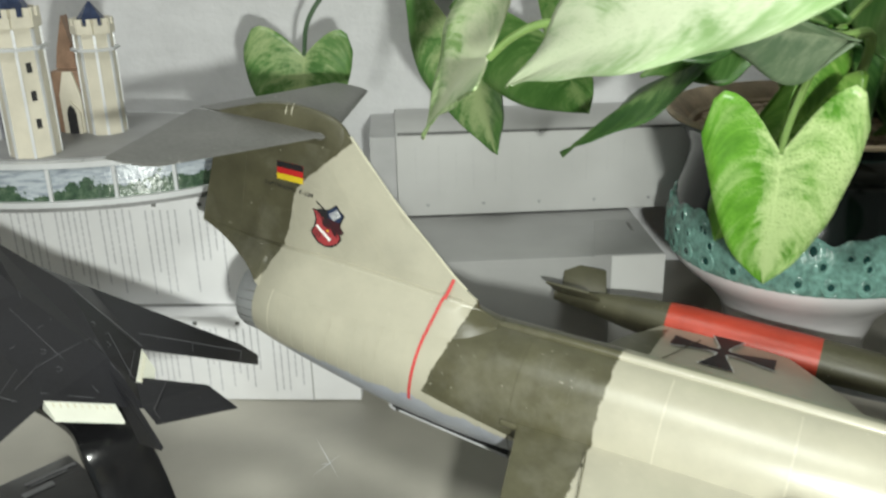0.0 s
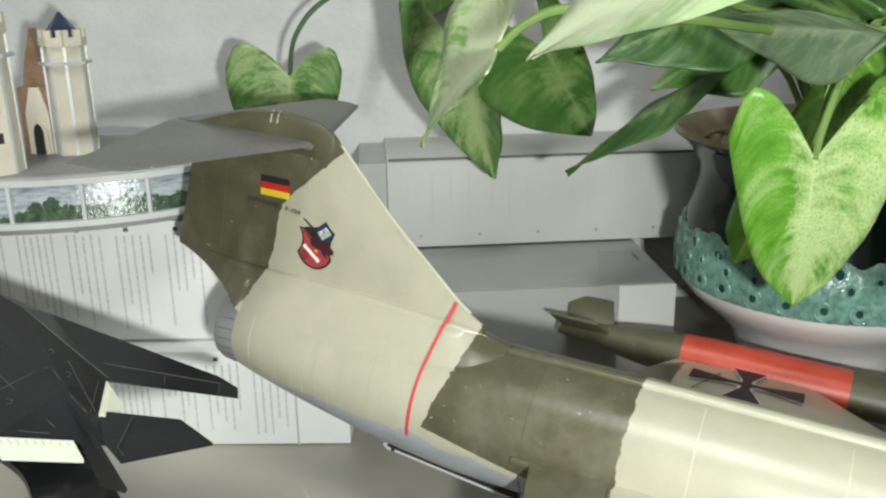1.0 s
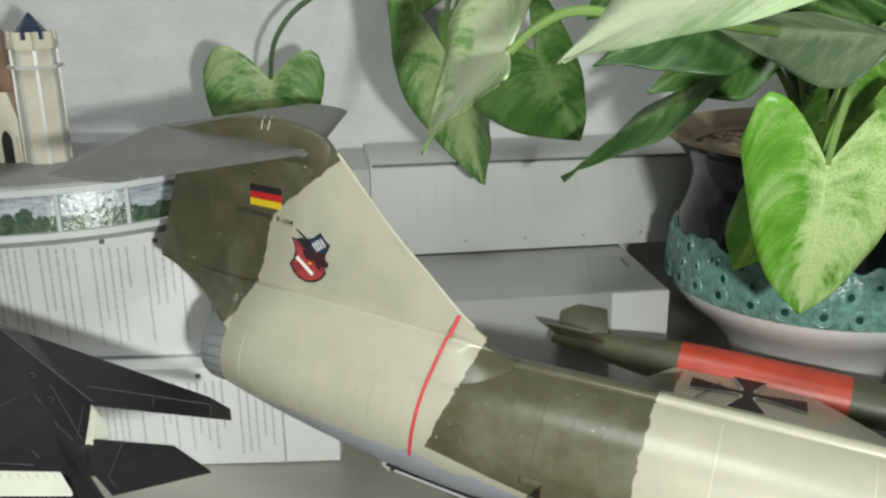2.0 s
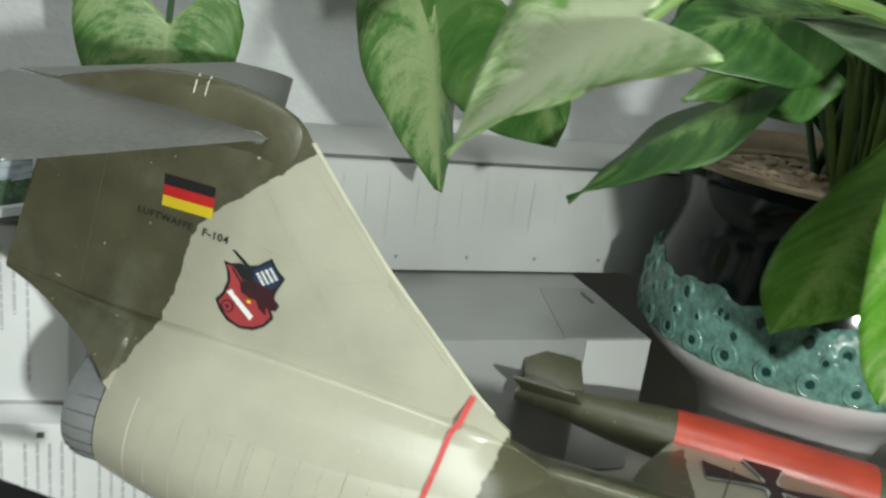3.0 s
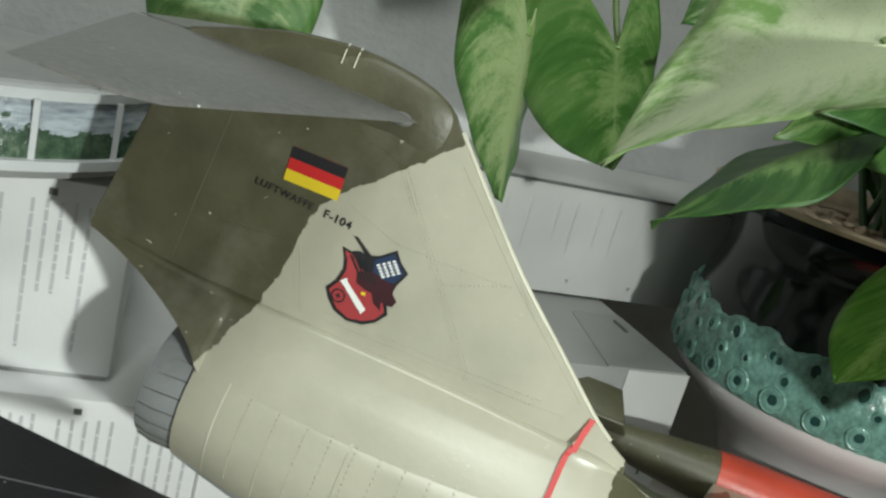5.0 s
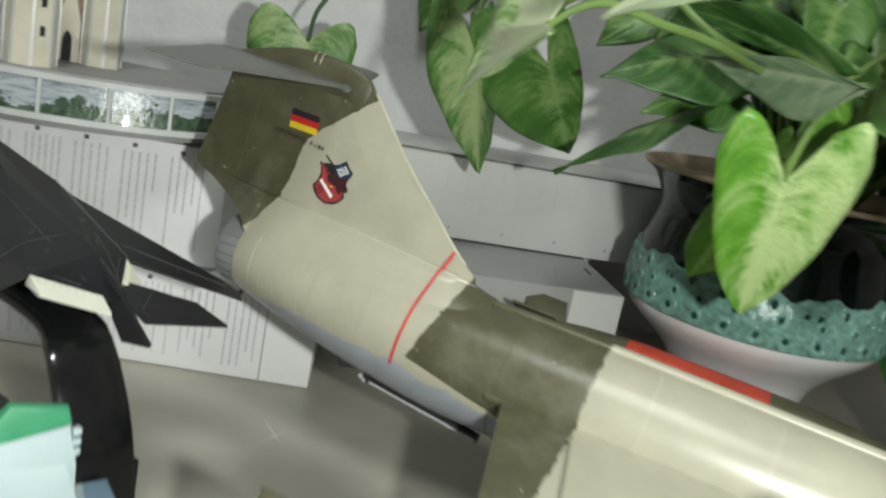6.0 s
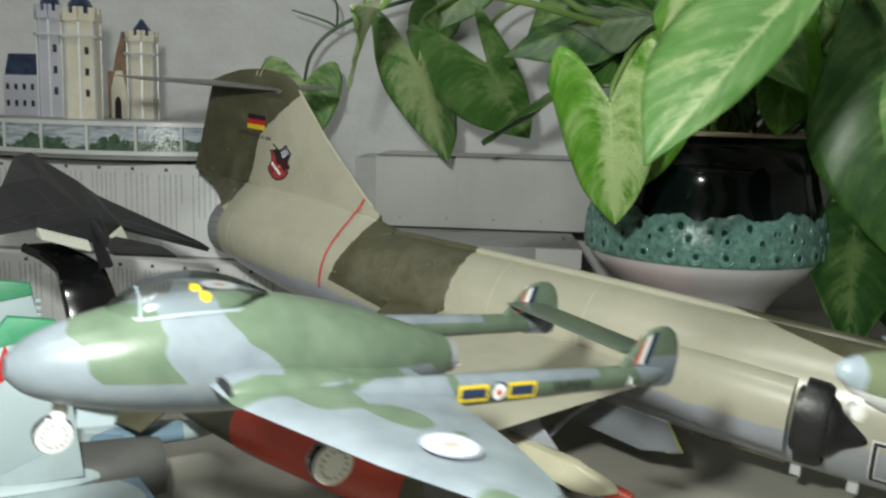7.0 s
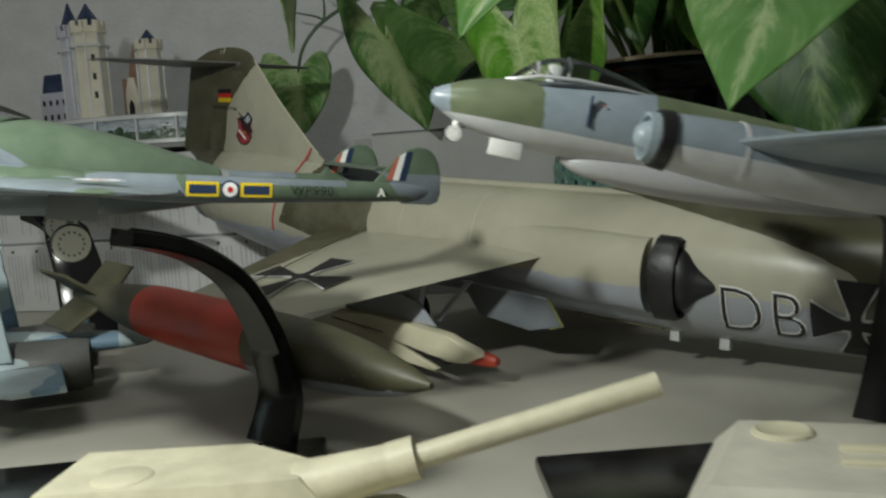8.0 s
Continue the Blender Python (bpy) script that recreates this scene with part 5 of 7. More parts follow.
mc = part("canopy", body(smooth_rows([(-0.0105, 0, 0.0046, 0.0012, 0.0006), (-0.0155, 0, 0.0054, 0.0036, 0.0038), (-0.0215, 0, 0.0060, 0.0040, 0.0046), (-0.0300, 0, 0.0064, 0.0034, 0.0030), (-0.0370, 0, 0.0066, 0.0012, 0.0008)], 5), 24), M_GLASS, met, "clear canopy")
for x, h in ((-0.0150, 0.0090), (-0.0200, 0.0104)):
    part("canopy_frame", tube([(x, 0.0039, 0.0066), (x - 0.0003, 0.0028, h - 0.0016), (x - 0.0004, 0, h), (x - 0.0003, -0.0028, h - 0.0016), (x, -0.0039, 0.0066)], 0.00030, 6), M_BELLY, mc)
part("canopy_sill", tube([(-0.0105, 0.0005, 0.0050), (-0.0155, 0.0038, 0.0062), (-0.0215, 0.0042, 0.0067), (-0.0300, 0.0036, 0.0068), (-0.0370, 0.0012, 0.0068)], 0.00034, 6), M_BELLY, mc)
part("seat", box(-0.0195, -0.0172, -0.0013, 0.0013, 0.0045, 0.0090, 0.0005), M_WHITE, met)
part("belly_pod", body(smooth_rows([(-0.022, 0, -0.0060, 0.0006, 0.0006), (-0.027, 0, -0.0062, 0.0030, 0.0022), (-0.040, 0, -0.0062, 0.0044, 0.0030), (-0.062, 0, -0.0052, 0.0040, 0.0026), (-0.078, 0, -0.0050, 0.0006, 0.0006)], 4), 20), M_BELLY, met, "silver belly tank")
for side in (-1, 1):
    ye = side * 0.0205
    nac = part("engine", body(smooth_rows([(-0.0305, ye, -0.0016, 0.0035, 0.0037), (-0.037, ye, -0.0016, 0.0043, 0.0045), (-0.052, ye, -0.0016, 0.0048, 0.0050), (-0.075, ye, -0.0010, 0.0044, 0.0046), (-0.096, ye, 0.0, 0.0028, 0.0028)], 4), 28), M_METEOR, met, "engine nacelle")
    part("intake_ring", body([(-0.0312, ye, -0.0016, 0.0037, 0.0039), (-0.0292, ye, -0.0016, 0.0034, 0.0036), (-0.0292, ye, -0.0016, 0.0029, 0.0031), (-0.032, ye, -0.0016, 0.0026, 0.0028)], 28), M_VAMPBELLY, nac, "pale intake lip")
    part("intake_band", body([(-0.0306, ye, -0.0016, 0.0036, 0.0038), (-0.0308, ye, -0.0016, 0.0041, 0.0043), (-0.0328, ye, -0.0016, 0.0043, 0.0045), (-0.0330, ye, -0.0016, 0.0038, 0.0040)], 28), M_CONE, nac, "dark band behind the intake lip")
    part("intake_dome", body(smooth_rows([(-0.0278, ye, -0.0016, 0.0003, 0.0003), (-0.0283, ye, -0.0016, 0.0015, 0.0016), (-0.0305, ye, -0.0016, 0.0026, 0.0028)], 3), 22), M_VAMPBELLY, nac)
    part("panel_band", body([(-0.0430, ye, -0.0016, 0.00470, 0.00490), (-0.0437, ye, -0.0016, 0.00474, 0.00494)], 28), M_SILVER, nac)
    w = part("wing", wing([((-0.0390, side * 0.004, -0.0008), (-0.0700, side * 0.004, -0.0008), 0.0026, (0, 0, 1)), ((-0.0420, side * 0.026, 0.0), (-0.0690, side * 0.026, 0.0), 0.0022, (0, 0, 1)), ((-0.0520, side * 0.0530, 0.0030), (-0.0670, side * 0.0530, 0.0030), 0.0012, (0, 0, 1)), ((-0.0560, side * 0.0560, 0.0033), (-0.0650, side * 0.0560, 0.0033), 0.0005, (0, 0, 1))]), M_METEOR, met)
    roundel(w, lambda a, b, lift, side=side: Vector((-0.057 + a, side * 0.042 + b, 0.0022 + 0.0022 + lift)), 0.0042)
part("tail_fin", plate([(-0.096, 0.004), (-0.106, 0.018), (-0.118, 0.0185), (-0.1225, 0.004)], "y", 0, 0.0014, 0.0004), M_METEOR, met)
part("tailplane", wing([((-0.103, -0.021, 0.0095), (-0.112, -0.021, 0.0095), 0.0008, (0, 0, 1)), ((-0.101, 0.0, 0.0095), (-0.116, 0.0, 0.0095), 0.0011, (0, 0, 1)), ((-0.103, 0.021, 0.0095), (-0.112, 0.021, 0.0095), 0.0008, (0, 0, 1))]), M_METEOR, met)
part("nose_gear", tube([(-0.0040, 0, -0.003), (-0.0036, 0.0004, -0.0048)], 0.0007, 8), M_WHITE, met)
small_wheel(met, Matrix.Translation((-0.0036, 0.0004, -0.0054)) @ Matrix.Rotation(math.pi / 2, 4, "X"), 0.0014, 0.0007, M_WHITE)
part("gear_door", box(-0.0150, -0.0095, 0.0022, 0.0030, -0.0078, -0.0050, 0.0002), M_WHITE, met)
part("panel_line", box(-0.0242, -0.0239, 0.0060, 0.0067, -0.0005, 0.0045), M_BLUEPRINT, met)
bm = bmesh.new()
bmesh.ops.create_uvsphere(bm, u_segments=12, v_segments=8, radius=0.00018, matrix=Matrix.Translation((-0.0262, 0.0063, 0.0032)))
part("badge_dot", bm, M_REDPRINT, met)

# ---- black stealth jet ----
STEALTH = pose(-0.1421, 0.2603, 0.0835, 9, -14.0, 140)
stl = thing("jet_model", STEALTH, "small black faceted stealth jet with pale exhaust slots", "model aircraft")
MID = 0.003


def at(x, v, z, side=1):
    return (x, MID + side * v, z)


bm = bmesh.new()
V = {}
for side, k in ((-1, "l"), (1, "r")):
    for name, (x, v, z) in {"tip": (-0.0755, 0.0430, -0.0004), "out": (-0.0825, 0.0440, -0.0004), "tail": (-0.0870, 0.0405, -0.0004), "root": (-0.0645, 0.0150, 0.0), "slot": (-0.0890, 0.0058, -0.0006), "chine": (-0.0342, 0.0072, 0.0072), "lead": (-0.0290, 0.0190, 0.0006)}.items():
        x, v = {"rootr": (-0.0762, 0.0213), "slotr": (-0.0852, 0.0060), "rootl": (-0.0655, 0.0140), "slotl": (-0.0780, 0.0042)}.get(name + k, (x, v))
        V[name + k] = bm.verts.new(at(x, v, z, side))
V["nose"], V["apex"], V["deck"], V["end"], V["keel"] = (bm.verts.new((x, MID, z)) for x, z in ((0.018, 0.0), (0.0005, 0.0075), (-0.0700, 0.0040), (-0.0890, -0.0010), (-0.0450, -0.0045)))
for k in "lr":
    for f in (("nose", "lead" + k, "chine" + k), ("nose", "chine" + k, "apex"), ("apex", "chine" + k, "deck"), ("chine" + k, "root" + k, "deck"), ("root" + k, "slot" + k, "deck"), ("slot" + k, "end", "deck"),
              ("lead" + k, "tip" + k, "root" + k, "chine" + k), ("tip" + k, "out" + k, "tail" + k, "root" + k),
              ("nose", "keel", "lead" + k), ("lead" + k, "keel", "tip" + k), ("tip" + k, "keel", "out" + k), ("out" + k, "keel", "tail" + k), ("tail" + k, "keel", "root" + k), ("root" + k, "keel", "slot" + k), ("slot" + k, "keel", "end")):
        bm.faces.new([V[n] for n in f])
part("body", bm, M_STEALTH, stl, "", False)
for side in (-1, 1):
    if side > 0:
        inner, outer, lip_in, lip_out = (Vector((x, y, 0)) for x, y in ((-0.0850, 0.0096), (-0.0755, 0.0242), (-0.0912, 0.0104), (-0.0822, 0.0246)))
    else:
        inner, outer, lip_in, lip_out = (Vector((x, y, 0)) for x, y in ((-0.0780, -0.0012), (-0.0655, -0.0110), (-0.0825, -0.0040), (-0.0748, -0.0098)))
    across = (lip_in + lip_out - inner - outer) / 2
    def ring_of(a, b):
        return [a + Vector((0, 0, -0.0024)), b + Vector((0, 0, -0.0018)), b + Vector((0, 0, -0.0010)), a + Vector((0, 0, 0.0002))]
    slot = part("exhaust_slot", loft([ring_of(inner, lip_in), ring_of(outer, lip_out)]), M_SLOT, stl, "pale exhaust slot", False)
    for q in range(9):
        c = inner.lerp(outer, 0.1 + 0.1 * q) + across * 0.12 + Vector((0, 0, 0.0001))
        part("slot_rib", tube([c, c + across * 0.22 + Vector((0, 0, -0.0002))], 0.00018, 5), M_LEDGE_GREY, slot)
    bm = bmesh.new()
    if side < 0:
        edge = [(-0.0760, -0.0022, -0.0004), (-0.0911, -0.0153, 0.0021), (-0.1045, -0.0145, 0.0037), (-0.0966, 0.0050, 0.0002), (-0.0880, 0.0035, -0.0004)]
    else:
        edge = [(-0.0712, 0.0050, 0.0030), (-0.0766, 0.0052, 0.0030), (-0.0890, 0.0066, 0.0026), (-0.1046, 0.0078, -0.0012), (-0.0950, 0.0072, -0.0058)]
    base = [bm.verts.new(p) for p in edge]
    off = [bm.verts.new(Vector(p) + Vector((0, side * 0.0005, -0.0009))) for p in edge]
    bm.faces.new(base)
    bm.faces.new(off[::-1])
    for i in range(5):
        bm.faces.new((base[i], off[i], off[(i + 1) % 5], base[(i + 1) % 5]))
    vane = part("tail_vane", bm, M_STEALTH, stl, "", False)
    if side < 0:
        part("hinge_line", tube([(-0.0830, -0.0075, 0.0012), (-0.0925, 0.0030, 0.0010), (-0.0960, 0.0035, 0.0008)], 0.00012, 5), M_SEAM, vane)
    for p, q in ((at(-0.0581, 0.0181, 0.0002, side), at(-0.0790, 0.0404, 0.0, side)), (at(-0.0694, 0.0292, 0.0001, side), at(-0.0728, 0.0268, 0.0001, side)), (at(-0.0790, 0.0404, 0.0, side), at(-0.0834, 0.0364, 0.0, side)), (at(-0.0342, 0.0072, 0.0073, side), at(-0.0645, 0.0150, 0.0002, side))):
        part("panel_line", tube([p, q], 0.00013, 5), M_SEAM, stl)
# seams over the back, and small round access panels
for seam in (((-0.0380, 0.0147, 0.0048), (-0.0468, 0.0147, 0.0049), (-0.0614, 0.0134, 0.0034), (-0.0791, 0.0110, 0.0008)), ((-0.0679, 0.0277, 0.0001), (-0.0638, 0.0203, 0.0020), (-0.0621, 0.0123, 0.0035), (-0.0608, 0.0041, 0.0047), (-0.0588, -0.0037, 0.0035)),
             ((-0.0616, 0.0022, 0.0046), (-0.0730, 0.0034, 0.0032), (-0.0777, 0.0021, 0.0014)), ((-0.0581, -0.0042, 0.0035), (-0.0688, -0.0018, 0.0025), (-0.0768, -0.0011, -0.0001)), ((-0.0661, -0.0083, 0.0008), (-0.0772, 0.0006, 0.0006)),
             ((-0.0727, 0.0234, 0.0005), (-0.0805, 0.0129, 0.0003)), ((-0.0524, 0.0214, 0.0013), (-0.0502, 0.0121, 0.0050), (-0.0483, 0.0033, 0.0051))):
    part("panel_line", tube([Vector(p) + Vector((0, 0, 0.0001)) for p in seam], 0.00012, 5), M_SEAM, stl)
for x, y, z in ((-0.0643, -0.0003, 0.0039), (-0.0594, 0.0160, 0.0034), (-0.0674, 0.0159, 0.0024), (-0.0548, -0.0010, 0.0052)):
    part("access_panel", tube([(x + 0.0010 * math.cos(q), y + 0.0007 * math.sin(q), z - 0.0003 * math.sin(q)) for q in (2 * math.pi * k / 10 for k in range(11))], 0.00010, 4), M_SEAM, stl)

# ---- blue and white twin finned fighter ----
SU = pose(-0.066, 0.130, 0.0165, 0, 0, 215)
su = thing("jet_model", SU, "pale blue and white twin finned fighter kit with red star fins", "model aircraft")
part("fuselage", body(smooth_rows([(0.16, 0, 0.006, 0.001, 0.001), (0.13, 0, 0.006, 0.008, 0.009), (0.08, 0, 0.004, 0.015, 0.012), (0.03, 0, 0.0, 0.030, 0.008), (-0.01, 0, -0.002, 0.030, 0.006), (-0.025, 0, -0.002, 0.018, 0.004)], 4), 30), M_SKY, su)
part("tail_sting", body(smooth_rows([(-0.015, 0.002, 0.0, 0.0070, 0.0042), (-0.040, 0.002, -0.001, 0.0050, 0.0032), (-0.052, 0.002, -0.002, 0.0020, 0.0018)], 4), 18), M_SKY, su, "pale blue tail sting")
part("sting_tip", body(smooth_rows([(-0.0425, 0.002, -0.0012, 0.0050, 0.0032), (-0.050, 0.002, -0.0018, 0.0030, 0.0022), (-0.055, 0.002, -0.0022, 0.0005, 0.0005)], 4), 18), M_PALEFIN, su)
for side in (-1, 1):
    nz = part("nozzle", body([(-0.006, side * 0.0175, -0.004, 0.0100, 0.0085), (-0.030, side * 0.0175, -0.005, 0.0098, 0.0085), (-0.034, side * 0.0175, -0.005, 0.0088, 0.0076), (-0.034, side * 0.0175, -0.005, 0.0075, 0.0065), (-0.026, side * 0.0175, -0.005, 0.0070, 0.0060)], 28), M_DARKGREY, su, "grey exhaust nozzle")
    yf, ux = (0.029, 0.0) if side > 0 else (-0.0230, 0.0033)
    fn = part("tail_fin", plate([(ux + 0.040, 0.0), (ux + 0.0180, 0.0310), (ux - 0.0070, 0.0305), (ux - 0.0100, 0.022), (ux - 0.0125, 0.0)], "y", yf, 0.0022, 0.0005), M_SKY, su, "white and blue fin with a green tip")
    part("fin_face", plate([(ux + 0.0350, 0.0070), (ux + 0.0180, 0.0310), (ux - 0.0070, 0.0305), (ux - 0.0100, 0.022), (ux - 0.0105, 0.0110), (ux + 0.006, 0.004)], "y", yf, 0.0026, 0.0004), M_PALEFIN, fn)
    part("fin_tip", plate([(ux + 0.0112, 0.0355), (ux + 0.0040, 0.0443), (ux - 0.0068, 0.0425), (ux - 0.0077, 0.0388), (ux + 0.003, 0.0372)], "y", yf, 0.0027, 0.0005), M_GREENTIP, fn, "green fin tip")
    part("fin_band", plate([(ux + 0.0330, 0.0205), (ux + 0.0115, 0.0360), (ux + 0.005, 0.0368), (ux - 0.0075, 0.0390), (ux - 0.0090, 0.0300), (ux - 0.0098, 0.0200)], "y", yf, 0.0024, 0.0005), M_PALEFIN, fn)
    for k in range(3):
        part("hinge", box(ux - 0.0098, ux - 0.0080, yf - 0.0010, yf + 0.0010, 0.0318 + 0.0022 * k, 0.0330 + 0.0022 * k, 0.0003), M_PALEFIN, fn)
    if side > 0:
        star = [((0.0062 if i % 2 == 0 else 0.0025) * math.sin(math.pi * i / 5), (0.0062 if i % 2 == 0 else 0.0025) * math.cos(math.pi * i / 5)) for i in range(10)]
        part("star", laid(flat(star, None), lambda a, b, yf=yf: Vector((0.0048 - a, yf + 0.00155, 0.0312 + b))), M_REDPRINT, fn, "red star", False)
        part("lettering", laid(lettering("14", 0.0052, 0.1), lambda a, b, yf=yf: Vector((0.0130 - a, yf + 0.00155, 0.0190 + b))), M_REDPRINT, fn, "", False)
    part("stabiliser", plate([(0.020, side * 0.030), (-0.016, side * 0.066), (-0.030, side * 0.066), (-0.026, side * 0.030)], "z", -0.003, 0.0018, 0.0005), M_SKY, su)
    part("wing", plate([(0.09, side * 0.02), (0.04, side * 0.095), (0.022, side * 0.095), (0.022, side * 0.02)], "z", 0.0, 0.0022, 0.0005), M_SKY, su)
    part("wheel", moved(moved(spin([(0.0, -0.0018), (0.0045, -0.0018), (0.0052, 0), (0.0045, 0.0018), (0.0, 0.0018)], 20), Matrix.Rotation(math.pi / 2, 4, "X")), Matrix.Translation((0.020, side * 0.022, -0.0112))), M_BLACK, su)
    part("main_gear", tube([(0.020, side * 0.020, -0.004), (0.020, side * 0.020, -0.011)], 0.0012, 8), M_GREY, su)
part("nose_gear", tube([(0.10, 0, -0.004), (0.10, 0, -0.0160)], 0.0014, 8), M_GREY, su)

# ---- sand coloured vehicle models in front ----
tank = thing("tank_model", pose(0.0905, 0.0130, 0, 0, 0, 14), "small sand coloured tank kit with a long gun barrel", "model tank")
part("hull", plate([(-0.045, 0.004), (0.026, 0.004), (0.034, 0.0085), (0.026, 0.0125), (-0.045, 0.0125)], "y", 0, 0.026, 0.0008), M_GOLD, tank)
part("turret", moved(loft([[(-0.030, -0.013, 0), (0.006, -0.013, 0), (0.022, -0.007, 0), (0.022, 0.007, 0), (0.006, 0.013, 0), (-0.030, 0.013, 0)], [(-0.026, -0.0105, 0.009), (0.004, -0.0105, 0.009), (0.015, -0.005, 0.0075), (0.015, 0.005, 0.0075), (0.004, 0.0105, 0.009), (-0.026, 0.0105, 0.009)]]), Matrix.Translation((-0.004, 0.010, 0.0110))), M_GOLD, tank, "flat sided turret")
gun = part("gun_mantlet", tube([(0.010, 0.0098, 0.0150), (0.016, 0.0100, 0.0160), (0.0295, 0.0105, 0.0190)], [0.0048, 0.0044, 0.0032], 16), M_GOLD, tank)
part("barrel", tube([(0.0295, 0.0105, 0.0190), (0.0705, 0.0110, 0.0290)], 0.0021, 16), M_GOLD, gun, "long straight gun barrel")
part("barrel_sleeve", tube([(0.0255, 0.0104, 0.0181), (0.0300, 0.0105, 0.0191)], 0.0037, 14), M_GOLD, gun)
part("hatch", moved(spin([(0, 0), (0.005, 0), (0.005, 0.0003), (0.0046, 0.0006), (0, 0.0006)], 24), Matrix.Translation((-0.018, 0.006, 0.0198))), M_GOLD, tank)
for side in (-1, 1):
    part("track", plate([(-0.046, 0.002), (-0.040, 0.0), (0.026, 0.0), (0.033, 0.005), (0.030, 0.009), (-0.048, 0.009)], "y", side * 0.0155, 0.0055, 0.0008), M_GOLD, tank)
car = thing("armoured_car_model", pose(0.177, 0.0250, 0, 0, 0, -4), "small cream armoured vehicle kit with a round hatch", "model vehicle")
part("hull", loft([[(-0.020, -0.020, 0.004), (0.024, -0.020, 0.004), (0.024, 0.022, 0.004), (-0.020, 0.022, 0.004)], [(-0.0165, -0.016, 0.0185), (0.021, -0.016, 0.0185), (0.021, 0.019, 0.0185), (-0.0135, 0.019, 0.0185)], [(-0.0125, -0.013, 0.0225), (0.018, -0.013, 0.0225), (0.018, 0.017, 0.0225), (-0.0095, 0.017, 0.0225)]]), M_SANDPALE, car)
part("hatch", moved(spin([(0.0024, 0), (0.0046, 0), (0.0046, 0.0004), (0.0040, 0.0007), (0.0032, 0.0005), (0.0024, 0.0002)], 26), Matrix.Translation((-0.003, 0.0110, 0.0225))), M_CREAM, car, "round hatch ring")
for k in range(2):
    part("engine_grille", box(0.0045, 0.0175, 0.0030 - 0.006 * k, 0.0050 - 0.006 * k, 0.0224, 0.0232, 0.0002), M_CREAM, car)
for sx in (-0.012, 0.014):
    for sy in (-0.019, 0.020):
        part("wheel", moved(moved(spin([(0.0, -0.002), (0.0042, -0.002), (0.005, 0), (0.0042, 0.002), (0.0, 0.002)], 18), Matrix.Rotation(math.pi / 2, 4, "X")), Matrix.Translation((sx, sy, 0.005))), M_BLACK, car)

# ---- castle on its base ----
castle = thing("castle_model", pose(-0.145, 0.336, 0.0868), "miniature cream and brown castle on a round landscaped base", "model castle")


def shore(name):
    """A printed strip of hedges below and rippled water above."""
    m, n, p = tree(name)
    x, y, z = axes(n)
    green = ramp(n, noise_at(n, 330, 6, 0.7), [(0.25, (0.015, 0.028, 0.02)), (0.5, (0.045, 0.085, 0.05)), (0.8, (0.17, 0.22, 0.15))])
    water = ramp(n, noise_at(n, 420, 3, 0.6, stretch=(0.3, 0.3, 1.6)), [(0.3, (0.17, 0.20, 0.24)), (0.6, (0.42, 0.46, 0.50))])
    split = calc(n, "GREATER_THAN", calc(n, "ADD", z, calc(n, "MULTIPLY", calc(n, "SUBTRACT", noise_at(n, 75, 6, 0.7), 0.5), 0.026)), 0.0088)
    n.links.new(blend(n, split, green, water), p.inputs["Base Color"])
    p.inputs["Roughness"].default_value = 0.25
    p.inputs["Coat Weight"].default_value = 0.3
    bumped(n, p, noise_at(n, 380, 4), 0.35, 0.001)
    return m


M_SHORE = shore("hedge_and_water_print")


def oval(rx, ry, n=64):
    return [(rx * math.cos(2 * math.pi * i / n), ry * math.sin(2 * math.pi * i / n)) for i in range(n)]


def oval_slab(rx, ry, z0, z1, grow=0.0):
    return loft([[(x, y, z0) for x, y in oval(rx, ry)], [(x, y, z1) for x, y in oval(rx + grow, ry + grow)]])


RX, RY = 0.074, 0.044
part("foot", oval_slab(RX * 0.97, RY * 0.97, 0, 0.0030), M_COURT, castle)
part("lower_ledge", oval_slab(RX + 0.001, RY + 0.001, 0.0022, 0.0042), M_LEDGE, castle, "white lower ledge")
part("landscape_band", oval_slab(RX - 0.001, RY - 0.001, 0.0040, 0.0160, -0.002), M_SHORE, castle, "glossy band of hedges and water")
part("upper_ledge", oval_slab(RX - 0.002, RY - 0.002, 0.0155, 0.0175), M_LEDGE, castle, "pale upper rim")
part("courtyard", oval_slab(RX - 0.006, RY - 0.006, 0.0170, 0.0182), M_COURT, castle)
for k in range(9):
    a = radians(-155 + 18 * k)
    part("post", box((RX - 0.001) * math.cos(a) - 0.0006, (RX - 0.001) * math.cos(a) + 0.0006, (RY - 0.001) * math.sin(a) - 0.0006, (RY - 0.001) * math.sin(a) + 0.0006, 0.0040, 0.0158), M_LEDGE, castle)


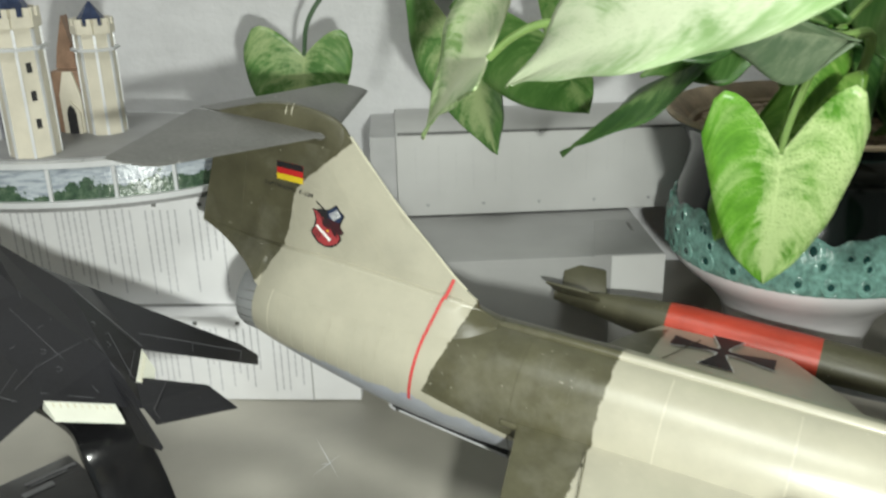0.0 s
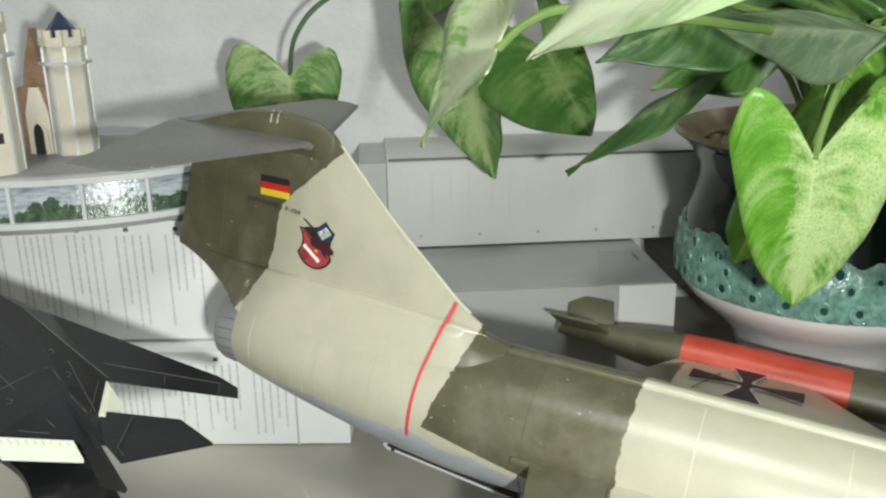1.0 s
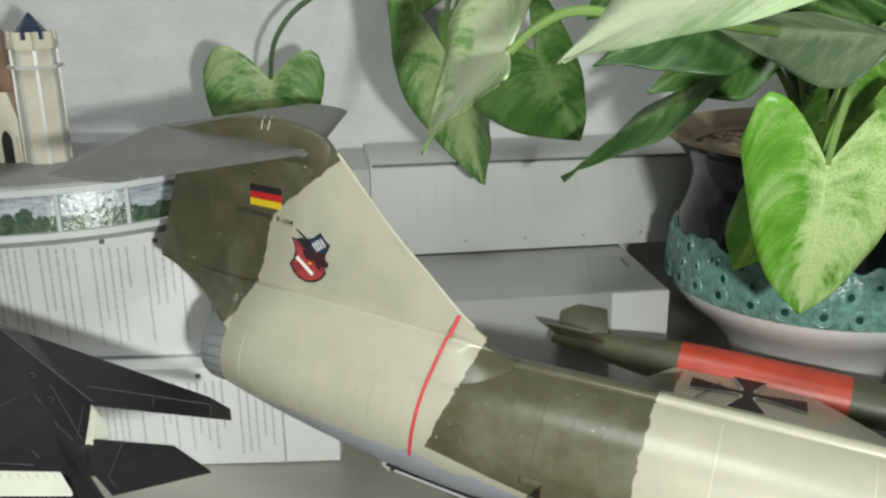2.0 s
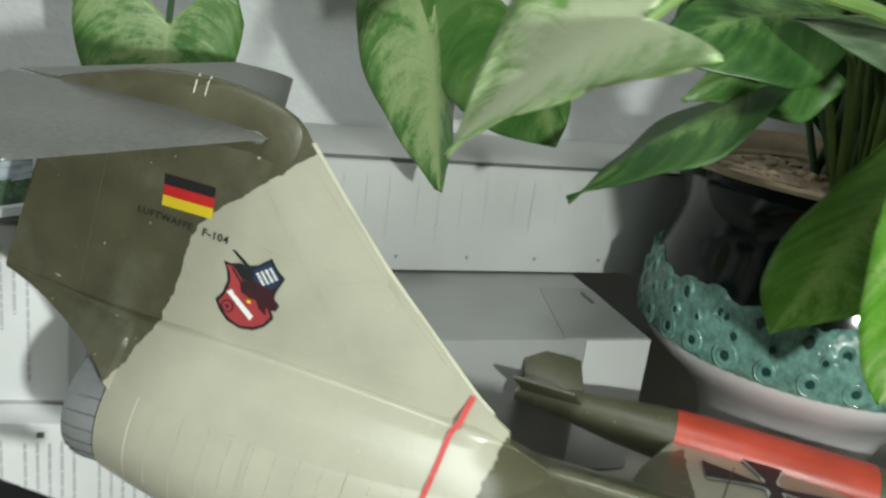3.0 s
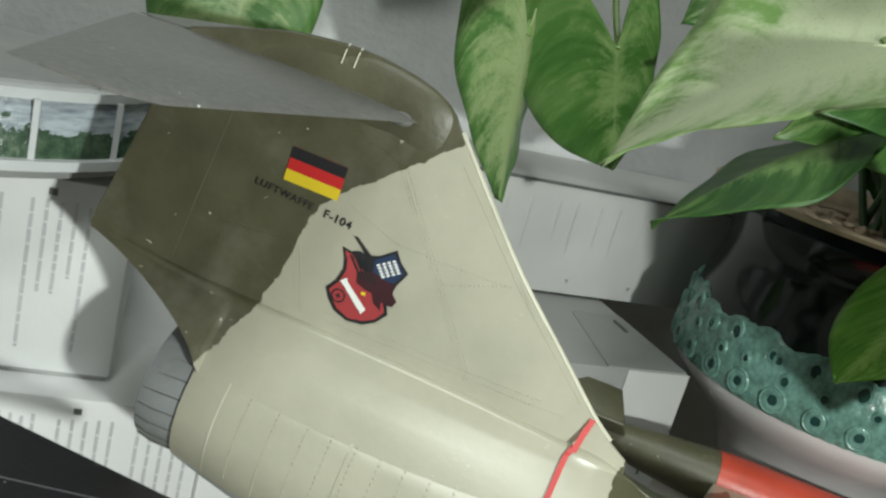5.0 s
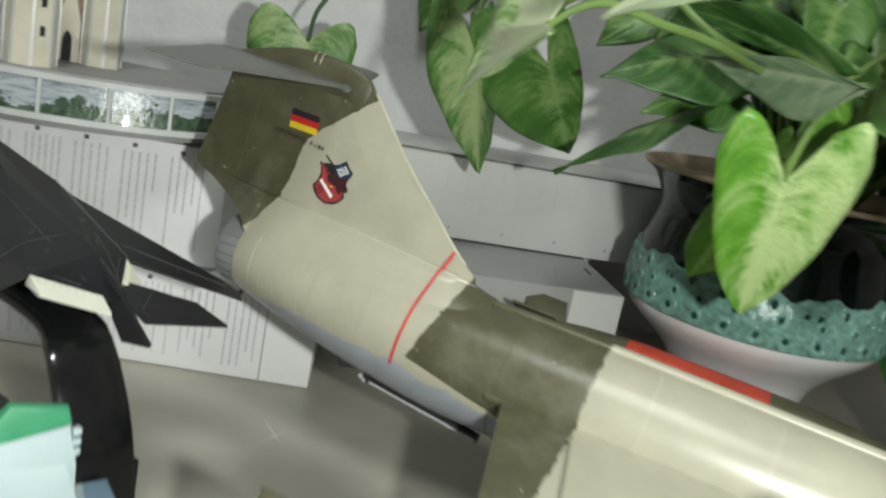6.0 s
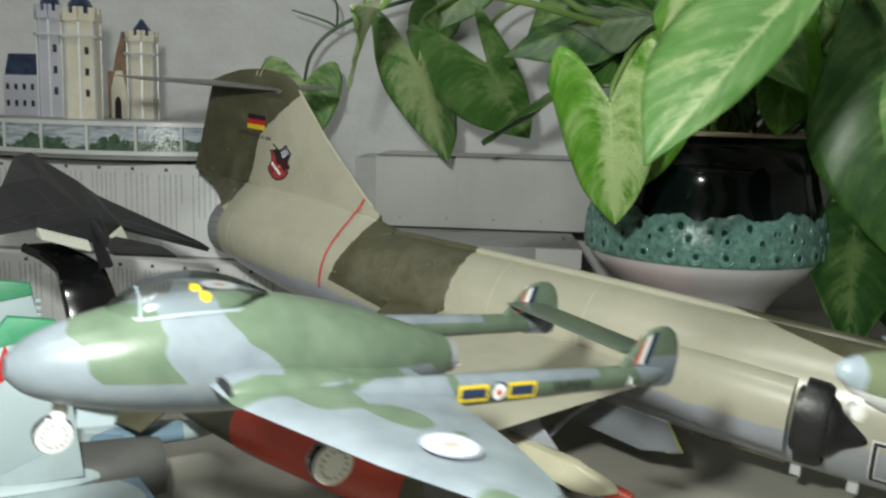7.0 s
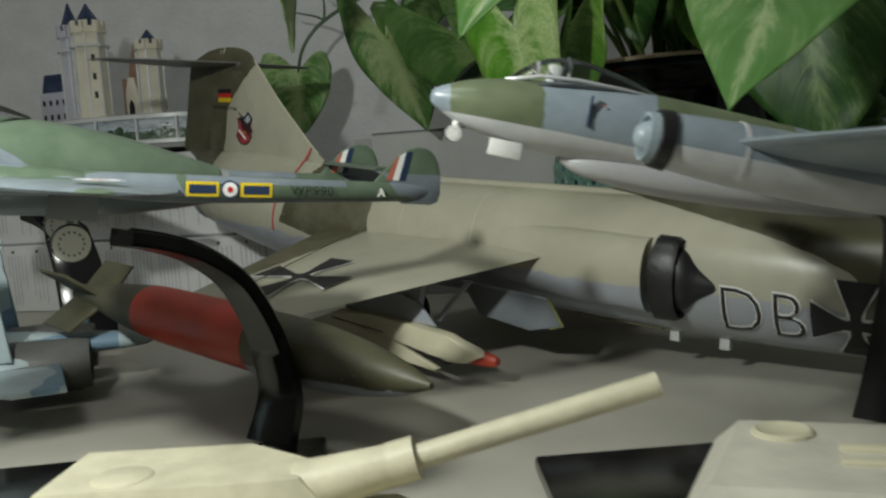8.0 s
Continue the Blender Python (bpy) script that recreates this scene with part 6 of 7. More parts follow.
def tower(x, y, r, h, roof, mat, windows=True, battlement=True):
    zb = 0.0178
    def poly(rad, z, n=8):
        return [(x + rad * math.cos(2 * math.pi * (i + 0.5) / n), y + rad * math.sin(2 * math.pi * (i + 0.5) / n), z) for i in range(n)]
    t = part("tower", loft([poly(r, zb), poly(r * 0.96, zb + h * 0.80), poly(r * 0.96, zb + h)]), mat, castle, "octagonal castle tower", False)
    part("gallery", loft([poly(r * 1.20, zb + h * 0.775), poly(r * 1.22, zb + h * 0.80)]), M_LEDGE, t, "", False)
    for i in range(8):
        a = 2 * math.pi * i / 8
        d = r * 0.96 * math.cos(math.pi / 8)
        q = Matrix.Translation((x, y, 0)) @ Matrix.Rotation(a, 4, "Z")
        if battlement:
            part("battlement", moved(box(d - 0.0004, d + 0.0010, -r * 0.38, r * 0.38, zb + h * 0.93, zb + h * 1.0), q), mat, t, "", False)
            for k in (-1, 1):
                part("merlon", moved(box(d - 0.0004, d + 0.0010, k * r * 0.24 - r * 0.11, k * r * 0.24 + r * 0.11, zb + h, zb + h * 1.06), q), mat, t, "", False)
        part("pilaster", moved(box(r * 0.985 - 0.0008, r * 0.985 + 0.0003, -0.0005, 0.0005, zb, zb + h * 0.92), Matrix.Translation((x, y, 0)) @ Matrix.Rotation(a + math.pi / 8, 4, "Z")), M_LEDGE, t, "", False)
        if windows and i == 7:
            for k in range(3):
                part("window", moved(box(d - 0.0010, d + 0.0003, -0.0009, 0.0009, zb + h * (0.22 + 0.20 * k), zb + h * (0.29 + 0.20 * k)), q), M_BLACKPRINT, t, "", False)
    if roof:
        part("roof", loft([poly(r * 0.80, zb + h * 1.0), poly(r * 0.62, zb + h * 1.0 + roof * 0.35), poly(0.0004, zb + h * 1.0 + roof)]), M_ROOFBLUE, t, "dark blue pointed roof", False)
    return t


tower(0.0000, -0.0290, 0.0088, 0.0485, 0.0125, M_STONE)
tower(0.0145, 0.0030, 0.0074, 0.0415, 0.0085, M_STONE, False)
tower(-0.0290, -0.006, 0.0068, 0.0520, 0.0160, M_LILAC)
gate = part("gatehouse", box(-0.004, 0.0085, 0.002, 0.016, 0.0178, 0.0420, 0.0003), M_BRICKBROWN, castle, "brown brick gatehouse")
part("gable", plate([(-0.0045, 0.0420), (0.0088, 0.0420), (0.0080, 0.0505), (0.0030, 0.0500), (0.0005, 0.0620), (-0.0030, 0.0500)], "y", 0.012, 0.006), M_BRICKBROWN, gate)
part("gate_front", plate([(-0.0015, 0.0178), (0.0068, 0.0178), (0.0068, 0.0330), (0.0045, 0.0420), (0.0010, 0.0420), (-0.0015, 0.0330)], "y", 0.0012, 0.0016, 0.0003), M_STONE, gate)
part("doorway", plate([(0.0008, 0.0178), (0.0046, 0.0178), (0.0046, 0.0262), (0.0040, 0.0282), (0.0027, 0.0296), (0.0014, 0.0282), (0.0008, 0.0262)], "y", 0.0004, 0.0014), M_BLACKPRINT, gate)
part("arch", plate([(0.0046, 0.0178), (0.0060, 0.0178), (0.0060, 0.0268), (0.0027, 0.0310), (0.0027, 0.0296), (0.0040, 0.0282), (0.0046, 0.0262)], "y", 0.0000, 0.0014), M_STONE, gate)
hall = part("hall", box(-0.0640, -0.0390, 0.006, 0.024, 0.0178, 0.0390, 0.0003), M_LILAC, castle, "pale palace wing")
part("roof", plate([(-0.0655, 0.0390), (-0.0375, 0.0390), (-0.0400, 0.0500), (-0.0630, 0.0500)], "y", 0.015, 0.010), M_ROOFBLUE, hall)
for k in range(5):
    for z in (0.0230, 0.0315):
        part("window", box(-0.0620 + 0.0046 * k, -0.0605 + 0.0046 * k, 0.0055, 0.0068, z, z + 0.0030), M_BLACKPRINT, hall, "", False)

# ---- flower pot ----
POT = (0.1508, 0.3449)
pot = thing("flower_pot", pose(POT[0], POT[1], 0) @ Matrix.Diagonal((0.923, 0.923, 1.015, 1)), "glazed bowl pot, white below, teal lace band, black glossy neck", "pot")
white = smooth_rows([(0.030, 0.0), (0.031, 0.002), (0.0305, 0.008), (0.0315, 0.016), (0.0355, 0.026), (0.0430, 0.034), (0.0520, 0.0410), (0.0575, 0.0465), (0.0597, 0.0525)], 4)
part("bowl", spin([(0.0, 0.0)] + white + [(0.054, 0.0525)], 72, None, True), M_POTWHITE, pot, "white glazed bowl")
neck = smooth_rows([(0.0598, 0.0515), (0.0600, 0.060), (0.0575, 0.072), (0.0540, 0.084), (0.0538, 0.092), (0.0585, 0.100), (0.0645, 0.1045)], 4)
part("neck", spin(neck + [(0.0632, 0.1052), (0.0575, 0.1018), (0.0522, 0.0960), (0.0505, 0.0840), (0.0490, 0.060)], 72, None, True), M_POTBLACK, pot, "black glossy glazed neck")
part("rim", spin([(0.0645, 0.1046), (0.0649, 0.1057), (0.0632, 0.1064), (0.0580, 0.1036), (0.0535, 0.0990), (0.0526, 0.0960), (0.0530, 0.0992), (0.0590, 0.1030)], 72, None, True), M_BISCUIT, pot, "unglazed brown inner rim")
single("soil", moved(spin([(0.0, 0.1012), (0.030, 0.1008), (0.0478, 0.0990), (0.0478, 0.089), (0.0, 0.089)], 40), Matrix.Translation((POT[0], POT[1], 0))), M_SOIL, "pale brown clay granules filling the pot", "soil")


rng = random.Random(31)
pebbles = bmesh.new()
for k in range(230):
    a, r = rng.uniform(0, 2 * math.pi), 0.046 * math.sqrt(rng.random())
    q = Matrix.LocRotScale((POT[0] + r * math.cos(a), POT[1] + r * math.sin(a), 0.1012 - 0.0018 * (r / 0.046) ** 2 + rng.uniform(-0.0006, 0.0008)), None, (rng.uniform(0.0016, 0.0034), rng.uniform(0.0016, 0.0034), rng.uniform(0.0011, 0.0021)))
    bmesh.ops.create_icosphere(pebbles, subdivisions=1, radius=1, matrix=q @ Matrix.Rotation(rng.uniform(0, 3), 4, "Z"))
single("clay_pebbles", pebbles, M_PEBBLE, "pale brown clay pebbles lying in the pot", "pebbles", None, "stuff")


def pot_radius(z):
    for (r0, z0), (r1, z1) in zip(neck, neck[1:]):
        if z0 <= z <= z1:
            return r0 + (r1 - r0) * (z - z0) / (z1 - z0 + 1e-9)
    return 0.06


rng = random.Random(11)
lace = bmesh.new()
SCALLOPS = 13
n = 338
rows = []
for i in range(n):
    a = 2 * math.pi * i / n
    lobe = abs(math.cos(a * SCALLOPS / 2 + 0.5 * math.sin(3 * a)))
    top = 0.0692 + 0.0042 * lobe ** 1.5 * (0.75 + 0.25 * math.sin(a * 5 + 1)) + 0.0007 * math.sin(a * 29) + 0.0003 * rng.random()
    col = []
    for j, z in enumerate([0.0496, 0.0515, 0.0545, 0.0575, 0.0605, 0.0635, 0.0662, top - 0.0012, top]):
        r = pot_radius(z) + (0.0008 if 0 < j < 8 else -0.0003) + 0.0003 * math.sin(a * 84 + j * 2.1) + 0.0003 * rng.random()
        col.append(lace.verts.new((r * math.cos(a), r * math.sin(a), z)))
    rows.append(col)
for i in range(n):
    for j in range(8):
        lace.faces.new((rows[i][j], rows[(i + 1) % n][j], rows[(i + 1) % n][j + 1], rows[i][j + 1]))
band = part("lace_band", lace, M_LACE, pot, "teal openwork lace band")


def ringlet(a, z, r, eye=0.45, tall=1.0):
    """A raised ring round a dark eye on the lace band."""
    c, s = math.cos(a), math.sin(a)
    rad = pot_radius(z) + 0.0008
    q = Matrix(((-s, 0, c, rad * c), (c, 0, s, rad * s), (0, tall, 0, z), (0, 0, 0, 1)))
    prof = [(r * eye, 0.0001), (r * (eye + 0.08), 0.0006), (r * 0.66, 0.0007), (r * 0.78, 0.0004), (r * 0.84, 0.0004), (r * 0.92, 0.0006), (r * 1.0, 0.0004), (r * 1.08, -0.0003)]
    part("ringlet", moved(spin(prof, 16, None, True), q), M_LACE, band)
    part("eye", moved(spin([(0.0, 0.0005), (r * eye, 0.0005), (r * (eye + 0.02), -0.0004), (0.0, -0.0004)], 12), q), M_LACE_DARK, band)


# a row of small rings along the foot, long eyes in the scallops and scattered ones between
for k in range(30):
    ringlet(2 * math.pi * (k + 0.5 + 0.12 * rng.random()) / 30, 0.0540 + 0.0004 * rng.random(), 0.0039 + 0.0003 * rng.random(), 0.34)
for k in range(SCALLOPS):
    a = 2 * math.pi * (k + 0.14 * math.sin(3 * 2 * math.pi * k / SCALLOPS)) / SCALLOPS
    ringlet(a, 0.0668, 0.0026, 0.55, 1.35)
    for turn, z in ((0.10, 0.0612), (0.23, 0.0650), (0.35, 0.0606), (-0.16, 0.0645)):
        ringlet(a + turn + rng.uniform(-0.03, 0.03), z + rng.uniform(-0.0008, 0.0008), rng.uniform(0.0018, 0.0027), rng.uniform(0.40, 0.60), rng.uniform(1.0, 1.3))

# ---- the plant ----
plant = thing("potted_plant", pose(POT[0], POT[1], 0.085), "leafy variegated climbing plant growing out of the glazed pot", "plant")
AT = Vector((POT[0], POT[1], 0.085))


def leaf(base, tip, face, width, mat, lobe=0.30, fold=0.25, droop=0.10, ripple=0.02, twist=0.0, seed=1, arrow=0.0, tuck=0.0):
    """A heart shaped blade from its stalk to its tip, turned towards 'face'."""
    b, t = Vector(base) - AT, Vector(tip) - AT
    along = t - b
    length = along.length
    d = along / length
    up = (Vector(face) - d * Vector(face).dot(d)).normalized()
    side = d.cross(up)
    rng = random.Random(seed)
    ph = rng.random() * 6
    nu, nv = 22, 12
    bm = bmesh.new()
    uv = bm.loops.layers.uv.new("leaf")
    grid, coords = [], {}
    for i in range(nu + 1):
        u = i / nu
        row = []
        w = width / 2 * (math.sin(math.pi * min(1, u * 0.97 + 0.03) ** 0.62) ** 0.85) * (1 - 0.10 * u)
        w += arrow * (width / 2 * (0.60 + 0.40 * math.sin(math.pi * min(1, 0.35 + u))) * (1 - u ** 2.0) - w)
        w = max(w, 0.0002 if 0 < i < nu else 0.0001)
        for j in range(nv + 1):
            v = 2 * j / nv - 1
            back = lobe * length * abs(v) ** 1.2 * (1 - 0.5 * max(0.0, abs(v) - 0.6) / 0.4) * max(0.0, 1 - u * 1.5) ** 1.5
            back += arrow * (lobe * length * math.sin(abs(v) * 2.0) / 0.97 * max(0.0, 1 - u * 1.15) ** 2 - back)
            lift = fold * abs(v) * w - droop * length * u * u + 1.6 * ripple * length * math.sin(6 * u + 3 * v + ph) * abs(v)
            lift += 0.0012 * length * math.cos(u * 60 - abs(v) * 12) * (1 - abs(v))
            tw = twist * u
            vs = v
            if v * tuck < 0:
                # this half is curled under
                vs, lift = v * (1 - abs(tuck) * 0.72), lift + abs(tuck) * 0.12 * w * abs(v)
            p = b + d * (u * length - back) + (side * math.cos(tw) + up * math.sin(tw)) * vs * w + up * lift
            vert = bm.verts.new(p)
            coords[vert] = (u, (v + 1) / 2)
            row.append(vert)
        grid.append(row)
    for i in range(nu):
        for j in range(nv):
            f = bm.faces.new((grid[i][j], grid[i + 1][j], grid[i + 1][j + 1], grid[i][j + 1]))
            for lp in f.loops:
                lp[uv].uv = coords[lp.vert]
    me = bpy.data.meshes.new("leaf")
    bm.to_mesh(me)
    bm.free()
    me.materials.append(mat)
    me.shade_smooth()
    ob = new("leaf", me)
    ob.parent = plant
    thick = ob.modifiers.new("blade", "SOLIDIFY")
    thick.thickness = 0.00045
    return ob


def stalk(points, r0=0.0013, r1=0.0009, mat=None):
    rows = smooth_rows([tuple(Vector(p) - AT) for p in points], 6)
    k = len(rows)
    ob = part("stem", tube(rows, [r0 + (r1 - r0) * i / (k - 1) for i in range(k)], 8), mat or M_STEM, plant)
    return ob


def blade(base, tip, left, right, mat, lobe=0.35, wide=0.35, bow=(0, 0, 0), bulge=0.10, ripple=0.015, blunt=2.0, neck=0.60, seed=1, curl=(0, 0, 0)):
    """An arrow shaped leaf through its stalk end, its tip and the widest points of its two halves, which may be folded against each other; 'curl' bends the left lobe."""
    b, t, bow = Vector(base) - AT, Vector(tip) - AT, Vector(bow)
    length = (t - b).length
    def rib(u):
        return b + (t - b) * u + bow * 4 * u * (1 - u)
    def spread(u):
        return (neck + (1 - neck) * math.sin(math.pi * min(1, 0.5 + (u - wide) * (1.3 if u < wide else 0.8)))) * (1 - u ** blunt) + 0.002
    halves = {-1: (Vector(left) - AT - rib(wide)) / spread(wide), 1: (Vector(right) - AT - rib(wide)) / spread(wide)}
    d = (t - b) / length
    out = (d.cross(halves[1]).normalized() + halves[-1].cross(d).normalized()).normalized()
    rng = random.Random(seed)
    ph = rng.random() * 6
    nu, nv = 26, 16
    bm = bmesh.new()
    uv = bm.loops.layers.uv.new("leaf")
    grid, coords = [], {}
    for i in range(nu + 1):
        u, row = i / nu, []
        for j in range(nv + 1):
            v = 2 * j / nv - 1
            q = abs(v)
            h = halves[1 if v > 0 else -1]
            ear = math.sin(math.pi / 2 * min(1.0, q / 0.78)) if q < 0.78 else 1 - 0.62 * ((q - 0.78) / 0.22) ** 2
            back = lobe * length * ear * max(0.0, 1 - u * 1.15) ** 2
            wave = ripple * length * (math.sin(7 * u + 2 * v + ph) * q + 0.5 * math.sin(19 * u + ph * 2 + 5 * v) * q * q)
            furrow = 0.0010 * length * math.cos(u * 62 - q * 14) * (1 - q)
            p = rib(u) + h * q * spread(u) - d * back + Vector(curl) * (ear * max(0.0, 1 - u * 1.15) ** 2 if v < 0 else 0.0) - out * (bulge * h.length * (q * q - q * 1.1) * spread(u) + wave + furrow)
            vert = bm.verts.new(p)
            coords[vert] = (u, (v + 1) / 2)
            row.append(vert)
        grid.append(row)
    for i in range(nu):
        for j in range(nv):
            f = bm.faces.new((grid[i][j], grid[i + 1][j], grid[i + 1][j + 1], grid[i][j + 1]))
            for lp in f.loops:
                lp[uv].uv = coords[lp.vert]
    me = bpy.data.meshes.new("leaf")
    bm.to_mesh(me)
    bm.free()
    me.materials.append(mat)
    me.shade_smooth()
    ob = new("leaf", me)
    ob.parent = plant
    thick = ob.modifiers.new("blade", "SOLIDIFY")
    thick.thickness = 0.0004
    return ob


def heart(base, tip, face, width, mat, **more):
    """A flat leaf turned towards 'face'."""
    b, t = Vector(base), Vector(tip)
    d = (t - b).normalized()
    up = (Vector(face) - d * Vector(face).dot(d)).normalized()
    foot, side = b + (t - b) * more.get("wide", 0.35), d.cross(up) * width / 2
    return blade(base, tip, foot - side, foot + side, mat, **more)


# bright arrow leaf hanging in front of the pot, and a wide one behind it
blade((0.0977, 0.2408, 0.1183), (0.1032, 0.2577, 0.0712), (0.0828, 0.2490, 0.0985), (0.1152, 0.2400, 0.1010), M_LEAF_BRIGHT, 0.44, 0.40, (0, -0.001, 0), 0.12, 0.012, 2.3, 1.12, 3)
stalk([(0.140, 0.325, 0.098), (0.130, 0.290, 0.140), (0.112, 0.256, 0.146), (0.1000, 0.2425, 0.1280), (0.0977, 0.2410, 0.1183)], 0.0012, 0.0010)
blade((0.1140, 0.2790, 0.1220), (0.0975, 0.2930, 0.0726), (0.0985, 0.3010, 0.0930), (0.1275, 0.2685, 0.1000), M_LEAF_PLAIN, 0.30, 0.45, (0, 0, 0), 0.10, 0.015, 3.4, 0.70, 4)
stalk([(0.142, 0.330, 0.098), (0.134, 0.300, 0.140), (0.1140, 0.2790, 0.1220)], 0.0012, 0.0010)
# pale leaf folded along its rib, over the tail: one half turned up, the other hanging
blade((0.0148, 0.2254, 0.1489), (-0.0035, 0.2560, 0.1205), (0.0070, 0.2290, 0.1383), (0.0050, 0.2480, 0.1575), M_LEAF_PALE, 0.45, 0.30, (0.0, -0.001, 0.0035), 0.22, 0.018, 1.7, 0.95, 5, (-0.0105, -0.0105, -0.0110))
stalk([(0.145, 0.33, 0.098), (0.120, 0.300, 0.140), (0.075, 0.250, 0.152), (0.0450, 0.2310, 0.1555), (0.0300, 0.2260, 0.1575), (0.0210, 0.2245, 0.1545), (0.0148, 0.2254, 0.1489)], 0.0015, 0.0010)
# pale leaf high above, close to the eye at first, its tip pointing away
blade((0.0450, 0.1240, 0.1765), (0.0175, 0.1771, 0.1515), (0.0300, 0.1400, 0.1860), (0.0420, 0.1345, 0.1625), M_LEAF_WHITE, 0.30, 0.28, (0, 0, 0), 0.15, 0.030, 1.4, 0.75, 6)
stalk([(0.150, 0.33, 0.098), (0.140, 0.270, 0.178), (0.100, 0.180, 0.195), (0.0620, 0.1330, 0.1900), (0.0450, 0.1240, 0.1765)], 0.0017, 0.0012)
# leaf over the bowl, seen against its dull underside, and the dark one whose stalk crosses it
blade((0.1125, 0.2430, 0.1495), (0.0815, 0.2905, 0.1505), (0.0950, 0.2660, 0.1545), (0.0965, 0.2530, 0.1372), M_LEAF_DULL, 0.08, 0.50, (0, 0, 0), 0.10, 0.02, 2.2, 0.30, 8)
stalk([(0.0720, 0.3020, 0.1680), (0.0800, 0.2950, 0.1610), (0.0887, 0.2845, 0.1553), (0.1000, 0.2660, 0.1512), (0.1127, 0.2500, 0.1494), (0.1280, 0.2620, 0.1450), (0.146, 0.325, 0.098)], 0.0014, 0.0016, M_STEM)
blade((0.1120, 0.2560, 0.1520), (0.0740, 0.3050, 0.1660), (0.0870, 0.2760, 0.1700), (0.1000, 0.2740, 0.1540), M_LEAF_DARK, 0.15, 0.45, (0, 0, 0.002), 0.10, 0.02, 2.0, 0.55, 81)
# young leaf still half folded
blade((0.1128, 0.2545, 0.1485), (0.0995, 0.2490, 0.1190), (0.1035, 0.2500, 0.1400), (0.1175, 0.2530, 0.1370), M_LEAF_PLAIN, 0.10, 0.42, (0, 0, 0), 0.10, 0.01, 2.0, 0.40, 9)
stalk([(0.148, 0.330, 0.098), (0.142, 0.280, 0.160), (0.1128, 0.2545, 0.1485)], 0.0012, 0.0009)
# yellow-green leaf end hanging in from above
blade((0.1270, 0.1930, 0.1720), (0.1100, 0.1965, 0.1395), (0.1095, 0.2110, 0.1510), (0.1235, 0.1790, 0.1510), M_LEAF_BRIGHT, 0.20, 0.55, (0, 0, 0), 0.12, 0.015, 4.0, 0.70, 82)
stalk([(0.152, 0.332, 0.098), (0.158, 0.270, 0.175), (0.1400, 0.2100, 0.1900), (0.1270, 0.1930, 0.1720)], 0.0015, 0.0012)
# near leaves towards the viewer
blade((0.1413, 0.1414, 0.1512), (0.1020, 0.1360, 0.1015), (0.1045, 0.1480, 0.1340), (0.1290, 0.1375, 0.1237), M_LEAF_NEAR, 0.20, 0.45, (0, 0, 0), 0.14, 0.014, 3.2, 0.60, 7)
stalk([(0.155, 0.33, 0.098), (0.164, 0.270, 0.165), (0.160, 0.190, 0.178), (0.1413, 0.1414, 0.1512)], 0.0018, 0.0013)
heart((0.1970, 0.1620, 0.1390), (0.1715, 0.1152, 0.0745), (-0.35, -1, 0.2), 0.0520, M_LEAF_NEAR, lobe=0.30, wide=0.45, bulge=0.10, ripple=0.012, blunt=2.2, neck=0.55, seed=10)
stalk([(0.165, 0.33, 0.098), (0.190, 0.270, 0.160), (0.206, 0.200, 0.165), (0.1970, 0.1620, 0.1390)], 0.0018, 0.0013)
# leaves hanging by the wall
blade((0.0105, 0.3420, 0.1350), (0.0231, 0.3617, 0.0868), (-0.0040, 0.3440, 0.1170), (0.0275, 0.3690, 0.1120), M_LEAF_SPLASH, 0.50, 0.42, (0, 0, 0), 0.12, 0.018, 2.1, 0.80, 11)
blade((0.0425, 0.3560, 0.1370), (0.0640, 0.3770, 0.1003), (0.0225, 0.3560, 0.1140), (0.0620, 0.3650, 0.1270), M_LEAF, 0.60, 0.45, (0, 0, 0), 0.12, 0.018, 3.0, 0.95, 13)
heart((0.0060, 0.4380, 0.1740), (-0.0090, 0.4380, 0.1395), (-0.2, -1, 0.1), 0.0320, M_LEAF, lobe=0.30, seed=15)
heart((0.0330, 0.3650, 0.1800), (0.0180, 0.3520, 0.1520), (-0.1, -1, 0.3), 0.0300, M_LEAF, lobe=0.30, seed=16)
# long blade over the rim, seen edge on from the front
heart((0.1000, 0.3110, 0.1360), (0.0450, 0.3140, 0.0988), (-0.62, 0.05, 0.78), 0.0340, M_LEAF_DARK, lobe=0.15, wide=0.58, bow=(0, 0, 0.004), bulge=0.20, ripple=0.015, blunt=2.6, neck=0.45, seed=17)
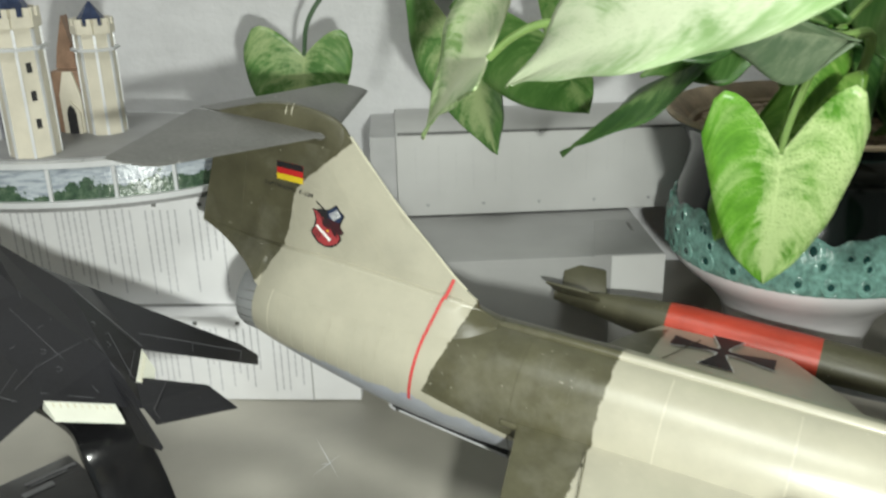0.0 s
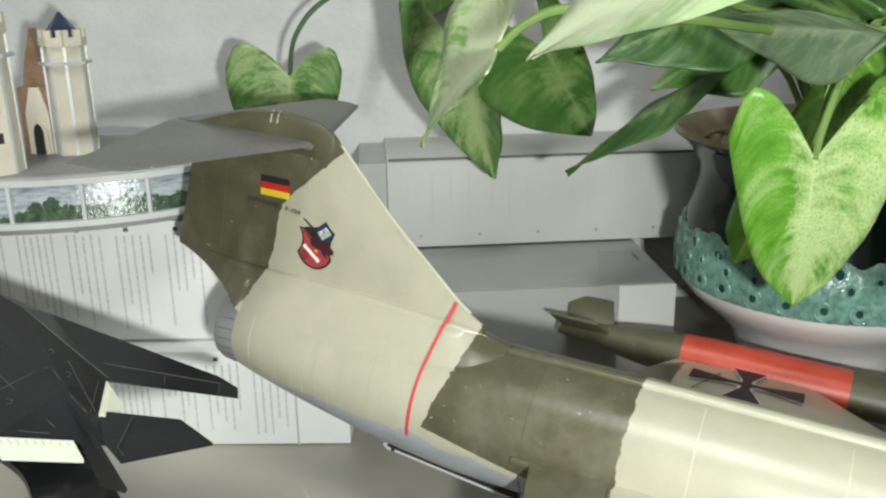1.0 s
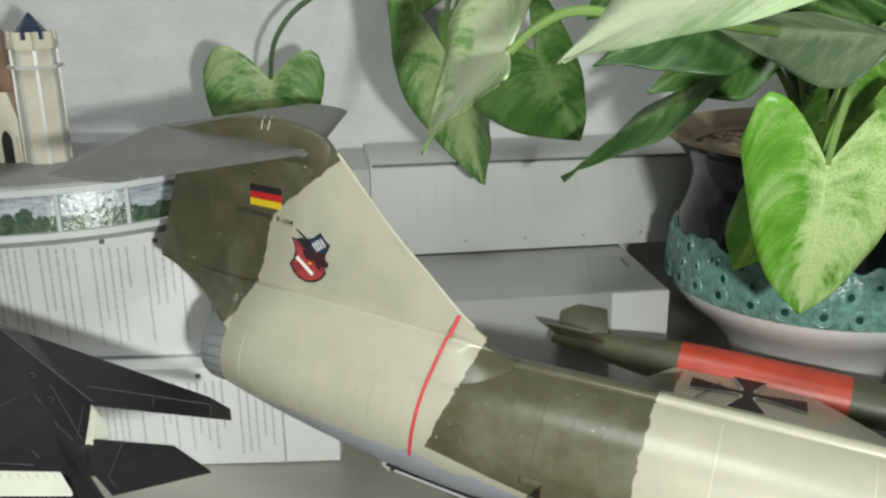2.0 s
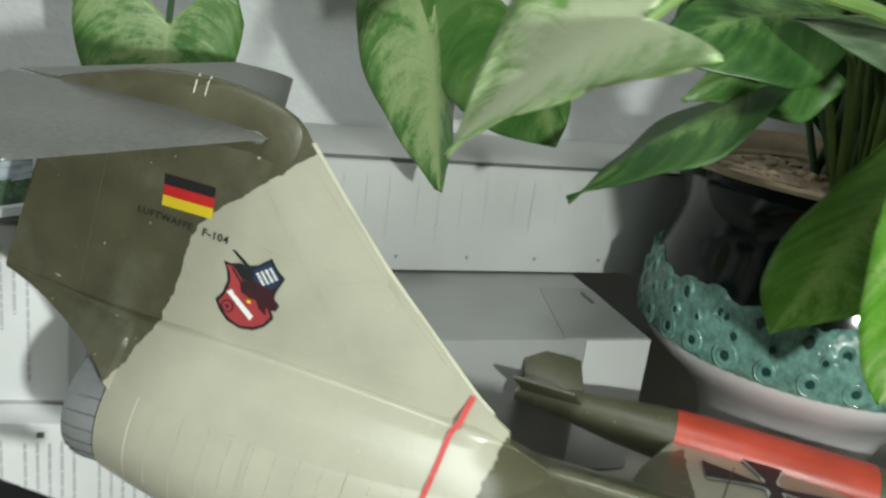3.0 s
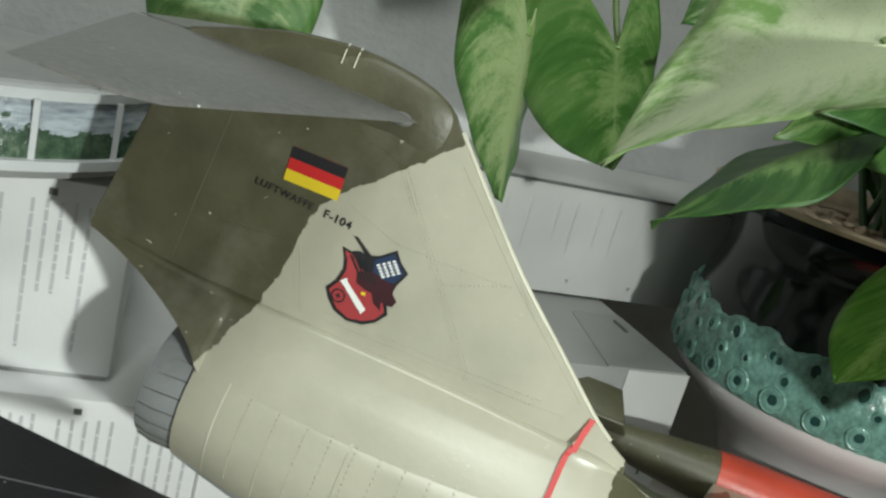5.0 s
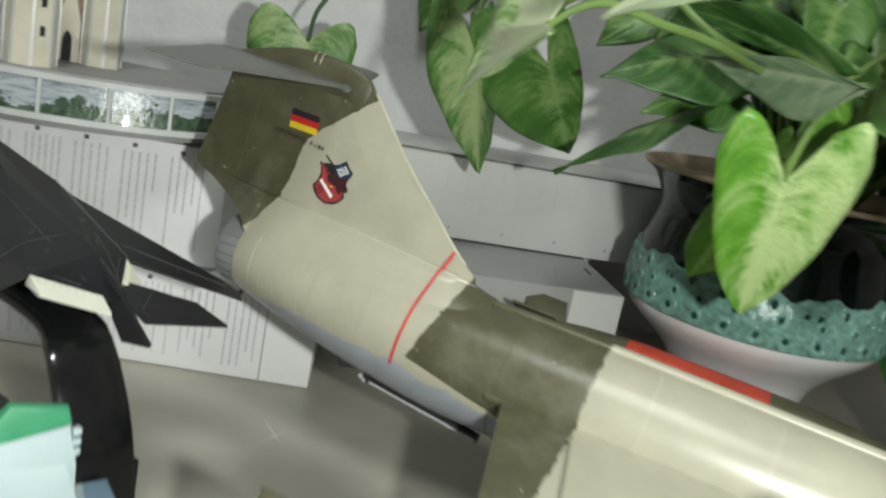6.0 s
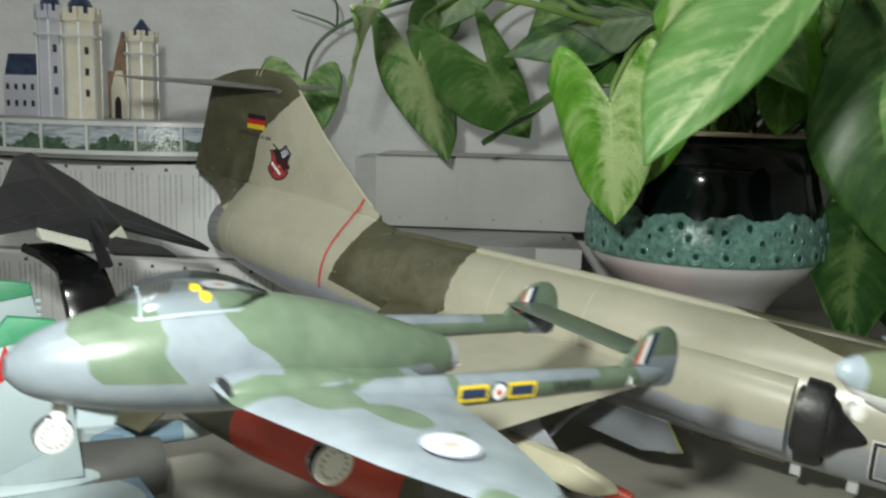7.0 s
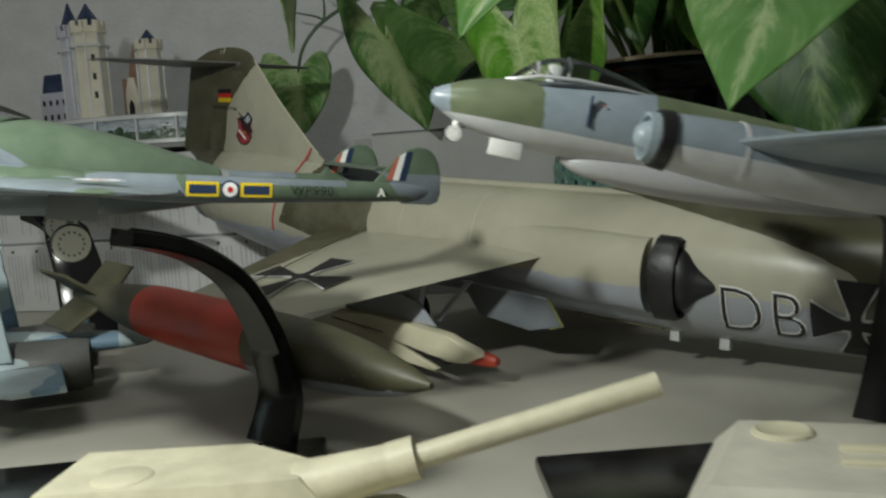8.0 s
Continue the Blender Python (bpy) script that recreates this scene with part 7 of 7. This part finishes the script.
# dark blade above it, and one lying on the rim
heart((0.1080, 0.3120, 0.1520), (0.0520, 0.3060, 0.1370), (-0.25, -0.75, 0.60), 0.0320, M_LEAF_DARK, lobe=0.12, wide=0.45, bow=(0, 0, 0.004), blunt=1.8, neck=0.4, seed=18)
heart((0.1060, 0.3120, 0.1400), (0.0730, 0.3180, 0.1265), (-0.25, -0.75, 0.60), 0.0260, M_LEAF, lobe=0.15, wide=0.40, bow=(0, 0, 0.003), blunt=1.8, neck=0.5, seed=20)
for p in (((0.0105, 0.3420, 0.1350), (0.012, 0.352, 0.160), (0.050, 0.370, 0.180)), ((0.0425, 0.3560, 0.1370), (0.044, 0.370, 0.160), (0.070, 0.375, 0.176)), ((0.0330, 0.3650, 0.1800), (0.046, 0.366, 0.186), (0.070, 0.375, 0.176)),
          ((0.1000, 0.3110, 0.1360), (0.120, 0.325, 0.132), (0.140, 0.335, 0.098)), ((0.1080, 0.3120, 0.1520), (0.128, 0.325, 0.145), (0.142, 0.335, 0.098)), ((0.1060, 0.3120, 0.1400), (0.122, 0.320, 0.140), (0.138, 0.332, 0.098))):
    stalk(p, 0.0009, 0.0013)
# pair on the wall with its vine
blade((-0.0575, 0.3770, 0.1270), (-0.0610, 0.3790, 0.0880), (-0.0830, 0.3770, 0.1190), (-0.0385, 0.3780, 0.1160), M_LEAF_SPLASH, 0.34, 0.20, (0, 0, 0), 0.10, 0.02, 2.0, 0.96, 19)
stalk([(-0.0575, 0.3770, 0.1270), (-0.0550, 0.3820, 0.1420), (-0.0420, 0.3850, 0.1560), (-0.0100, 0.3850, 0.1690), (0.0500, 0.3750, 0.1800), (0.1150, 0.3550, 0.1600), (0.145, 0.34, 0.098)], 0.0009, 0.0015, M_STEM_DARK)
stalk([(-0.0420, 0.3850, 0.1560), (-0.0500, 0.3900, 0.1600), (-0.0700, 0.3950, 0.1660)], 0.0008, 0.0004, M_STEM_DARK)
stalk([(-0.0420, 0.3850, 0.1560), (-0.0440, 0.3900, 0.1700), (-0.0560, 0.3950, 0.1800)], 0.0008, 0.0004, M_STEM_DARK)
# crown over the pot
leaf((0.1400, 0.2900, 0.1620), (0.1750, 0.2700, 0.1250), (0.2, -1, 0.4), 0.0420, M_LEAF, 0.25, 0.2, 0.08, 0.03, 0, 31)
blade((0.1720, 0.2860, 0.1550), (0.1665, 0.2800, 0.1072), (0.1570, 0.2800, 0.1230), (0.1815, 0.2830, 0.1230), M_LEAF_PLAIN, 0.25, 0.60, (0, 0, 0), 0.12, 0.015, 4.0, 0.70, 33)
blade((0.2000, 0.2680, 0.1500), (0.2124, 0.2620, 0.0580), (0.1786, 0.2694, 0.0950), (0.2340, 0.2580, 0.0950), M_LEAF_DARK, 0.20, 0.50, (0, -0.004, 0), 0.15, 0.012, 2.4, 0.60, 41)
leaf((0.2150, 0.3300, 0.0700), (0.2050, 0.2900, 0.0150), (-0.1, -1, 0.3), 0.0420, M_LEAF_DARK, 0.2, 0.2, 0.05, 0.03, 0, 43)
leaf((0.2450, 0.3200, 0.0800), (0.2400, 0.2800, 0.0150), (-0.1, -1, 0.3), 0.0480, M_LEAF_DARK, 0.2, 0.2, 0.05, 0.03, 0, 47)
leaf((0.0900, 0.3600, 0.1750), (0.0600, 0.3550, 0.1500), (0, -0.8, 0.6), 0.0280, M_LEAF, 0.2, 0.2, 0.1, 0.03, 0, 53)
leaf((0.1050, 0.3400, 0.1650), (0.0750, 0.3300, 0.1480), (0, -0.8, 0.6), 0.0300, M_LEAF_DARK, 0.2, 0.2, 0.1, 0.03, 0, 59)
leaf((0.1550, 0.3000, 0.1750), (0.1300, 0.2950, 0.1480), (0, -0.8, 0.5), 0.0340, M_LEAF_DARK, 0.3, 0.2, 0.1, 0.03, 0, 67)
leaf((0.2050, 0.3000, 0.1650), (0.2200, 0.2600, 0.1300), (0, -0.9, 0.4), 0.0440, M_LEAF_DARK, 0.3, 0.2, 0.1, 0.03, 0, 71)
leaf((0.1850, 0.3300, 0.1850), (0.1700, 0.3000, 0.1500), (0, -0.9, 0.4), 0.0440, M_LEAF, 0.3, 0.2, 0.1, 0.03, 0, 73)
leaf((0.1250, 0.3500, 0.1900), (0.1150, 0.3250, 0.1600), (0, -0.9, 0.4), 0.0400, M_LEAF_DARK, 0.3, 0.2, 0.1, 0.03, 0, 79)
# more foliage behind, over and beside the pot
rng = random.Random(23)
for k in range(20):
    bx, by, bz = 0.118 + 0.150 * (k % 10) / 9 + rng.uniform(-0.008, 0.008), 0.335 + rng.uniform(-0.03, 0.035), (0.158 if k < 10 else 0.190) + rng.uniform(-0.012, 0.014)
    run = Vector((rng.uniform(-0.024, 0.024), rng.uniform(-0.030, -0.004), rng.uniform(-0.046, -0.026)))
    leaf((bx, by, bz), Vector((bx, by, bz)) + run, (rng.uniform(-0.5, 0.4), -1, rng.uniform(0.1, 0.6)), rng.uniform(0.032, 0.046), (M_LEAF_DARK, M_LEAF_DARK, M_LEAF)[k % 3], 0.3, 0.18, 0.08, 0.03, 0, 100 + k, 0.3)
    stalk([(0.160 + rng.uniform(-0.015, 0.015), 0.352 + rng.uniform(-0.012, 0.012), 0.096), (bx * 0.6 + 0.068, by + 0.022, bz - 0.02), (bx, by, bz)], 0.0013, 0.0009, M_STEM_DARK)
# blades hanging over the rim
for b, t, w, mat, seed in (((0.150, 0.318, 0.150), (0.158, 0.300, 0.109), 0.034, M_LEAF_DARK, 201), ((0.174, 0.308, 0.156), (0.177, 0.296, 0.112), 0.036, M_LEAF, 202), ((0.137, 0.322, 0.162), (0.141, 0.306, 0.120), 0.030, M_LEAF_DARK, 203),
                           ((0.196, 0.300, 0.150), (0.204, 0.280, 0.104), 0.036, M_LEAF, 204), ((0.128, 0.300, 0.176), (0.120, 0.284, 0.140), 0.030, M_LEAF, 205)):
    leaf(b, t, (0.05, -1, 0.25), w, mat, 0.35, 0.2, 0.05, 0.03, 0, seed, 0.4)
    stalk([(0.160, 0.350, 0.098), (b[0] + 0.004, b[1] + 0.02, b[2] + 0.004), b], 0.0012, 0.0009)

# foliage between the pot and the wall, its shade put into darker green
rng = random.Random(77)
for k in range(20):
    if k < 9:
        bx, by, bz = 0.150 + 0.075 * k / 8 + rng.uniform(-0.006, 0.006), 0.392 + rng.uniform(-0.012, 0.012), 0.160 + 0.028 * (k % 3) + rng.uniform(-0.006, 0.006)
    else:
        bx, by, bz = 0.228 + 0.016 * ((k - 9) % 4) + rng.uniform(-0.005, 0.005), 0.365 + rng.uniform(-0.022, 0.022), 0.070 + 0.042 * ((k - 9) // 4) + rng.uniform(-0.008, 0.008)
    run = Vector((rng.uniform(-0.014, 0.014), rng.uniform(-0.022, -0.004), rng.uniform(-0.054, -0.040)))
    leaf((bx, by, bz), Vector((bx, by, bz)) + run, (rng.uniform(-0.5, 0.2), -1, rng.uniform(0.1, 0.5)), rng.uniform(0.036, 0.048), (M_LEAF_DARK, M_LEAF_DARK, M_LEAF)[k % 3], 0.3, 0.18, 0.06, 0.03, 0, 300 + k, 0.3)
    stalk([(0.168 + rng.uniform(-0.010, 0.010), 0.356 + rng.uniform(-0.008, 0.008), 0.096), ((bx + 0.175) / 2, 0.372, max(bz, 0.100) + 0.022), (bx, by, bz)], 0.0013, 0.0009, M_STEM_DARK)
